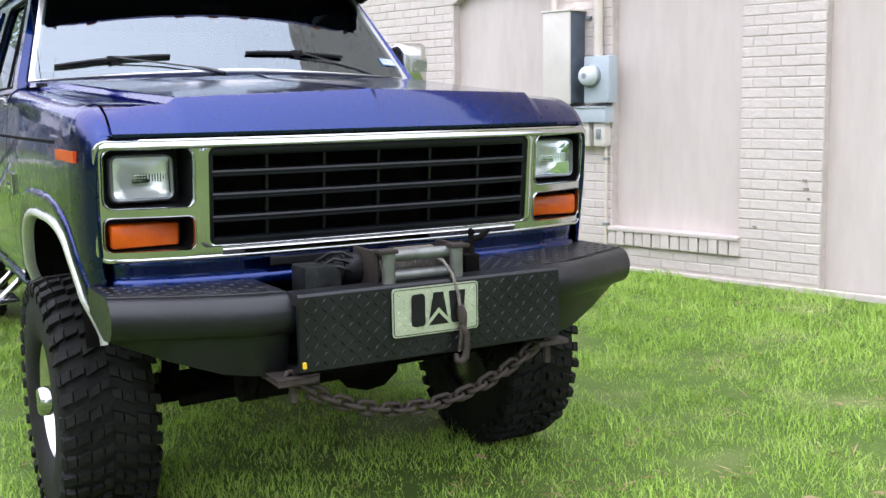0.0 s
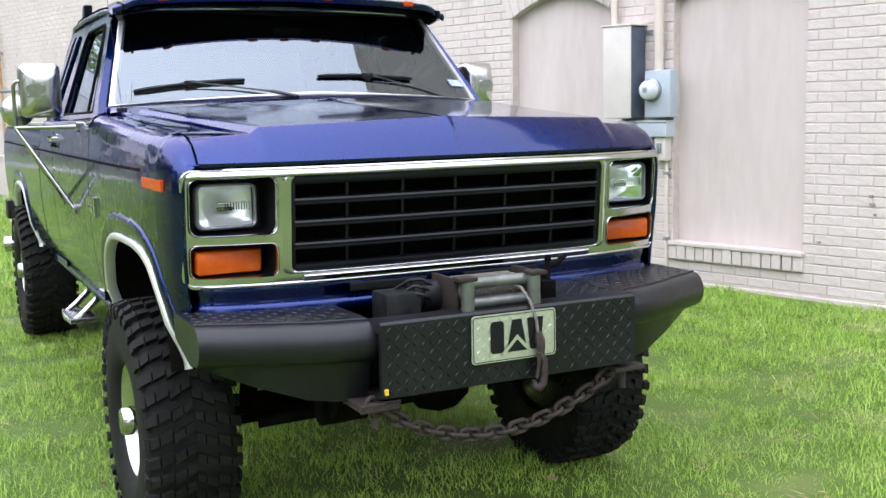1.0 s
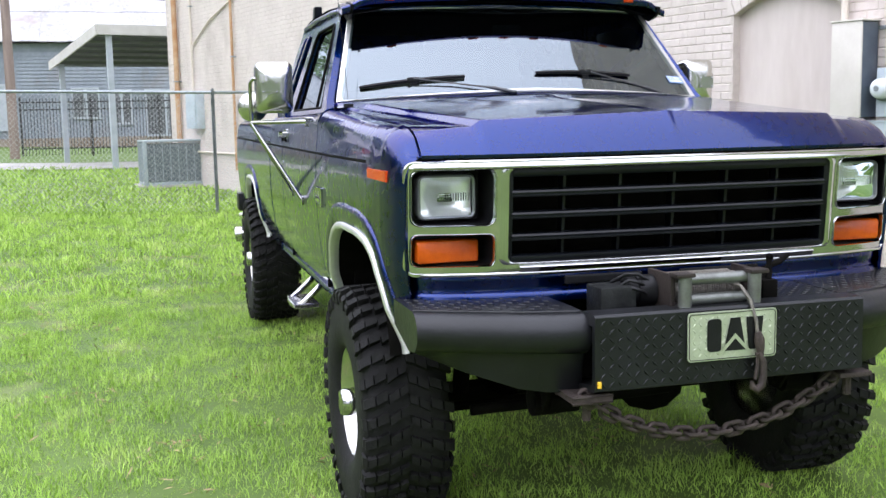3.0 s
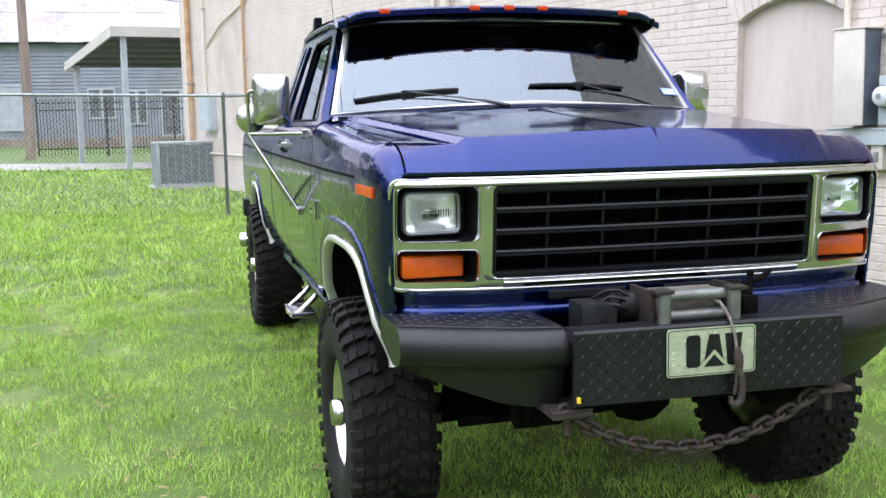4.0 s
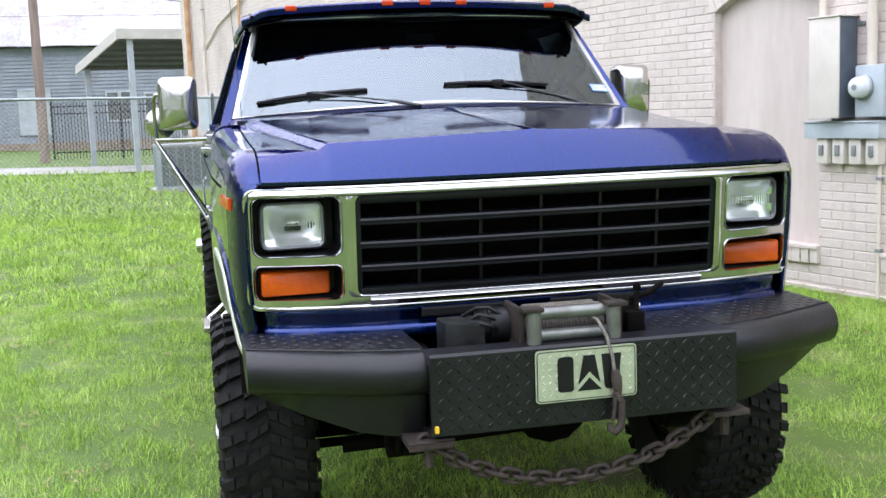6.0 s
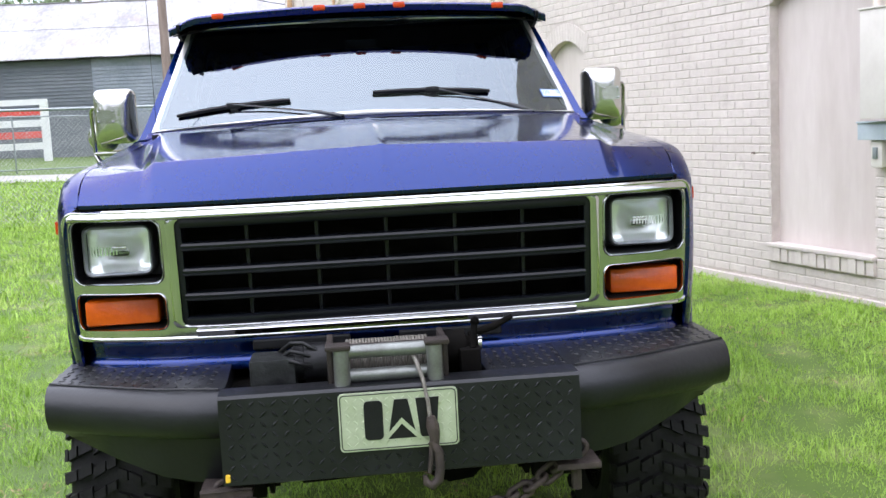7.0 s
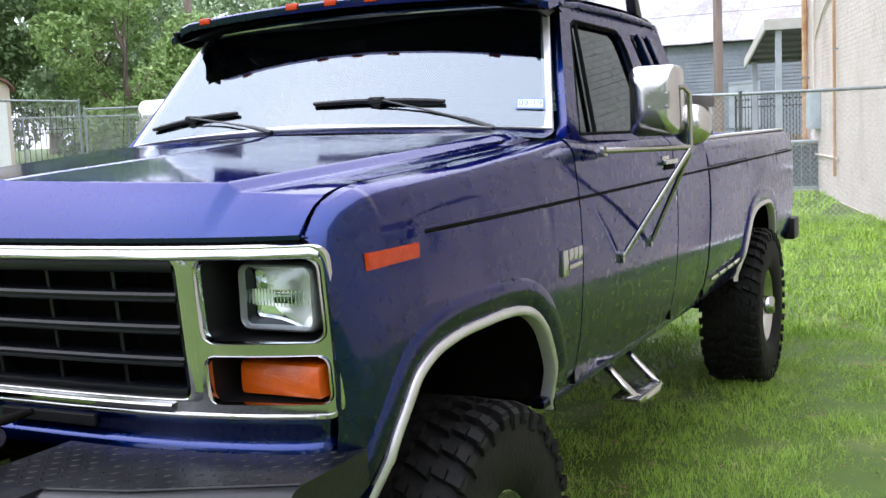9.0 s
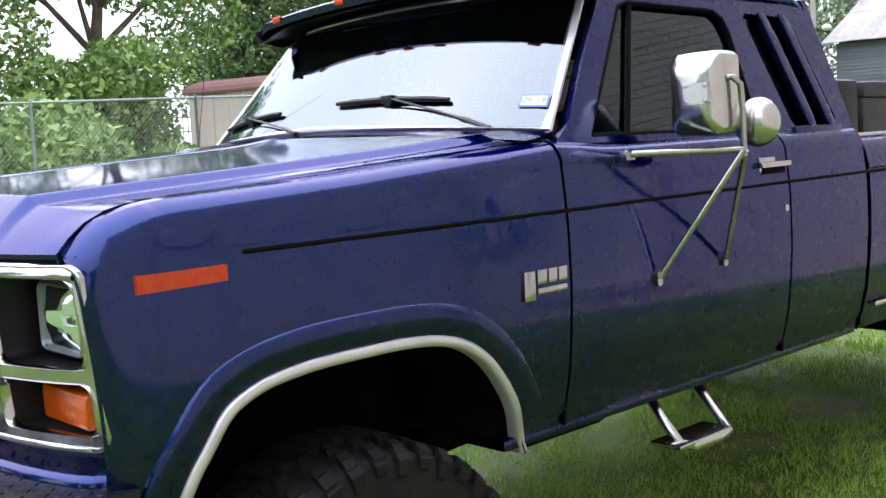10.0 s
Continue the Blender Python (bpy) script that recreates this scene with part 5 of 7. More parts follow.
wheel_parts = None
for sx in (1, -1):
    for y, z in ((0.640, 0.322), (4.512, 0.394)):
        m = Matrix.Translation((sx * 0.872, y, z)) @ Matrix.Diagonal((sx, 1, 1, 1)) @ Matrix.Rotation(0.31 * y + sx, 4, "X") @ Matrix.Diagonal((1, 0.975, 0.975, 1))
        if wheel_parts is None:
            bm = hub_mesh()
            wheel = part("wheel", bm, CHROME, truck, "mud tyre on a polished wheel", smooth=50)
            tyre = part("tyre", tyre_mesh(), RUBBER, wheel, smooth=60)
            tread = part("tread", tread_mesh(), RUBBER, wheel)
            rim = part("rim", rim_mesh(), STEEL, wheel, "polished rim", smooth=50)
            bm = bmesh.new()
            for k in range(8):
                t = 2 * math.pi * k / 8
                rod(bm, (0.03, 0.145 * math.cos(t), 0.145 * math.sin(t)), (0.0495, 0.145 * math.cos(t), 0.145 * math.sin(t)), 0.021, n=10)
                rod(bm, (0.055, 0.105 * math.cos(t + 0.39), 0.105 * math.sin(t + 0.39)), (0.085, 0.105 * math.cos(t + 0.39), 0.105 * math.sin(t + 0.39)), 0.010, n=6)
            nuts = part("wheel_nuts", bm, STEEL, wheel, smooth=40)
            wheel.matrix_basis = m
            wheel_parts = (tyre, tread, rim, nuts)
            wheel_first = wheel
        else:
            wheel = new("wheel", wheel_first.data)
            tagged(wheel, "mud tyre on a polished wheel")
            wheel.parent = truck
            wheel.matrix_parent_inverse = truck.matrix_basis.inverted()
            wheel.matrix_basis = m
            for p in wheel_parts:
                c = new(p.name.split(".")[0], p.data)
                c.parent = wheel

# ---- running gear ----
bm = bmesh.new()
rod(bm, (-0.75, 0.565, 0.342), (0.75, 0.565, 0.342), 0.042, n=12)
blob(bm, (0.22, 0.565, 0.342), (0.15, 0.16, 0.15), 2)
rod(bm, (-0.7, 0.40, 0.33), (0.7, 0.40, 0.35), 0.018, n=8)
part("front_axle", bm, DARK, truck, smooth=50)
bm = bmesh.new()
rod(bm, (-0.75, 4.075, 0.404), (0.75, 4.075, 0.404), 0.045, n=12)
blob(bm, (0, 4.075, 0.404), (0.17, 0.17, 0.17), 2)
part("rear_axle", bm, DARK, truck, smooth=50)
for sx in (1, -1):
    bm = bmesh.new()
    box(bm, sx * 0.40, sx * 0.48, -0.30, 5.0, 0.60, 0.76, 0.01)
    part("frame_rail", bm, DARK, truck)
    bm = bmesh.new()
    for k in range(4):
        pts = [Vector((sx * 0.44, 0.55 + (0.62 - 0.09 * k) * u, 0.405 - 0.014 * k + (0.155 - 0.03 * k) * u * u)) for u in [-1 + i / 8 for i in range(17)]]
        grid(bm, [[p + Vector((d, 0, 0)) for p in pts] for d in (-0.035, 0.035)])
        grid(bm, [[p + Vector((d, 0, -0.012)) for p in pts] for d in (-0.035, 0.035)])
    rod(bm, (sx * 0.40, -0.07, 0.56), (sx * 0.48, -0.07, 0.56), 0.04, n=14)
    box(bm, sx * 0.395, sx * 0.405, -0.11, -0.03, 0.55, 0.72, 0.004)
    rod(bm, (sx * 0.53, -0.09, 0.47), (sx * 0.44, -0.09, 0.47), 0.05, n=14)
    box(bm, sx * 0.45, sx * 0.50, -0.12, -0.06, 0.45, 0.64, 0.004)
    part("leaf_spring", bm, DARK, truck, "dirty black leaf spring", smooth=50)
    bm = bmesh.new()
    rod(bm, (sx * 0.60, 0.50, 0.36), (sx * 0.56, 0.42, 0.95), 0.032, n=12)
    part("shock_absorber", bm, DARK, truck, smooth=50)
    bm = bmesh.new()
    box(bm, sx * 0.30, sx * 0.92, 4.60, 4.63, 0.42, 0.80, 0.004)
    part("mud_flap", bm, BLACK, truck)
    # looped step below the cab
    bm = bmesh.new()
    tube(bm, [(sx * 0.86, 1.79, 0.64), (sx * 0.96, 1.755, 0.56), (sx * 1.02, 1.745, 0.508), (sx * 1.045, 1.78, 0.498), (sx * 1.05, 1.90, 0.495), (sx * 1.045, 1.96, 0.498), (sx * 1.0, 1.98, 0.53), (sx * 0.86, 2.02, 0.645)], 0.016, 10)
    box(bm, sx * 0.945, sx * 1.055, 1.70, 1.965, 0.500, 0.516, 0.005)
    part("side_step", bm, STEEL, truck, "polished looped side step", smooth=50)
# cross-members, shackles, steering and the masses under the cab
for y0, y1, z0, z1, half in ((-0.22, -0.12, 0.56, 0.66, 0.42), (1.25, 1.40, 0.50, 0.62, 0.44), (2.9, 3.0, 0.55, 0.68, 0.44)):
    bm = bmesh.new()
    box(bm, -half, half, y0, y1, z0, z1, 0.012)
    part("cross_member", bm, DARK, truck, smooth=40)
for sx in (1, -1):
    bm = bmesh.new()
    loft(bm, [[Vector((sx * x, y, z)) for y, z in ((-0.24, 0.64), (-0.02, 0.64), (-0.06, 0.50), (-0.10, 0.45), (-0.15, 0.45), (-0.19, 0.50))] for x in (0.36, 0.372)])
    loft(bm, [[Vector((sx * x, y, z)) for y, z in ((-0.24, 0.64), (-0.02, 0.64), (-0.06, 0.50), (-0.10, 0.45), (-0.15, 0.45), (-0.19, 0.50))] for x in (0.50, 0.512)])
    rod(bm, (sx * 0.345, -0.125, 0.475), (sx * 0.53, -0.125, 0.475), 0.014, n=8)
    part("spring_hanger", bm, DARK, truck, "grimy black spring hanger bracket", smooth=30)
    bm = bmesh.new()
    rod(bm, (sx * 0.385, -0.125, 0.475), (sx * 0.49, -0.125, 0.475), 0.042, n=16)
    part("spring_eye", bm, DARK, truck, smooth=40)
    bm = bmesh.new()
    for k in (-1, 1):
        tube(bm, [(sx * 0.40 + 0.03 * k, 0.55, 0.46), (sx * 0.40 + 0.03 * k, 0.50, 0.33), (sx * 0.40 + 0.03 * k, 0.60, 0.30), (sx * 0.40 + 0.03 * k, 0.63, 0.46)], 0.009, 6)
    box(bm, sx * 0.36, sx * 0.52, 0.46, 0.66, 0.42, 0.45, 0.006)
    part("spring_clamp", bm, DARK, truck, smooth=40)
bm = bmesh.new()
tube(bm, [(-0.62, 0.30, 0.34), (-0.30, 0.26, 0.36), (0.25, 0.22, 0.42), (0.46, 0.16, 0.56)], 0.020, 10)
rod(bm, (-0.30, 0.24, 0.37), (0.12, 0.20, 0.40), 0.032, n=14)
part("steering_linkage", bm, DARK, truck, smooth=50)
bm = bmesh.new()
tube(bm, [(-0.52, 0.42, 0.44), (-0.50, 0.10, 0.47), (-0.42, 0.02, 0.50), (0.42, 0.02, 0.50), (0.50, 0.10, 0.47), (0.52, 0.42, 0.44)], 0.015, 8)
part("sway_bar", bm, DARK, truck, smooth=50)
bm = bmesh.new()
box(bm, -0.30, 0.16, 0.35, 1.15, 0.44, 0.64, 0.05)
part("oil_pan", bm, DARK, truck, smooth=40)
bm = bmesh.new()
box(bm, -0.24, 0.34, 1.70, 2.25, 0.34, 0.66, 0.07)
rod(bm, (0.22, 1.75, 0.44), (0.22, 0.62, 0.36), 0.030, n=10)
part("transfer_case", bm, DARK, truck, smooth=40)
bm = bmesh.new()
box(bm, -0.82, -0.42, 2.2, 3.3, 0.46, 0.70, 0.06)
part("fuel_tank", bm, DARK, truck, smooth=40)
bm = bmesh.new()
box(bm, -0.36, 0.36, 0.2, 2.2, 0.62, 0.95, 0.06)
box(bm, -0.25, 0.2, 0.35, 1.1, 0.52, 0.7, 0.08)
blob(bm, (0.0, 2.0, 0.62), (0.25, 0.4, 0.16), 2)
rod(bm, (0, 2.2, 0.6), (0, 4.0, 0.5), 0.04, n=10)
rod(bm, (-0.4, -0.05, 0.62), (0.4, -0.05, 0.62), 0.035, n=10)
part("engine_and_gearbox", bm, DARK, truck, smooth=50)
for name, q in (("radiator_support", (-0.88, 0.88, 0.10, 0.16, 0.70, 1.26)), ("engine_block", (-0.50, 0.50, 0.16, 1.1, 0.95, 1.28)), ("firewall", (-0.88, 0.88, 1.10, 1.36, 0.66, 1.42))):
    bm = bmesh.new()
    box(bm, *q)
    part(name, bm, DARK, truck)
bm = bmesh.new()
box(bm, -0.86, 0.86, 2.96, 5.04, 0.96, 1.0)
box(bm, -0.86, 0.86, 2.955, 2.985, 0.7, 1.39)
box(bm, -0.88, 0.88, 5.02, 5.06, 0.78, 1.39, 0.01)
part("bed_floor_and_tailgate", bm, PAINT, truck, smooth=40)
bm = bmesh.new()
box(bm, -0.995, 0.995, 5.06, 5.24, 0.655, 0.80, 0.015)
part("rear_bumper", bm, BLACK, truck, smooth=40)
bm = bmesh.new()
tube(bm, [(-0.60, 3.3, 0.62), (-0.62, 4.3, 0.66), (-0.76, 4.52, 0.54), (-1.06, 4.62, 0.515)], [0.045, 0.045, 0.05, 0.060], 16)
part("tailpipe", bm, CHROME, truck, "chrome exhaust tip", smooth=60)

# ---- tow mirrors on tripod arms ----
def build_mirror(sx):
    bm = bmesh.new()
    cx, cz = 1.112, 1.558
    shell = []
    for y, g, r in ((1.83, -0.004, 0.03), (1.82, 0.0, 0.032), (1.76, 0.0, 0.032), (1.747, -0.003, 0.03)):
        shell.append([Vector((sx * (cx + x), y, cz + z)) for x, z in round_rect(-0.088 - g, 0.088 + g, -0.121 - g, 0.121 + g, r + g)])
    for f, y in ((0.90, 1.731), (0.76, 1.717), (0.5, 1.709), (0.25, 1.706)):
        shell.append([Vector((sx * (cx + x * f), y, cz + z * f)) for x, z in round_rect(-0.085, 0.085, -0.118, 0.118, 0.03)])
    loft(bm, shell)
    m = part("tow_mirror", bm, STEEL, truck, "polished tow mirror on tripod arms", smooth=50)
    bm = bmesh.new()
    loft(bm, [[Vector((sx * (cx + x), y, cz + z)) for x, z in round_rect(-0.012, 0.066, -0.03, 0.03, 0.008)] for y in (1.715, 1.7015)])
    part("mirror_mount_plate", bm, STEEL, m, smooth=40)
    for dx in (-0.004, 0.058):
        for dz in (-0.022, 0.022):
            bm = bmesh.new()
            blob(bm, (sx * (cx + dx), 1.701, cz + dz), (0.006, 0.004, 0.006), 1)
            part("screw", bm, CHROME, m, smooth=80)
    bm = bmesh.new()
    tube(bm, [(sx * 1.17, 1.765, 1.60), (sx * 1.21, 1.775, 1.60), (sx * 1.222, 1.795, 1.58), (sx * 1.222, 1.805, 1.50), (sx * 1.22, 1.81, 1.375)], 0.0095, 10)
    part("mirror_post", bm, ARMS, m, "polished tubular mirror post", smooth=50)
    for p, q, r in (((0.975, 1.60, 1.396), (1.222, 1.81, 1.394), 0.0105), ((1.222, 1.805, 1.39), (1.012, 1.683, 1.028), 0.0095), ((1.222, 1.815, 1.39), (1.012, 2.015, 1.043), 0.008)):
        bm = bmesh.new()
        rod(bm, (sx * p[0], p[1], p[2]), (sx * q[0], q[1], q[2]), r, n=10)
        part("mirror_arm", bm, ARMS, m, "polished tubular mirror arm", smooth=50)
    for y, z in ((1.683, 1.024), (2.015, 1.040)):
        bm = bmesh.new()
        loft(bm, [[Vector((sx * x, y + a, z + b)) for a, b in round_rect(-0.011, 0.011, -0.022, 0.022, 0.01)] for x in (0.998, 1.014)])
        part("arm_foot", bm, ARMS, m, smooth=50)
    bm = bmesh.new()
    box(bm, sx * 0.958, sx * 0.99, 1.58, 1.62, 1.378, 1.41, 0.006)
    part("arm_bracket", bm, ARMS, m, smooth=50)
    bm = bmesh.new()
    c = Vector((sx * 1.20, 1.91, 1.47))
    rows = []
    for y, r in ((1.855, 0.02), (1.865, 0.05), (1.89, 0.068), (1.915, 0.074), (1.923, 0.07)):
        rows.append(ring_at((c.x, y, c.z), (0, 1, 0), r, 24))
    loft(bm, rows)
    part("round_spot_mirror", bm, STEEL, m, smooth=50)


for sx in (1, -1):
    build_mirror(sx)
bm = bmesh.new()
rod(bm, (-0.85, 1.29, 1.452), (-0.85, 1.29, 1.47), 0.022, n=12)
rod(bm, (-0.85, 1.29, 1.47), (-0.875, 1.42, 2.15), 0.0013, n=5)
part("aerial", bm, BLACK, truck, "thin whip aerial", smooth=50)



# lean the nose back towards its foot, and bow it forward in the middle
NOSE = ("grille_surround", "chrome_lip", "top_bar", "lower_trim_strip", "grille_frame", "grille_slat", "grille_upright", "radiator_fin", "radiator_post", "radiator_backing",
        "front_valance", "valance_slot", "front_fender", "headlamp_pod", "indicator_pod")
BOWED = NOSE[:7] + ("front_valance", "valance_slot")
for ob in truck.children_recursive:
    kind_name = ob.name.split(".")[0]
    if ob.type == "MESH" and kind_name in NOSE:
        for v in ob.data.vertices:
            k = min(1.0, max(0.0, (1.268 - v.co.z) / 0.37))
            if kind_name in BOWED:
                v.co.y += nose_bow(v.co.x) + 0.014
            if kind_name == "front_fender":
                k *= max(0.0, 1 - max(0.0, v.co.y) / 0.1)
            if kind_name.endswith("_pod"):
                k *= 1 if v.co.y < 0.03 else 0
                v.co.y += 0.014 if v.co.y < 0.03 else 0
            v.co.y += 0.034 * k
        ob.data.update()

# the bumper and all on it sit a little lower and closer to the nose
for ob in (bumper, *bumper.children_recursive, winch, *winch.children_recursive):
    on_winch = ob == winch or ob.parent == winch or (ob.parent and ob.parent.parent == winch)
    for v in ob.data.vertices:
        if on_winch:
            v.co.x += 0.016 if ob.name.startswith("control_box") else -0.012
            v.co.z -= 0.010
        v.co.y += 0.030
        v.co.z -= 0.019
    ob.data.update()

# set the drawn stations of the body to their true length
for ob in truck.children_recursive:
    if ob.type == "MESH" and ob.name.split(".")[0] not in ("wheel", "tyre", "tread", "rim", "wheel_nuts"):
        co = np.empty(len(ob.data.vertices) * 3)
        ob.data.vertices.foreach_get("co", co)
        co[1::3] = np.interp(co[1::3], [a for a, _ in STATIONS], [b for _, b in STATIONS])
        ob.data.vertices.foreach_set("co", co)
        ob.data.update()


# ---- box in the truck bed ----
tb = thing("bed_toolbox", (0.6, 3.65, 1.0), "grey metal toolbox in the truck bed", "toolbox")
bm = bmesh.new()
box(bm, 0.30, 0.84, 3.42, 3.93, 1.001, 1.545, 0.012)
part("body", bm, BEDBOX, tb, smooth=40)
bm = bmesh.new()
box(bm, 0.29, 0.85, 3.41, 3.94, 1.545, 1.61, 0.015)
part("lid", bm, BEDBOX, tb, smooth=40)
bm = bmesh.new()
box(bm, 0.84, 0.855, 3.78, 3.86, 1.47, 1.55, 0.004)
part("latch", bm, CHROME, tb, "chrome latch", smooth=40)
sp = thing("bed_container", (0.6, 3.28, 1.0), "black plastic container behind the cab", "container")
bm = bmesh.new()
box(bm, 0.45, 0.84, 3.18, 3.39, 1.001, 1.62, 0.03)
part("body", bm, BLACK, sp, smooth=40)


# ---- the brick building: wall coordinates are s along the wall (away from the truck's nose), z up, off outwards ----
WP, WA = Vector((3.95, 2.82, 0)), radians(15.7)
WD, WN = Vector((-math.sin(WA), math.cos(WA), 0)), Vector((-math.cos(WA), -math.sin(WA), 0))
S0, S1, WALL_H = -6.0, 18.8, 8.8


def wall(s, z, off=0.0):
    return WP + WD * s + WN * off + Vector((0, 0, z))


def wall_box(bm, s0, s1, z0, z1, o0, o1, bevel=0.0):
    sub = bmesh.new()
    box(sub, s0, s1, z0, z1, o0, o1, bevel)
    remap = {v: bm.verts.new(wall(v.co.x, v.co.y, v.co.z)) for v in sub.verts}
    for f in sub.faces:
        bm.faces.new([remap[v] for v in f.verts])
    sub.free()


# openings: s0, s1, foot, spring, rise
OPENINGS = [(-2.25, -1.08, -0.02, 2.23, 0.19), (-0.45, 0.68, 0.34, 2.22, 0.19), (1.30, 2.43, 0.34, 2.22, 0.16), (5.45, 6.28, 0.02, 2.07, 0.15)]


def opening_top(o, s):
    s0, s1, _, spring, rise = o
    u = (s - (s0 + s1) / 2) / ((s1 - s0) / 2)
    return spring + rise * (1 - u * u)


def opening_loop(o, inset=0.0):
    s0, s1, foot, spring, rise = o
    s0, s1, foot = s0 + inset, s1 - inset, foot + inset
    pts = [(s0, foot), (s1, foot)]
    for i in range(13):
        s = s1 - (s1 - s0) * i / 12
        pts.append((s, opening_top(o, s) - inset))
    return pts


brick_wall = thing("wall_east", tuple(wall(4, -0.1)), "cream-painted brick wall with blocked arched openings", "wall", kind="structure")
bm = bmesh.new()
plate_with_holes(bm, [(S0, -0.4), (S1, -0.4), (S1, WALL_H), (S0, WALL_H)], [opening_loop(o) for o in OPENINGS], lambda s, z: tuple(wall(s, z, -0.004)), tuple(-WN * 0.3))
part("mortar_bed", bm, MORTAR, brick_wall)
for o in OPENINGS:
    bm = bmesh.new()
    bm.faces.new([bm.verts.new(wall(s, z, -0.085)) for s, z in opening_loop(o)])
    loop = opening_loop(o)
    grid(bm, [[wall(s, z, -0.085) for s, z in loop], [wall(s, z, -0.35) for s, z in loop]], close=True)
    part("blocked_opening_panel", bm, STUCCO, brick_wall, "smooth cream stucco infill of a blocked opening")
# return wall and top closing the building
bm = bmesh.new()
for a, b in (((S1, 0), (S1, -9)), ((S0, 0), (S0, -9)), ((S0, -9), (S1, -9))):
    pa, pb = WP + WD * a[0] + WN * (a[1] - 0.004), WP + WD * b[0] + WN * (b[1] - 0.004)
    bm.faces.new([bm.verts.new(p) for p in (pa + Vector((0, 0, -0.4)), pb + Vector((0, 0, -0.4)), pb + Vector((0, 0, WALL_H)), pa + Vector((0, 0, WALL_H)))])
bm.faces.new([bm.verts.new(wall(s, WALL_H, o)) for s, o in ((S0, -0.004), (S1, -0.004), (S1, -9), (S0, -9))])
tagged(part("wall_return", bm, MORTAR), "cream-painted side and top of the brick building", "wall", kind="structure")

# sill of the middle opening: a row of upright bricks under a plastered slope
for o in (OPENINGS[1], OPENINGS[2]):
    bm = bmesh.new()
    wall_box(bm, o[0] - 0.02, o[1] + 0.02, o[2] - 0.02, o[2] + 0.012, -0.08, 0.045, 0.008)
    part("sill_cap", bm, STUCCO, brick_wall, smooth=40)
    n = 14
    for i in range(n):
        a = o[0] - 0.02 + (o[1] - o[0] + 0.04) * i / n
        bm = bmesh.new()
        d = 0.006 * ((i * 7) % 5 - 2)
        wall_box(bm, a + 0.005, a + (o[1] - o[0] + 0.04) / n - 0.005, o[2] - 0.13, o[2] - 0.02, -0.02, 0.034 + d * 0.5, 0.006)
        part("sill_brick", bm, BRICK, brick_wall)
# chipped bricks beside the openings
CHIPPED = surface("exposed_chipped_brick", (0.17, 0.115, 0.09), (0.36, 0.29, 0.24), scale=18, rough=0.95, bump=0.6, bump_scale=60)
for s0, z0, w, h in ((-0.99, 0.70, 0.055, 0.045), (-0.97, 0.755, 0.035, 0.05), (-1.0, 0.64, 0.03, 0.03), (2.62, 1.05, 0.05, 0.03), (-0.60, 0.42, 0.04, 0.03)):
    bm = bmesh.new()
    pts = [(s0 + w * (0.5 + 0.5 * math.cos(t) * (0.7 + 0.3 * math.sin(3 * t + s0))), z0 + h * (0.5 + 0.5 * math.sin(t) * (0.7 + 0.3 * math.cos(2 * t)))) for t in [2 * math.pi * k / 10 for k in range(10)]]
    loft(bm, [[wall(s, z, d) for s, z in pts] for d in (-0.002, 0.0125)])
    part("chipped_patch", bm, CHIPPED, brick_wall)
# arch rings over the openings
for o in OPENINGS:
    bm = bmesh.new()
    n = 16
    for i in range(n):
        sa, sb = o[0] - 0.06 + (o[1] - o[0] + 0.12) * i / n, o[0] - 0.06 + (o[1] - o[0] + 0.12) * (i + 0.93) / n
        za, zb = (opening_top(o, min(o[1], max(o[0], s))) for s in (sa, sb))
        q = [(sa, za + 0.004), (sb, zb + 0.004), (sb + (sb - sum(o[:2]) / 2) * 0.12, zb + 0.19), (sa + (sa - sum(o[:2]) / 2) * 0.12, za + 0.19)]
        loft(bm, [[wall(s, z, d) for s, z in q] for d in (-0.004, 0.006)])
    part("arch_ring", bm, BRICKJ, brick_wall)
# concrete footing line
bm = bmesh.new()
wall_box(bm, S0, S1, -0.35, 0.035, -0.02, 0.025, 0.008)
tagged(part("footing", bm, STUCCO), "cream-painted footing along the brick wall", "footing", kind="structure")


def pipe_on_wall(name, pts, r, material, label, category="pipe", clips=True):
    t = thing(name, tuple(wall(pts[0][0], min(p[1] for p in pts), pts[0][2])), label, category)
    bm = bmesh.new()
    tube(bm, [wall(*p) for p in pts], r, 12)
    part("pipe_run", bm, material, t, smooth=60)
    if clips:
        (sa, za, oa), (sb, zb, ob_) = pts[0], pts[-1]
        for f in (0.25, 0.7):
            s, z, o = sa + (sb - sa) * f, za + (zb - za) * f, oa
            bm = bmesh.new()
            wall_box(bm, s - r * 1.5, s + r * 1.5, z - 0.012, z + 0.012, -0.003, o + r * 1.15, 0.003)
            part("pipe_clip", bm, GALV, t, smooth=40)
    return t


# ---- service equipment between the openings ----
cab = thing("electrical_cabinet", tuple(wall(1.03, 1.36, 0)), "beige steel electrical cabinet with shade-darkened side on brick wall", "electrical cabinet")
# box body takes the darkened colour, so its sides look shaded
bm = bmesh.new()
wall_box(bm, 0.945, 1.21, 1.335, 2.05, 0.012, 0.195, 0.006)
part("body", bm, CABINETSHADE, cab, "steel box sides coloured dark blue-grey for shade", smooth=40)
bm = bmesh.new()
wall_box(bm, 0.94, 1.215, 1.33, 2.055, 0.195, 0.212, 0.006)
part("door", bm, BOXBEIGE, cab, "beige cabinet door", smooth=40)
bm = bmesh.new()
wall_box(bm, 0.93, 1.225, 2.055, 2.068, 0.0, 0.222, 0.004)
part("top_flange", bm, BOXBEIGE, cab)
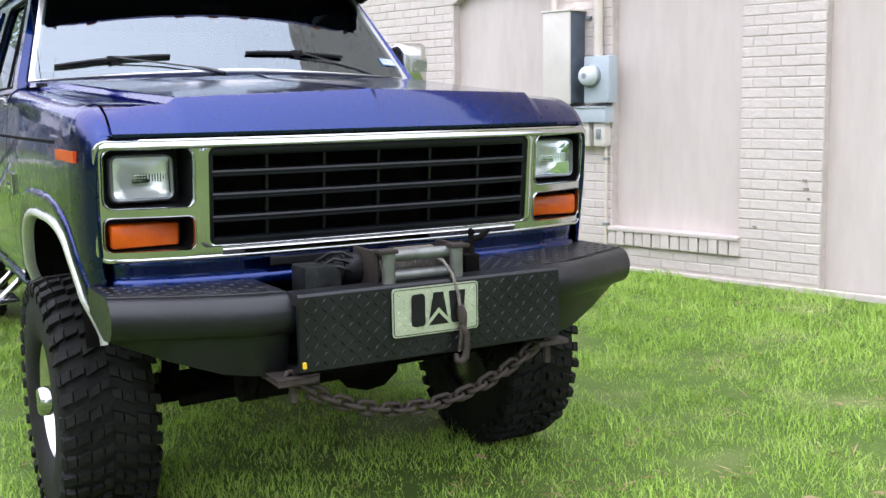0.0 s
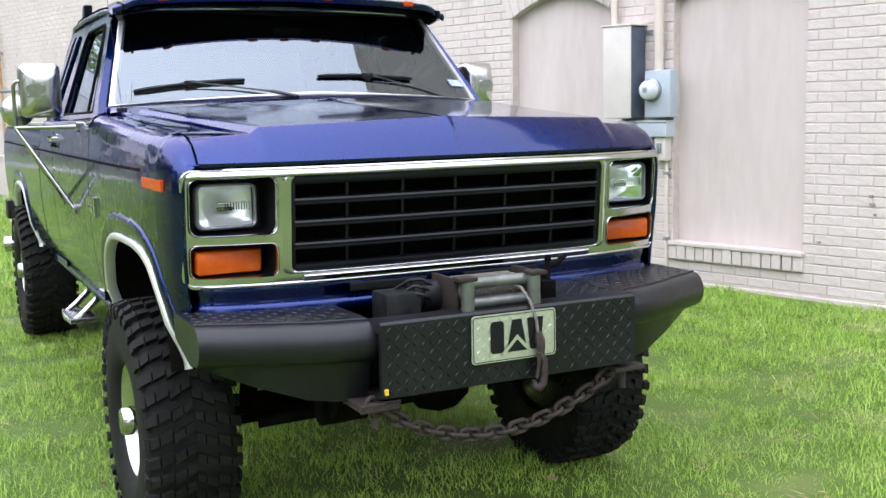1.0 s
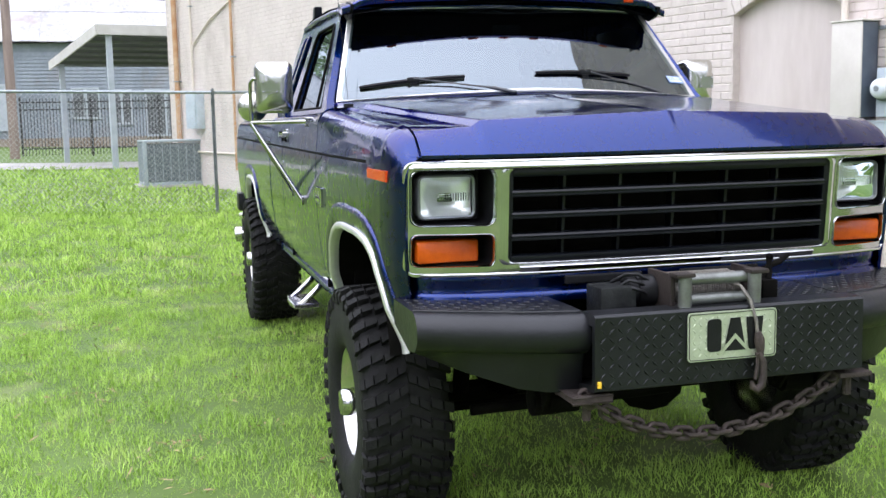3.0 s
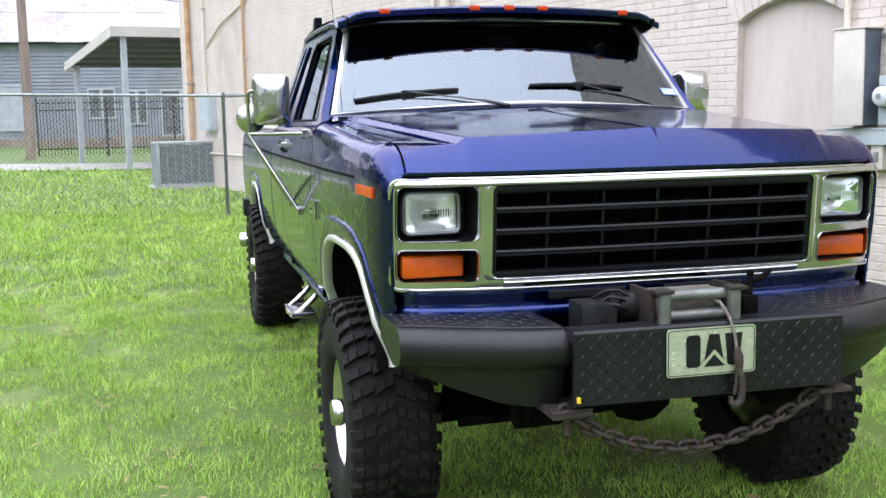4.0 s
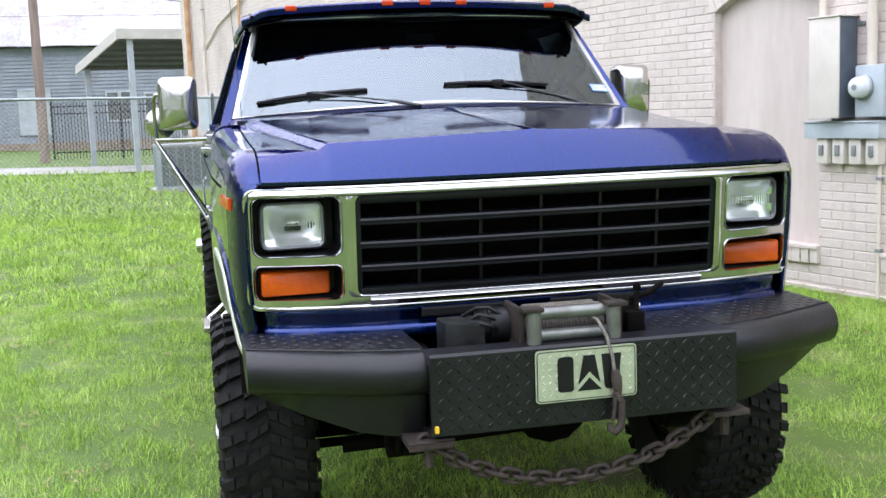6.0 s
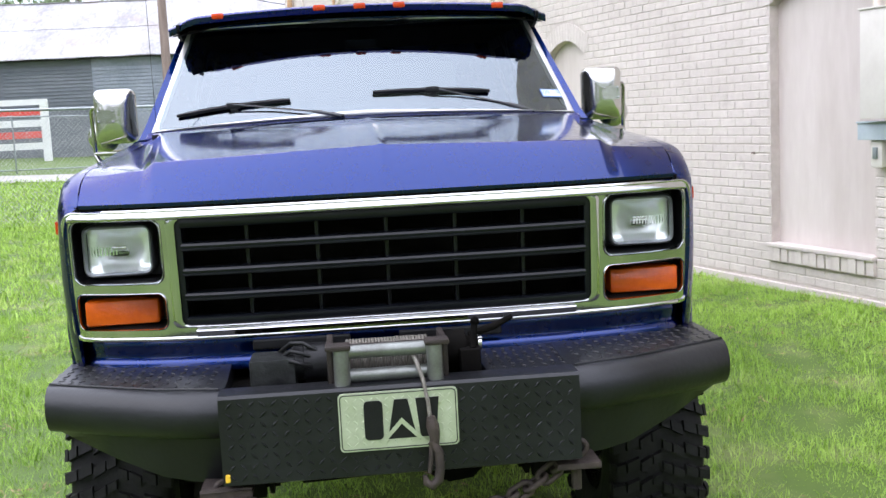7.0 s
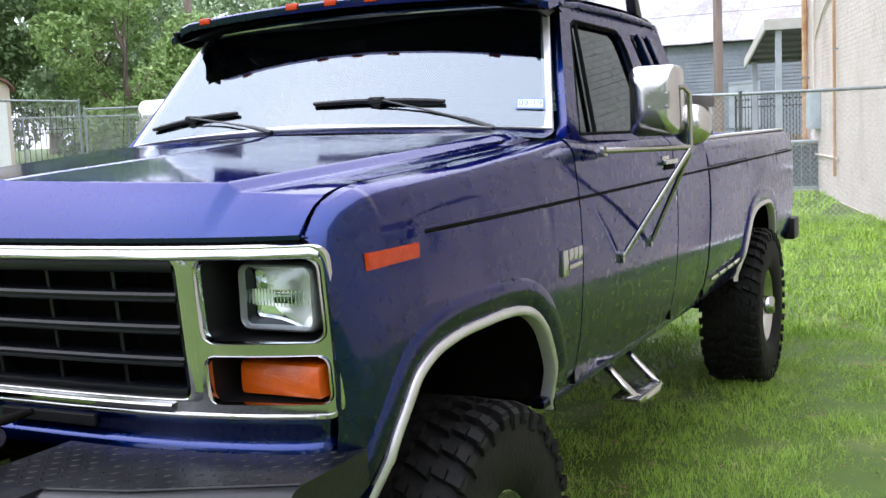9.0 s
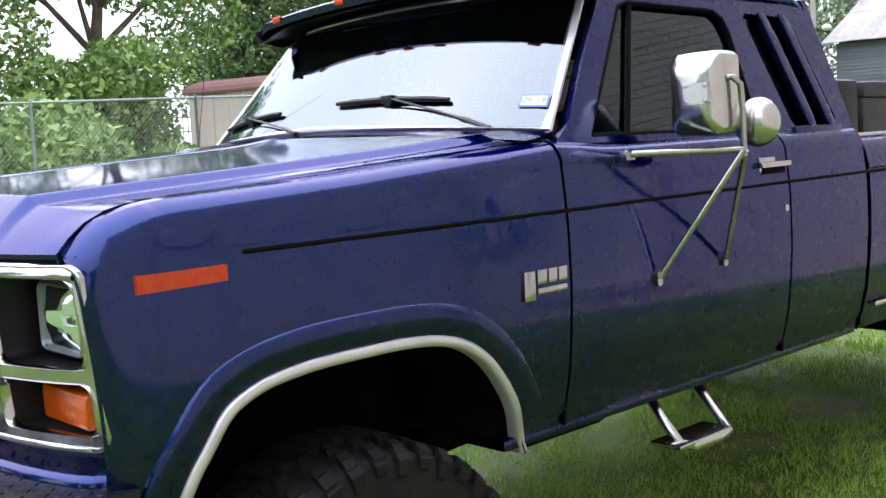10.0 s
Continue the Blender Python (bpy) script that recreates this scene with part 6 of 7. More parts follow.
for z0 in (1.37, 1.99):
    bm = bmesh.new()
    wall_box(bm, 0.88, 0.945, z0, z0 + 0.03, 0.0, 0.02, 0.003)
    part("mounting_strap", bm, GALV, cab)
met = thing("electric_meter", tuple(wall(0.67, 1.36, 0)), "grey meter box with round glass meter on brick wall", "electric meter")
bm = bmesh.new()
wall_box(bm, 0.63, 0.875, 1.335, 1.70, 0.0, 0.115, 0.01)
part("box", bm, METERGREY, met, smooth=40)
bm = bmesh.new()
c = wall(0.80, 1.545, 0.115)
loft(bm, [ring_at(c + WN * d, WN, r, 28) for d, r in ((0, 0.092), (0.02, 0.092), (0.026, 0.084))])
part("meter_ring", bm, GALV, met, smooth=40)
bm = bmesh.new()
loft(bm, [ring_at(c + WN * d, WN, r, 28) for d, r in ((0.02, 0.078), (0.075, 0.074), (0.092, 0.06), (0.097, 0.03))])
part("meter_glass", bm, surface("pale_meter_face", (0.55, 0.60, 0.62), (0.68, 0.72, 0.74), scale=20, rough=0.15, coat=1.0), met, smooth=50)
bm = bmesh.new()
loft(bm, [ring_at(c + WN * d, WN, 0.022, 16) for d in (0.09, 0.1)])
part("meter_dial", bm, GALV, met)
bm = bmesh.new()
wall_box(bm, 0.66, 1.34, 1.18, 1.295, 0.0, 0.12, 0.006)
part_tr = thing("wiring_trough", tuple(wall(0.9, 1.2, 0)), "pale grey wiring trough below the meter", "wiring trough")
part("body", bm, METERGREY, part_tr, smooth=40)
bm = bmesh.new()
wall_box(bm, 0.655, 1.345, 1.295, 1.307, 0.0, 0.13, 0.003)
part("lid", bm, METERGREY, part_tr)
for s0 in (0.69, 0.84, 0.99, 1.14):
    d = thing("switch_box", tuple(wall(s0 + 0.05, 1.0, 0)), "small weathered switch box below the trough", "switch box", "switch boxes below the trough")
    bm = bmesh.new()
    wall_box(bm, s0, s0 + 0.11, 0.99, 1.18, 0.0, 0.09, 0.015)
    part("body", bm, BOXBEIGE, d, smooth=40)
    bm = bmesh.new()
    wall_box(bm, s0 + 0.035, s0 + 0.075, 1.05, 1.13, 0.09, 0.105, 0.006)
    part("lever", bm, GALV, d, smooth=40)
pipe_on_wall("conduit", [(1.22, 2.068, 0.06), (1.22, WALL_H, 0.06)], 0.028, PIPEPAINT, "cream-painted conduit rising above the cabinet", "conduit")
pipe_on_wall("conduit", [(1.37, 2.3, 0.03), (1.37, WALL_H, 0.03)], 0.016, PIPEPAINT, "thin cream-painted conduit on brick wall", "conduit")
pipe_on_wall("conduit", [(0.775, 1.70, 0.06), (0.775, WALL_H, 0.06)], 0.037, PIPEPAINT, "thick cream-painted meter conduit", "conduit")
pipe_on_wall("conduit", [(0.72, 1.18, 0.03), (0.72, 0.02, 0.03)], 0.014, PIPEPAINT, "thin conduit running down to the ground", "conduit")

# ---- pipes farther along ----
pipe_on_wall("downpipe", [(7.30, 0.10, 0.10), (7.30, WALL_H, 0.10)], 0.055, PIPEPAINT, "thick cream-painted downpipe on brick wall", "downpipe")
pipe_on_wall("downpipe", [(7.68, 0.45, 0.05), (7.68, WALL_H, 0.05)], 0.028, PIPEPAINT, "thin cream-painted pipe beside the downpipe", "pipe")
t = thing("pipe_manifold", tuple(wall(8.0, 0.0, 0.2)), "white pipe frame standing against the wall", "pipe")
bm = bmesh.new()
for pts in ([(7.7, 0.95, 0.08), (9.0, 0.95, 0.25)], [(9.0, 0.95, 0.25), (9.0, 0.0, 0.25)], [(9.0, 0.66, 0.25), (8.5, 0.66, 0.05)], [(9.0, 0.20, 0.25), (8.1, 0.20, 0.05)]):
    tube(bm, [wall(*p) for p in pts], 0.035, 10)
part("pipe_run", bm, PVC, t, smooth=60)
t = thing("drain_pipe", tuple(wall(6.4, 0.0, 0.3)), "white plastic drain pipe lying on grass", "pipe")
bm = bmesh.new()
tube(bm, [wall(7.30, 0.12, 0.10), wall(7.25, 0.10, 0.2), wall(6.6, 0.09, 0.35), wall(5.5, 0.08, 0.30)], 0.04, 10)
tube(bm, [wall(6.7, 0.09, 0.34), wall(6.72, 0.06, 0.62)], 0.03, 10)
part("pipe_run", bm, PVC, t, smooth=60)
t = thing("standpipe", tuple(wall(5.75, 0.0, 0.15)), "thin dark standpipe by the wall", "standpipe")
bm = bmesh.new()
tube(bm, [wall(5.95, 0.0, 0.15), wall(5.95, 0.66, 0.15), wall(6.01, 0.68, 0.18)], 0.016, 8)
part("pipe_run", bm, DARK, t, smooth=60)
t = thing("ball", (1.62, 9.45, 0.09), "small white ball on grass", "ball")
bm = bmesh.new()
blob(bm, (1.62, 9.45, ground_z(1.62, 9.45) + 0.075), (0.085, 0.085, 0.08), 3)
part("shell", bm, PVC, t, smooth=80)
pipe_on_wall("gas_pipe", [(14.7, 0.45, 0.06), (14.7, 2.0, 0.06), (14.7, WALL_H, 0.06)], 0.026, PIPERUST, "rust-stained pipe on brick wall", "pipe")
pipe_on_wall("downpipe", [(18.0, 0.0, 0.08), (18.0, WALL_H, 0.08)], 0.055, PIPERUST, "orange-stained downpipe near the corner", "downpipe")
pipe_on_wall("conduit", [(17.05, 1.95, 0.05), (17.05, WALL_H, 0.05)], 0.024, PIPEPAINT, "painted conduit above a grey box", "conduit")
pipe_on_wall("conduit", [(17.0, 2.9, 0.03), (16.0, 3.3, 0.03), (14.4, 3.65, 0.03)], 0.018, PIPEPAINT, "slanting painted conduit on brick wall", "conduit", clips=False)
pipe_on_wall("conduit", [(17.9, 0.75, 0.04), (14.6, 0.75, 0.04)], 0.02, PIPEPAINT, "low horizontal painted pipe", "pipe", clips=False)
t = thing("meter_box", tuple(wall(14.15, 1.15, 0)), "pale blue-grey metal box on brick wall", "meter box")
bm = bmesh.new()
wall_box(bm, 16.55, 17.25, 1.22, 1.94, 0.0, 0.16, 0.012)
part("body", bm, METERGREY, t, smooth=40)
bm = bmesh.new()
wall_box(bm, 16.60, 17.20, 1.27, 1.89, 0.16, 0.172, 0.004)
part("door", bm, METERGREY, t)

# ---- chain-link fences ----
def chain_fence(pts, height, label, gate=0.0, pitch=0.075, wire=0.0022, spacing=3.0):
    f = thing("chain_link_fence", (pts[0][0], pts[0][1], ground_z(*pts[0])), label, "fence")
    for (xa, ya), (xb, yb) in zip(pts, pts[1:]):
        a, b = Vector((xa, ya, 0)), Vector((xb, yb, 0))
        L = (b - a).length
        d = (b - a).normalized()
        g = lambda u: (lambda p: Vector((p.x, p.y, ground_z(p.x, p.y))))(a + d * u)
        n = max(1, round(L / spacing))
        for i in range(n + 1):
            p = g(L * i / n)
            bm = bmesh.new()
            rod(bm, p - Vector((0, 0, 0.1)), p + Vector((0, 0, height)), 0.026, n=10)
            blob(bm, p + Vector((0, 0, height)), (0.03, 0.03, 0.03), 1)
            part("post", bm, GALV, f, smooth=60)
        for i in range(n):
            p, q = g(L * i / n), g(L * (i + 1) / n)
            bm = bmesh.new()
            rod(bm, p + Vector((0, 0, height - 0.03)), q + Vector((0, 0, height - 0.03)), 0.021, n=8)
            part("rail", bm, GALV, f, smooth=60)
            if gate:
                bm = bmesh.new()
                rod(bm, p + Vector((0, 0, gate)), q + Vector((0, 0, gate)), 0.021, n=8)
                part("rail", bm, GALV, f, smooth=60)
            w = (q - p).length
            e = (q - p).normalized()
            verts, faces = [], []
            h = height - 0.06
            nrm = Vector((-e.y, e.x, 0))
            k = -int(h / pitch)
            while k * pitch < w:
                for sgn in (1, -1):
                    u0, u1 = k * pitch, k * pitch + h
                    c0, c1 = max(0.0, u0), min(w, u1)
                    if c1 - c0 < 0.01:
                        continue
                    z0, z1 = c0 - u0, c1 - u0
                    if sgn < 0:
                        z0, z1 = h - z0, h - z1
                    A, B = p + e * c0 + Vector((0, 0, 0.03 + z0)), p + e * c1 + Vector((0, 0, 0.03 + z1))
                    side = Vector((0, 0, wire * 1.4))
                    i0 = len(verts)
                    verts += [A - side, A + side, A + nrm * wire * 2, B - side, B + side, B + nrm * wire * 2]
                    faces += [(i0, i0 + 1, i0 + 4, i0 + 3), (i0 + 1, i0 + 2, i0 + 5, i0 + 4), (i0 + 2, i0, i0 + 3, i0 + 5)]
                k += 1
            mesh_object("wire_mesh", [tuple(v) for v in verts], faces, FENCEWIRE, f)
    return f


chain_fence([(1.14, 13.05), (-0.74, 12.6), (-8.35, 13.9)], 1.79, "galvanised chain-link fence across the lawn", wire=0.0016, spacing=7.8)
chain_fence([(-8.62, 13.95), (-11.35, 14.4)], 1.95, "galvanised chain-link gate leaf beside the fence post", 0.75, wire=0.0012, spacing=4.5)
chain_fence([(-11.6, 14.45), (-14.6, 14.9)], 1.95, "galvanised chain-link gate leaf with middle rail", 0.75, wire=0.0012, spacing=4.5)
chain_fence([(-14.8, 14.95), (-13.9, 9.0), (-13.6, 3.0), (-13.6, -9.0)], 2.12, "galvanised chain-link fence along the trees", 0.0, 0.085, 0.0014, 3.2)
chain_fence([(-8.0, 34.0), (-13.0, 31.0), (-20.4, 22.4), (-24.0, 14.0)], 1.85, "galvanised chain-link fence before the far lawn", 0.12, 0.11, 0.0018, 3.6)
t = thing("litter", (-0.3, 12.1, 0.03), "crumpled white litter at a fence post", "litter")
bm = bmesh.new()
for i in range(7):
    blob(bm, (-0.42 + 0.07 * i, 12.05 + 0.03 * (i % 3), ground_z(-0.3, 12) + 0.03), (0.07, 0.05, 0.03 + 0.01 * (i % 2)), 1)
part("sheet", bm, PVC, t)

# ---- air conditioner ----
ac = thing("air_conditioner", (-1.12, 19.1, 0.03), "grey-green outdoor air conditioner unit on a slab by the wall", "air conditioner")
AM = pose(-1.20, 19.45, ground_z(-1.12, 19.1), 0, 0, 7) @ Matrix.Diagonal((1.26, 1.0, 1.06, 1.0))
bm = bmesh.new()
box(bm, -0.56, 0.56, -0.5, 0.5, -0.05, 0.05, 0.01, AM)
part("slab", bm, CONCRETE, ac)
bm = bmesh.new()
box(bm, -0.42, 0.42, -0.38, 0.38, 0.08, 0.82, 0.02, AM)
part("coil", bm, surface("dark_coil", (0.05, 0.07, 0.075), (0.09, 0.11, 0.115), scale=12, rough=0.7), ac)
for x in (-0.46, 0.46):
    for y in (-0.42, 0.42):
        bm = bmesh.new()
        box(bm, x - 0.03, x + 0.03, y - 0.03, y + 0.03, 0.05, 0.86, 0.008, AM)
        part("corner_post", bm, ACMETAL, ac, smooth=40)
bm = bmesh.new()
box(bm, -0.49, 0.49, -0.45, 0.45, 0.86, 0.90, 0.012, AM)
part("top_cover", bm, ACMETAL, ac, smooth=40)
bm = bmesh.new()
box(bm, -0.49, 0.49, -0.45, 0.45, 0.05, 0.10, 0.008, AM)
part("base_pan", bm, ACMETAL, ac, smooth=40)
for i in range(6):
    bm = bmesh.new()
    box(bm, -0.32 + 0.125 * i, -0.312 + 0.125 * i, -0.452, -0.438, 0.10, 0.86, 0, AM)
    part("guard_bar", bm, ACMETAL, ac)
    bm = bmesh.new()
    box(bm, -0.492, -0.478, -0.38 + 0.15 * i, -0.371 + 0.15 * i, 0.10, 0.86, 0, AM)
    part("guard_bar", bm, ACMETAL, ac)
bm = bmesh.new()
for i in range(34):
    z = 0.11 + 0.022 * i
    box(bm, -0.45, 0.45, -0.445, -0.441, z, z + 0.007, 0, AM)
    box(bm, -0.484, -0.480, -0.42, 0.42, z, z + 0.007, 0, AM)
tagged(part("guard_louvre", bm, ACMETAL, ac), "fine grey-green guard louvres", kind="stuff")

# ---- carport behind ----
cp = thing("carport", (-2.4, 27, 0.03), "open metal carport with grey posts behind the fence", "carport")
CM = pose(-2.55, 26.0, ground_z(-2.5, 26), 0, 0, 15.7)
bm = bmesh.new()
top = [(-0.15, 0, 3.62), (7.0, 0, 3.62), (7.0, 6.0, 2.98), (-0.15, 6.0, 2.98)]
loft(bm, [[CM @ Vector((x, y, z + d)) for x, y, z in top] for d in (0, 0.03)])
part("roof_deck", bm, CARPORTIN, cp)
bm = bmesh.new()
for (a, b) in (((-0.2, -0.02, 3.49), (7.0, -0.02, 3.49)), ((-0.2, -0.02, 3.49), (-0.2, 6.0, 2.85))):
    pa, pb = Vector(a), Vector(b)
    side = Vector((0, -0.05, 0)) if abs(pa.y - pb.y) < 0.1 else Vector((-0.05, 0, 0))
    q = [pa, pb, pb + Vector((0, 0, 0.26)), pa + Vector((0, 0, 0.26))]
    loft(bm, [[CM @ (p + side * k) for p in q] for k in (0, 1)])
part("fascia", bm, CARPORT, cp)
for i in range(6):
    y = 0.5 + i * 1.0
    z = 3.62 - y * 0.1067
    bm = bmesh.new()
    box(bm, -0.1, 6.9, y, y + 0.05, z - 0.08, z - 0.004, 0, CM)
    part("purlin", bm, PURLIN, cp)
for x, y, h in ((0.1, 0.1, 3.55), (0.0, 5.4, 3.0), (6.6, 0.1, 3.55)):
    bm = bmesh.new()
    box(bm, x - 0.075, x + 0.075, y - 0.06, y + 0.06, -0.1, h, 0.008, CM)
    part("post", bm, surface("grey_blue_post", (0.36, 0.40, 0.44), (0.46, 0.50, 0.54), scale=4, rough=0.5) if x == 0.1 else bpy.data.materials["grey_blue_post"], cp)
bm = bmesh.new()
rows = [[(x, y, ground_z(x, y) + 0.035) for x in (-30, -20, -10, -3.5, 6)] for y in (26.2, 30.5)]
grid(bm, rows)
tagged(part("driveway", bm, CONCRETE), "pale concrete driveway strip behind the fence", "driveway", kind="structure")

# ---- picket fence of black iron ----
pf = thing("iron_fence", (-3, 38, 0.05), "black iron picket fence before the tin building", "fence")
for i in range(6):
    x = -5.95 + i * 2.4
    bm = bmesh.new()
    box(bm, x - 0.035, x + 0.035, 37.96, 38.04, -0.1, 2.32)
    part("post", bm, IRON, pf)
for z in (0.42, 1.82, 2.08):
    bm = bmesh.new()
    box(bm, -5.95, 6.05, 37.98, 38.02, z, z + 0.045)
    part("rail", bm, IRON, pf)
bm = bmesh.new()
for i in range(109):
    x = -5.95 + i * 0.111
    box(bm, x - 0.0125, x + 0.0125, 37.99, 38.01, 0.2, 2.25)
tagged(part("picket", bm, IRON, pf), "thin black iron pickets", kind="stuff")
pf2 = thing("iron_fence", (-24, 36, 0.1), "black iron picket fence before the trees", "fence")
bm = bmesh.new()
for i in range(150):
    f = i / 149
    x, y = -17 - 20 * f, 39 - 21 * f
    box(bm, x - 0.012, x + 0.012, y - 0.012, y + 0.012, ground_z(x, y), ground_z(x, y) + 2.25)
tagged(part("picket", bm, IRON, pf2), "thin black iron pickets", kind="stuff")
bm = bmesh.new()
for z in (0.4, 2.05):
    rod(bm, (-17, 39, z + 0.1), (-37, 18, z + 0.15), 0.02, n=4)
part("rail", bm, IRON, pf2)

# ---- tin building far behind ----
barn = thing("tin_building", (-8, 54, 0), "long weathered tin-roofed building behind the fences", "building")
BX0, BX1, BY0, BY1, EAVE, RIDGE = -24.0, 14, 51, 63, 5.1, 8.4
bm = bmesh.new()
box(bm, BX0 + 0.6, -12.0, BY0 + 0.5, BY1 - 0.5, -0.2, EAVE)
part("boarded_wall", bm, BARNWOOD, barn, "weathered grey boarded wall")
bm = bmesh.new()
box(bm, -12.0, BX1, BY0 + 0.45, BY1 - 0.5, -0.2, EAVE)
part("tin_wall", bm, SIDING, barn, "blue-grey tin siding")
bm = bmesh.new()
for i in range(27):
    z = 0.2 + 0.17 * i
    vs = box(bm, BX0 + 0.6, -12.0, BY0 + 0.44, BY0 + 0.5, z, z + 0.165)
    for v in vs:
        if v.co.z > z + 0.1 and v.co.y < BY0 + 0.47:
            v.co.y += 0.035
tagged(part("board_course", bm, BARNWOOD, barn), "dark grey lapped boards", kind="stuff")
bm = bmesh.new()
for i in range(24):
    z = 0.6 + 0.17 * i
    vs = box(bm, -12.0, BX1, BY0 + 0.39, BY0 + 0.45, z, z + 0.165)
    for v in vs:
        if v.co.z > z + 0.1 and v.co.y < BY0 + 0.42:
            v.co.y += 0.035
tagged(part("siding_course", bm, SIDING, barn), "blue-grey lapped siding", kind="stuff")
bm = bmesh.new()
box(bm, -12.0, BX1, BY0 + 0.38, BY0 + 0.5, -0.1, 0.62)
part("foundation", bm, surface("stained_foundation", (0.20, 0.15, 0.11), (0.34, 0.29, 0.24), scale=1.5, rough=0.9), barn, "stained brown foundation")
bm = bmesh.new()
ym = (BY0 + BY1) / 2
for y0, z0, y1, z1 in ((BY0, EAVE, ym, RIDGE), (BY1, EAVE, ym, RIDGE)):
    n = 30
    for i in range(n):
        xa, xb = BX0 + (BX1 - BX0) * i / n, BX0 + (BX1 - BX0) * (i + 1) / n
        d = 0.02 * (i % 2)
        for j in range(2):
            fa, fb = j / 2, (j + 1) / 2 + 0.015
            ya, yb = y0 + (y1 - y0) * fa, y0 + (y1 - y0) * fb
            za, zb = z0 + (z1 - z0) * fa + 0.03 + d, z0 + (z1 - z0) * fb + d
            loft(bm, [[Vector((xa, ya, za + k)), Vector((xb, ya, za + k)), Vector((xb, yb, zb + k)), Vector((xa, yb, zb + k))] for k in (0, 0.04)])
tagged(part("roof_sheet", bm, ROOFMETAL, barn), "pale weathered tin roof sheets", kind="stuff")
bm = bmesh.new()
bm.faces.new([bm.verts.new(p) for p in ((BX0 + 0.6, BY0 + 0.5, EAVE - 0.05), (BX0 + 0.6, BY1 - 0.5, EAVE - 0.05), (BX0 + 0.6, ym, RIDGE - 0.2))])
part("gable", bm, BARNWOOD, barn)
WINGREY = surface("weathered_window_paint", (0.33, 0.36, 0.39), (0.46, 0.49, 0.52), scale=3, rough=0.7)
WINDARK = surface("dusty_dark_pane", (0.05, 0.05, 0.055), (0.20, 0.21, 0.22), scale=2.5, rough=0.3, fine=0.5)
for x0, z0, z1, w, n in ((-9.0, 1.0, 3.2, 1.5, 1), (-5.0, 1.5, 3.0, 1.3, 2), (-3.2, 1.2, 2.9, 1.0, 2), (-1.6, 0.6, 2.9, 2.0, 2)):
    bm = bmesh.new()
    plate_with_holes(bm, [(x0, z0), (x0 + w, z0), (x0 + w, z1), (x0, z1)],
                     [[(x0 + 0.08 + k * w / n, z0 + 0.1), (x0 - 0.08 + (k + 1) * w / n, z0 + 0.1), (x0 - 0.08 + (k + 1) * w / n, z1 - 0.1), (x0 + 0.08 + k * w / n, z1 - 0.1)] for k in range(n)],
                     lambda x, z: (x, BY0 + 0.33, z), (0, 0.06, 0))
    fr = part("window_frame", bm, WINGREY, barn, "weathered grey window frame")
    for k in range(n):
        bm = bmesh.new()
        box(bm, x0 + 0.06 + k * w / n, x0 - 0.06 + (k + 1) * w / n, BY0 + 0.365, BY0 + 0.385, z0 + 0.08, z1 - 0.08)
        part("pane", bm, WINDARK if x0 > -8 else WINGREY, fr)
# lean board by the corner
pk = thing("leaning_plank", (-22.3, 49.4, 0.6), "pale weathered plank leaning by the tin building", "plank")
bm = bmesh.new()
q = [Vector((-23.85, 49.4, 2.85)), Vector((-20.9, 49.4, 0.60))]
e = (q[1] - q[0]).normalized()
n_ = Vector((e.z, 0, -e.x)) * 0.14
loft(bm, [[p + n_, p - n_, p - n_ + Vector((0, 0.06, 0)), p + n_ + Vector((0, 0.06, 0))] for p in q])
box(bm, -23.9, -23.75, 49.43, 49.55, 0.3, 2.8)
part("board", bm, GALV, pk)
sg = thing("red_sign_rack", (-14.3, 46, 0), "red and white rack standing before the tin building", "sign")
bm = bmesh.new()
for x in (-16.2, -13.2):
    box(bm, x, x + 0.35, 46, 46.1, 0, 3.05)
box(bm, -16.2, -12.85, 45.98, 46.02, 2.85, 3.1)
part("frame", bm, WHITEPAINT, sg)
for i in range(4):
    bm = bmesh.new()
    box(bm, -15.8, -13.2, 45.98, 46.0, 0.9 + 0.5 * i, 1.2 + 0.5 * i)
    part("slat", bm, WHITEPAINT if i % 2 == 0 else REDSIGN, sg)


def pole(x, y, h, r, label="weathered brown utility pole"):
    t = thing("utility_pole", (x, y, ground_z(x, y)), label, "utility pole")
    bm = bmesh.new()
    rod(bm, (x, y, ground_z(x, y) - 0.2), (x, y, h), r, r * 0.75, n=14)
    part("shaft", bm, POLEWOOD, t, smooth=60)


pole(-5.9, 35, 11, 0.17)
pole(-26.8, 33.2, 12, 0.17)
shaft = [o for o in bpy.data.objects if o.name == "utility_pole"][0]
for z, dx in ((6.9, 10), (7.6, 13)):
    bm = bmesh.new()
    tube(bm, [(-5.82 + dx * i / 12, 35 + 9 * i / 12, z - 1.0 * (1 - (2 * i / 12 - 1) ** 2)) for i in range(13)], 0.018, 4)
    part("overhead_wire", bm, IRON, shaft)
lp = thing("street_lamp", (-22.4, 47.2, 0.6), "pale concrete lamp pole with a small white lamp", "street lamp")
bm = bmesh.new()
rod(bm, (-22.4, 47.2, 0.3), (-22.4, 47.2, 7.0), 0.15, 0.12, n=12)
part("shaft", bm, CONCRETE, lp, smooth=60)
bm = bmesh.new()
tube(bm, [(-22.4, 47.2, 5.6), (-22.0, 47.0, 5.7), (-21.6, 46.8, 5.65)], 0.03, 6)
part("arm", bm, GALV, lp, smooth=60)
bm = bmesh.new()
blob(bm, (-21.5, 46.75, 5.58), (0.22, 0.22, 0.16), 2)
part("lamp_head", bm, WHITEPAINT, lp, smooth=60)

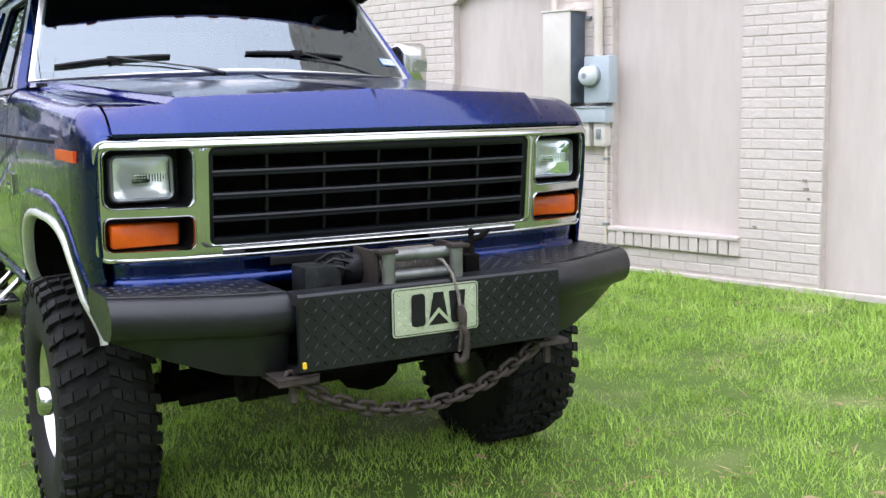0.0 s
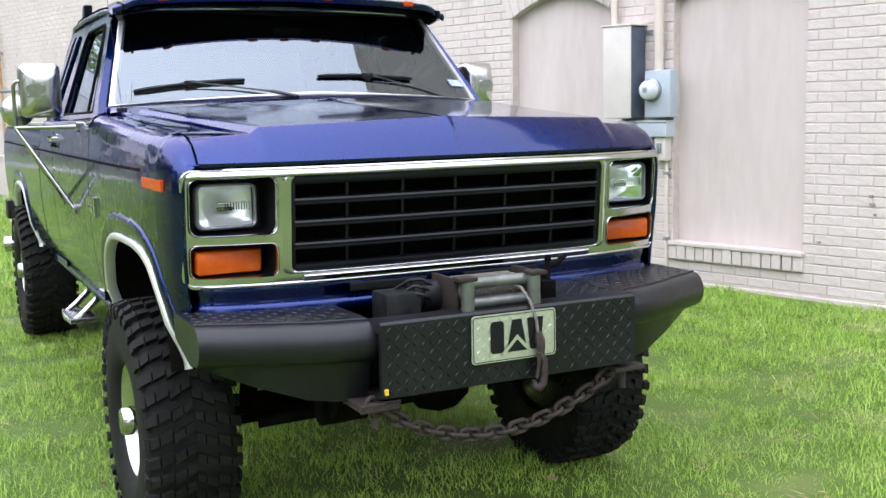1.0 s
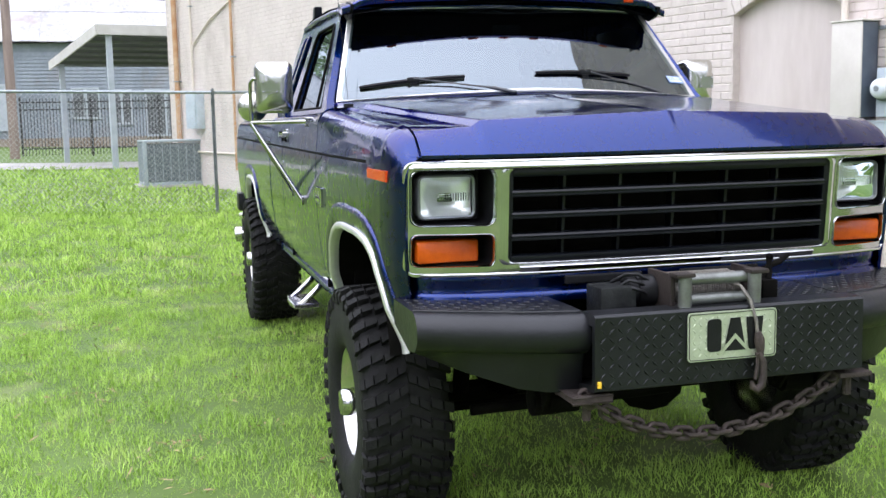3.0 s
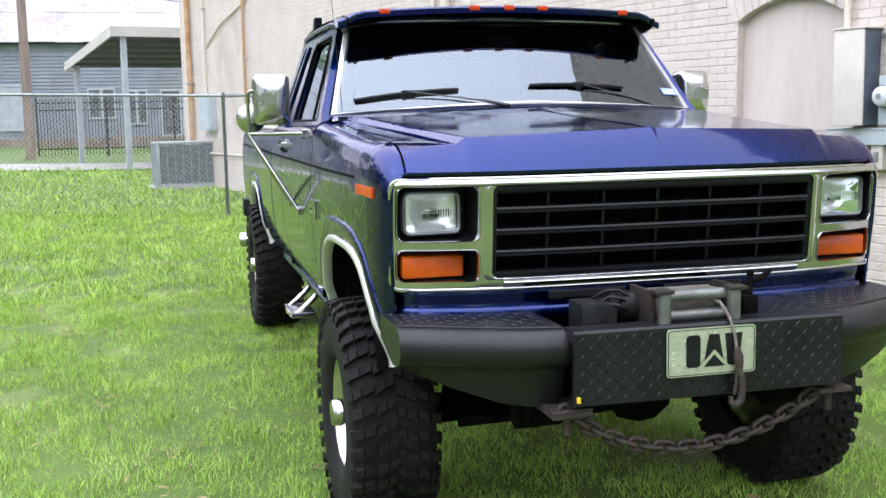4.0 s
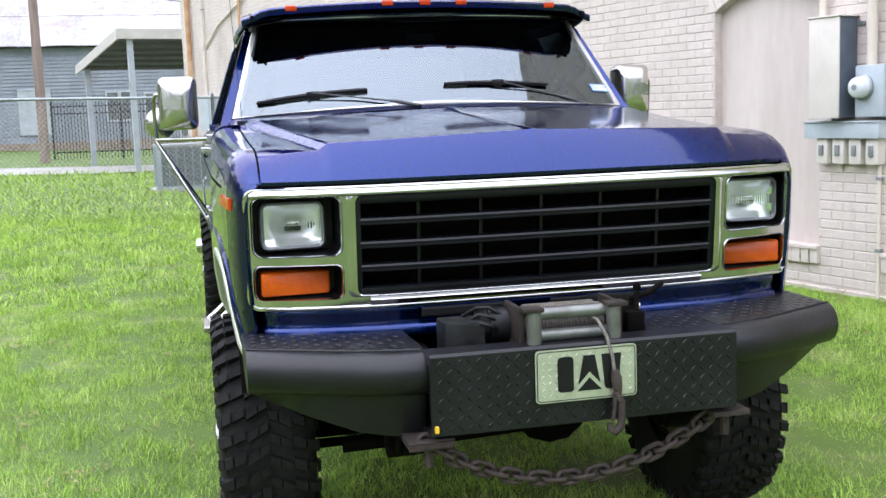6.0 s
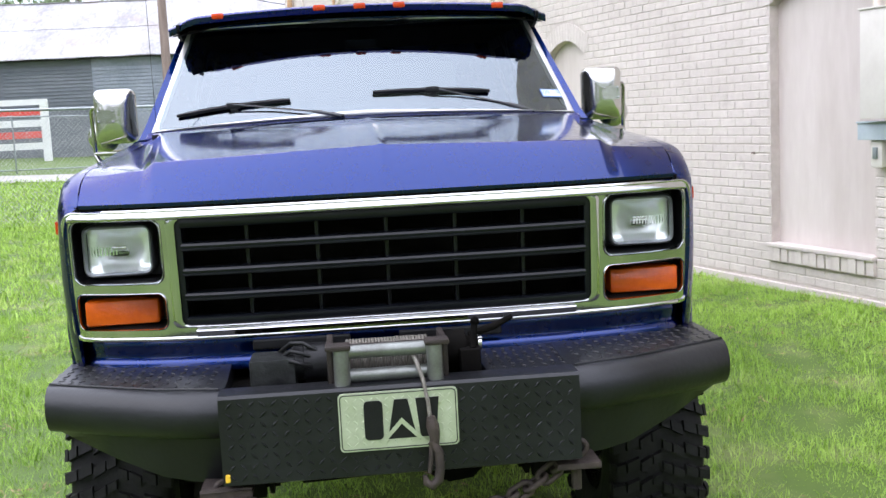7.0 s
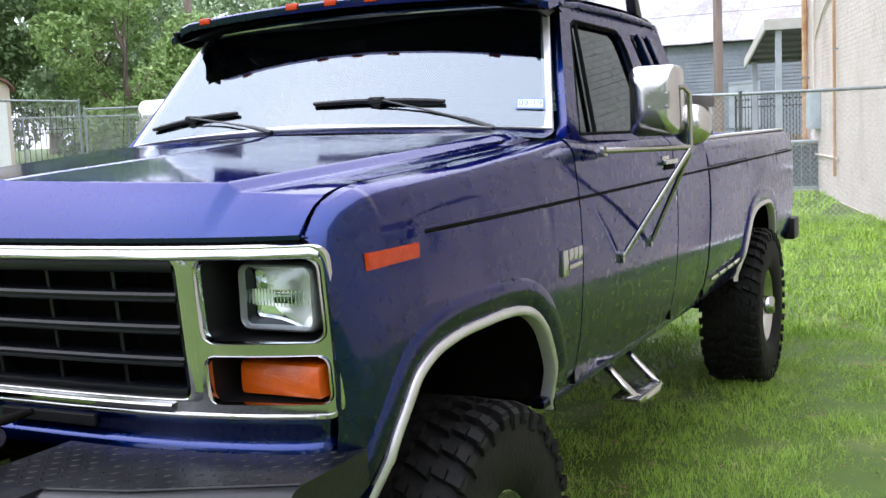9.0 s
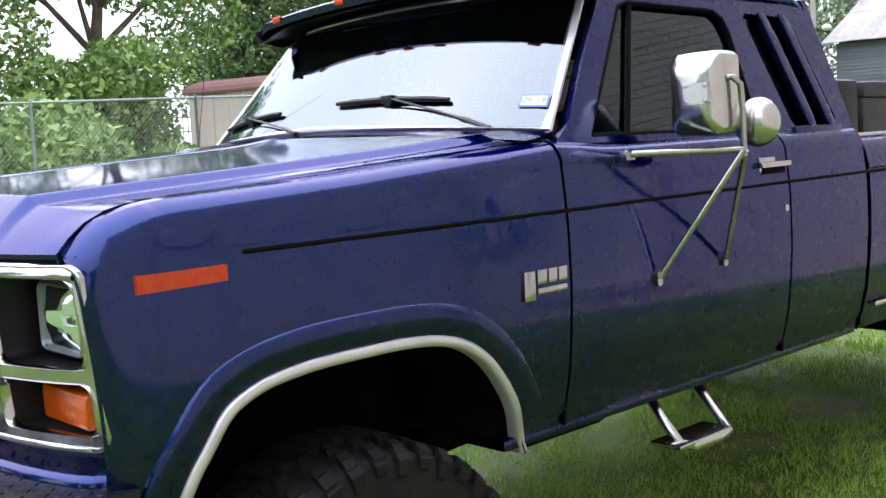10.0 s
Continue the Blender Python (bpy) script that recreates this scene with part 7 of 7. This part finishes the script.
# ---- tan shed ----
sh = thing("shed", (-17.8, 13.8, ground_z(-17.8, 13.8)), "small tan garden shed with red tin roof edge and white door", "shed")
SM = Matrix(((-0.972, -0.237, 0, -16.5), (-0.237, 0.972, 0, 13.1), (0, 0, 1, ground_z(-16.5, 13.1) - 0.08), (0, 0, 0, 1)))
bm = bmesh.new()
arch = [(0, 0), (2.1, 0), (2.1, 2.52)] + [(1.05 + 1.05 * math.cos(math.pi * k / 8), 2.52 + 0.26 * math.sin(math.pi * k / 8)) for k in range(1, 8)] + [(0, 2.52)]
loft(bm, [[SM @ Vector((x, y, z)) for y, z in arch] for x in (0, 3.4)])
part("wall", bm, SHEDWALL, sh)
bm = bmesh.new()
curve = [(1.05 + 1.13 * math.cos(math.pi * k / 10), 2.50 + 0.31 * math.sin(math.pi * k / 10)) for k in range(11)]
loft(bm, [[SM @ Vector((x, y, z)) for y, z in curve] + [SM @ Vector((x, y, z - 0.05)) for y, z in reversed(curve)] for x in (-0.08, 3.5)])
part("roof", bm, REDROOF, sh)
for k in range(7):
    bm = bmesh.new()
    box(bm, 0.2 + 0.48 * k, 0.225 + 0.48 * k, -0.022, 0.002, 0.05, 2.46, 0, SM)
    part("batten", bm, SHEDWALL, sh)
bm = bmesh.new()
box(bm, -0.04, 0.002, 0.80, 1.90, 0.10, 2.22, 0, SM)
door = part("door", bm, WHITEPAINT, sh, "white shed door")
bm = bmesh.new()
box(bm, -0.03, 0.002, 0.72, 0.78, 0.08, 2.32, 0, SM)
box(bm, -0.03, 0.002, 1.92, 1.98, 0.08, 2.32, 0, SM)
box(bm, -0.03, 0.002, 0.79, 1.91, 2.25, 2.32, 0, SM)
part("door_frame", bm, SHEDWALL, sh)

# red-roofed house far off
hs = thing("house", (-53, 65, 0.9), "low red-roofed house in the distance", "house")
HM = pose(-48.6, 64.4, 0.9, 0, 0, 38)
bm = bmesh.new()
box(bm, -8, 8, 0, 7, 0, 2.6, 0, HM)
part("wall", bm, SHEDWALL, hs)
bm = bmesh.new()
loft(bm, [[HM @ Vector((x, y, z)) for y, z in ((-0.6, 2.5), (3.5, 4.6), (7.6, 2.5), (3.5, 2.6))] for x in (-8.6, 8.6)])
part("roof", bm, REDROOF, hs)
for x0 in (-5, 0):
    bm = bmesh.new()
    box(bm, x0, x0 + 1.4, -0.05, 0, 0.8, 2.0, 0, HM)
    part("window", bm, INTERIOR, hs)
bm = bmesh.new()
box(bm, 3.4, 6.6, -0.06, 0, 0.05, 2.2, 0, HM)
part("garage_door", bm, WHITEPAINT, hs, "white garage door")

# ---- trees ----
def leaf_cloud(name, clumps, per, size, material, seed, parent):
    """Many small leaves in clumps: (x, y, z, radius, flatten)."""
    rng = np.random.default_rng(seed)
    cen = []
    for x, y, z, r, fl in clumps:
        d = rng.normal(size=(per, 3))
        d /= np.linalg.norm(d, axis=1)[:, None]
        rad = r * (0.45 + 0.6 * rng.random(per) ** 0.6)
        p = d * rad[:, None]
        p[:, 2] *= fl
        cen.append(p + np.array([x, y, z]))
    cen = np.concatenate(cen)
    n = len(cen)
    a = rng.normal(size=(n, 3))
    a /= np.linalg.norm(a, axis=1)[:, None]
    b = np.cross(a, rng.normal(size=(n, 3)))
    b /= np.linalg.norm(b, axis=1)[:, None]
    s = size * (0.6 + 0.8 * rng.random(n))[:, None]
    vs = np.stack([cen - a * s, cen + b * s * 0.5, cen + a * s, cen - b * s * 0.5], 1).reshape(-1, 3)
    me = bpy.data.meshes.new(name)
    me.vertices.add(n * 4)
    me.vertices.foreach_set("co", vs.reshape(-1))
    me.loops.add(n * 4)
    me.loops.foreach_set("vertex_index", np.arange(n * 4, dtype=np.int32))
    me.polygons.add(n)
    me.polygons.foreach_set("loop_start", np.arange(n, dtype=np.int32) * 4)
    me.update(calc_edges=True)
    me.materials.append(material)
    ob = new(name, me)
    if parent is not None:
        ob.parent = parent
        ob.matrix_parent_inverse = parent.matrix_basis.inverted()
    return ob


def tree(x, y, h, spread_r, seed, material=LEAF, trunk=0.25, bare=0.35, per=420, leaf=0.16, clumps=26, label="leafy green tree behind the fence"):
    rng = random.Random(seed)
    g = ground_z(x, y)
    t = thing("tree", (x, y, g), label, "tree")
    bm = bmesh.new()
    pts = [Vector((x + 0.25 * rng.uniform(-1, 1) * (k > 0) * k / 5, y + 0.25 * rng.uniform(-1, 1) * (k > 0) * k / 5, g - 0.2 + h * 0.75 * k / 6)) for k in range(7)]
    tube(bm, pts, [trunk * (1.25 if k == 0 else 1) * (1 - 0.13 * k) for k in range(7)], 10)
    cl = []
    for i in range(clumps):
        f = rng.random()
        z = h * (bare + (1 - bare) * f)
        ang = rng.uniform(0, 2 * math.pi)
        rr = spread_r * (0.35 + 0.65 * math.sin(math.pi * min(1, 0.15 + 0.8 * (1 - f) + 0.1))) * math.sqrt(rng.random())
        c = Vector((x + rr * math.cos(ang), y + rr * math.sin(ang), g + z))
        r = spread_r * rng.uniform(0.22, 0.42)
        cl.append((c.x, c.y, c.z, r, rng.uniform(0.6, 0.9)))
        if i % 3 == 0:
            k = min(6, max(1, int((z / h) * 6)))
            tube(bm, [pts[k], (pts[k] + c) / 2 + Vector((0, 0, 0.2)), c], [trunk * 0.35, trunk * 0.2, trunk * 0.08], 6)
    part("trunk", bm, BARK, t, smooth=60)
    leaf_cloud("crown", cl, per, leaf, material, seed, t)
    return t


# the dense row beyond the far fence
tree(-24.6, 12.4, 10, 3.8, 11, LEAF, 0.3, 0.02, 1100, 0.10, 38, "vine-covered leafy green tree by the fence")
tree(-28, 5.0, 10, 4.2, 13, LEAF, 0.3, 0.02, 900, 0.12, 36, "vine-covered leafy green tree by the fence")
tree(-27, -3.0, 10, 4.2, 27, LEAF, 0.3, 0.02, 700, 0.12, 32, "vine-covered leafy green tree by the fence")
tree(-33, 22, 11, 5.0, 12, LEAFDARK, 0.35, 0.12, 682, 0.120, 34)
tree(-35, 28, 12, 5.0, 21, LEAFDARK, 0.4, 0.05, 900, 0.15, 34)
tree(-26.5, 29.0, 7.0, 3.4, 14, LEAFLIGHT, 0.2, 0.04, 900, 0.10, 30, "pale feathery green tree behind the fence")
tree(-34.5, 36, 15, 4.6, 16, LEAFHAZE, 0.4, 0.1, 620, 0.138, 36)
tree(-30, 48, 8.5, 4.2, 17, LEAFHAZE, 0.3, 0.15, 558, 0.138, 30)
tree(-24.5, 64, 17, 5.5, 18, LEAFHAZE, 0.45, 0.05, 620, 0.166, 36)
tree(-31, 64, 18, 6.0, 19, LEAFHAZE, 0.4, 0.05, 620, 0.166, 36)
tree(-41, 58, 10.5, 5.5, 20, LEAFHAZE, 0.4, 0.1, 558, 0.166, 32)
tree(-46, 44, 13, 5.5, 28, LEAFHAZE, 0.4, 0.1, 558, 0.166, 32)
tree(-42, 12, 14, 5.5, 22, LEAFHAZE, 0.4, 0.05, 558, 0.147, 34)
tree(-60, 70, 14, 7.0, 29, LEAFHAZE, 0.4, 0.1, 496, 0.202, 34)
tree(-52, 82, 11.5, 8.0, 30, LEAFHAZE, 0.4, 0.1, 496, 0.202, 34)
tree(-16.75, 28.0, 13, 4.0, 23, LEAFHAZE, 0.40, 0.62, 372, 0.129, 24, "tall tree with a thick bare trunk")
tree(-14, 72, 14, 6.0, 26, LEAFHAZE, 0.4, 0.3, 434, 0.184, 30)
tree(-3, 74, 14, 7.0, 24, LEAFHAZE, 0.4, 0.3, 434, 0.184, 30)
tree(9, 76, 15, 7.0, 25, LEAFHAZE, 0.4, 0.3, 434, 0.184, 30)
# low growth in and before the far fence
bush = thing("hedge", (-30, 8, 0.2), "overgrown vines and shrubs along the fence", "hedge", kind="stuff")
rng = random.Random(5)
cl = []
for i in range(70):
    f = i / 69
    x, y = -15.6 - 6.0 * rng.random() ** 1.5, -8 + 17.6 * f
    cl.append((x, y, 0.5 + rng.uniform(0.2, 1.5), rng.uniform(0.5, 1.0), 0.9))
leaf_cloud("foliage", cl, 520, 0.11, LEAF, 31, bush)
bush2 = thing("hedge", (-27, 30, 0.2), "dark shrubs behind the gates", "hedge", kind="stuff")
cl = [(-23 - 8 * rng.random(), 24 + 9 * rng.random() + 3, 0.5 + rng.uniform(0.3, 1.3), rng.uniform(0.6, 1.2), 0.8) for i in range(9)]
leaf_cloud("foliage", cl, 380, 0.12, LEAFDARK, 32, bush2)
# unseen tree line, added to close the lawn and darken the paint's reflections
for i, (x, y, h) in enumerate(((-24, -26, 12), (-10, -34, 13), (4, -36, 12), (18, -32, 13), (30, -22, 12), (-34, -16, 12))):
    tree(x, y, h, 7.0, 40 + i, LEAFDARK if i % 2 else LEAF, 0.35, 0.1, 160, 0.5, 22, "unseen leafy tree added behind the camera")


# ---- bricks of the wall ----
def wall_bricks():
    """Running-bond bricks; the stretch nearest the lawn's edge as single parts, the rest joined."""
    L, H, J = 0.206, 0.064, 0.008
    rng = random.Random(9)
    cube = bpy.data.meshes.new("brick")
    hw, hz, dp = L / 2, H / 2, 0.0050
    cv = [(-hw, -hz, 0), (hw, -hz, 0), (hw, hz, 0), (-hw, hz, 0), (-hw + 0.004, -hz + 0.004, dp), (hw - 0.004, -hz + 0.004, dp), (hw - 0.004, hz - 0.004, dp), (-hw + 0.004, hz - 0.004, dp)]
    cf = [(4, 5, 6, 7), (0, 1, 5, 4), (1, 2, 6, 5), (2, 3, 7, 6), (3, 0, 4, 7)]
    cube.from_pydata(cv, [], cf)
    cube.materials.append(BRICK)
    basis = Matrix(((WD.x, 0, WN.x, 0), (WD.y, 0, WN.y, 0), (0, 1, 0, 0), (0, 0, 0, 1)))
    verts, faces, singles = [], [], 0
    row = 0
    z = 0.09
    while z < WALL_H - 0.05:
        s = S0 + (0.5 * (L + J) if row % 2 else 0) + 0.11
        while s < S1 - 0.1:
            a, b = s - hw, s + hw
            for o in OPENINGS:
                if b > o[0] and a < o[1] and z + hz > o[2] - (0.13 if o[2] > 0.2 else 0):
                    top = max(opening_top(o, min(o[1], max(o[0], q))) for q in (a, s, b)) + 0.19
                    if z - hz < top:
                        if a < o[0] < b:
                            b = o[0] - 0.004
                        elif a < o[1] < b:
                            a = o[1] + 0.004
                        else:
                            a = b
            lift = rng.uniform(-0.0015, 0.0015)
            if b - a > 0.03:
                whole = b - a > L - 1e-6
                if whole and -1.2 < s < 0.75 and z < 2.2 and singles < 300:
                    ob = new("brick", cube)
                    ob.parent = brick_wall
                    ob.matrix_parent_inverse = brick_wall.matrix_basis.inverted()
                    ob.matrix_basis = Matrix.Translation(wall(s, z, -0.004 + lift)) @ basis
                    singles += 1
                else:
                    i0 = len(verts)
                    k = (b - a) / L
                    for x, y, d in cv:
                        verts.append(tuple(wall((a + b) / 2 + x * k, z + y, -0.004 + d + lift)))
                    faces += [tuple(i0 + q for q in f) for f in cf]
            s += L + J
        z += H + J
        row += 1
    tagged(mesh_object("brickwork", verts, faces, BRICKJ, brick_wall), kind="stuff")


wall_bricks()
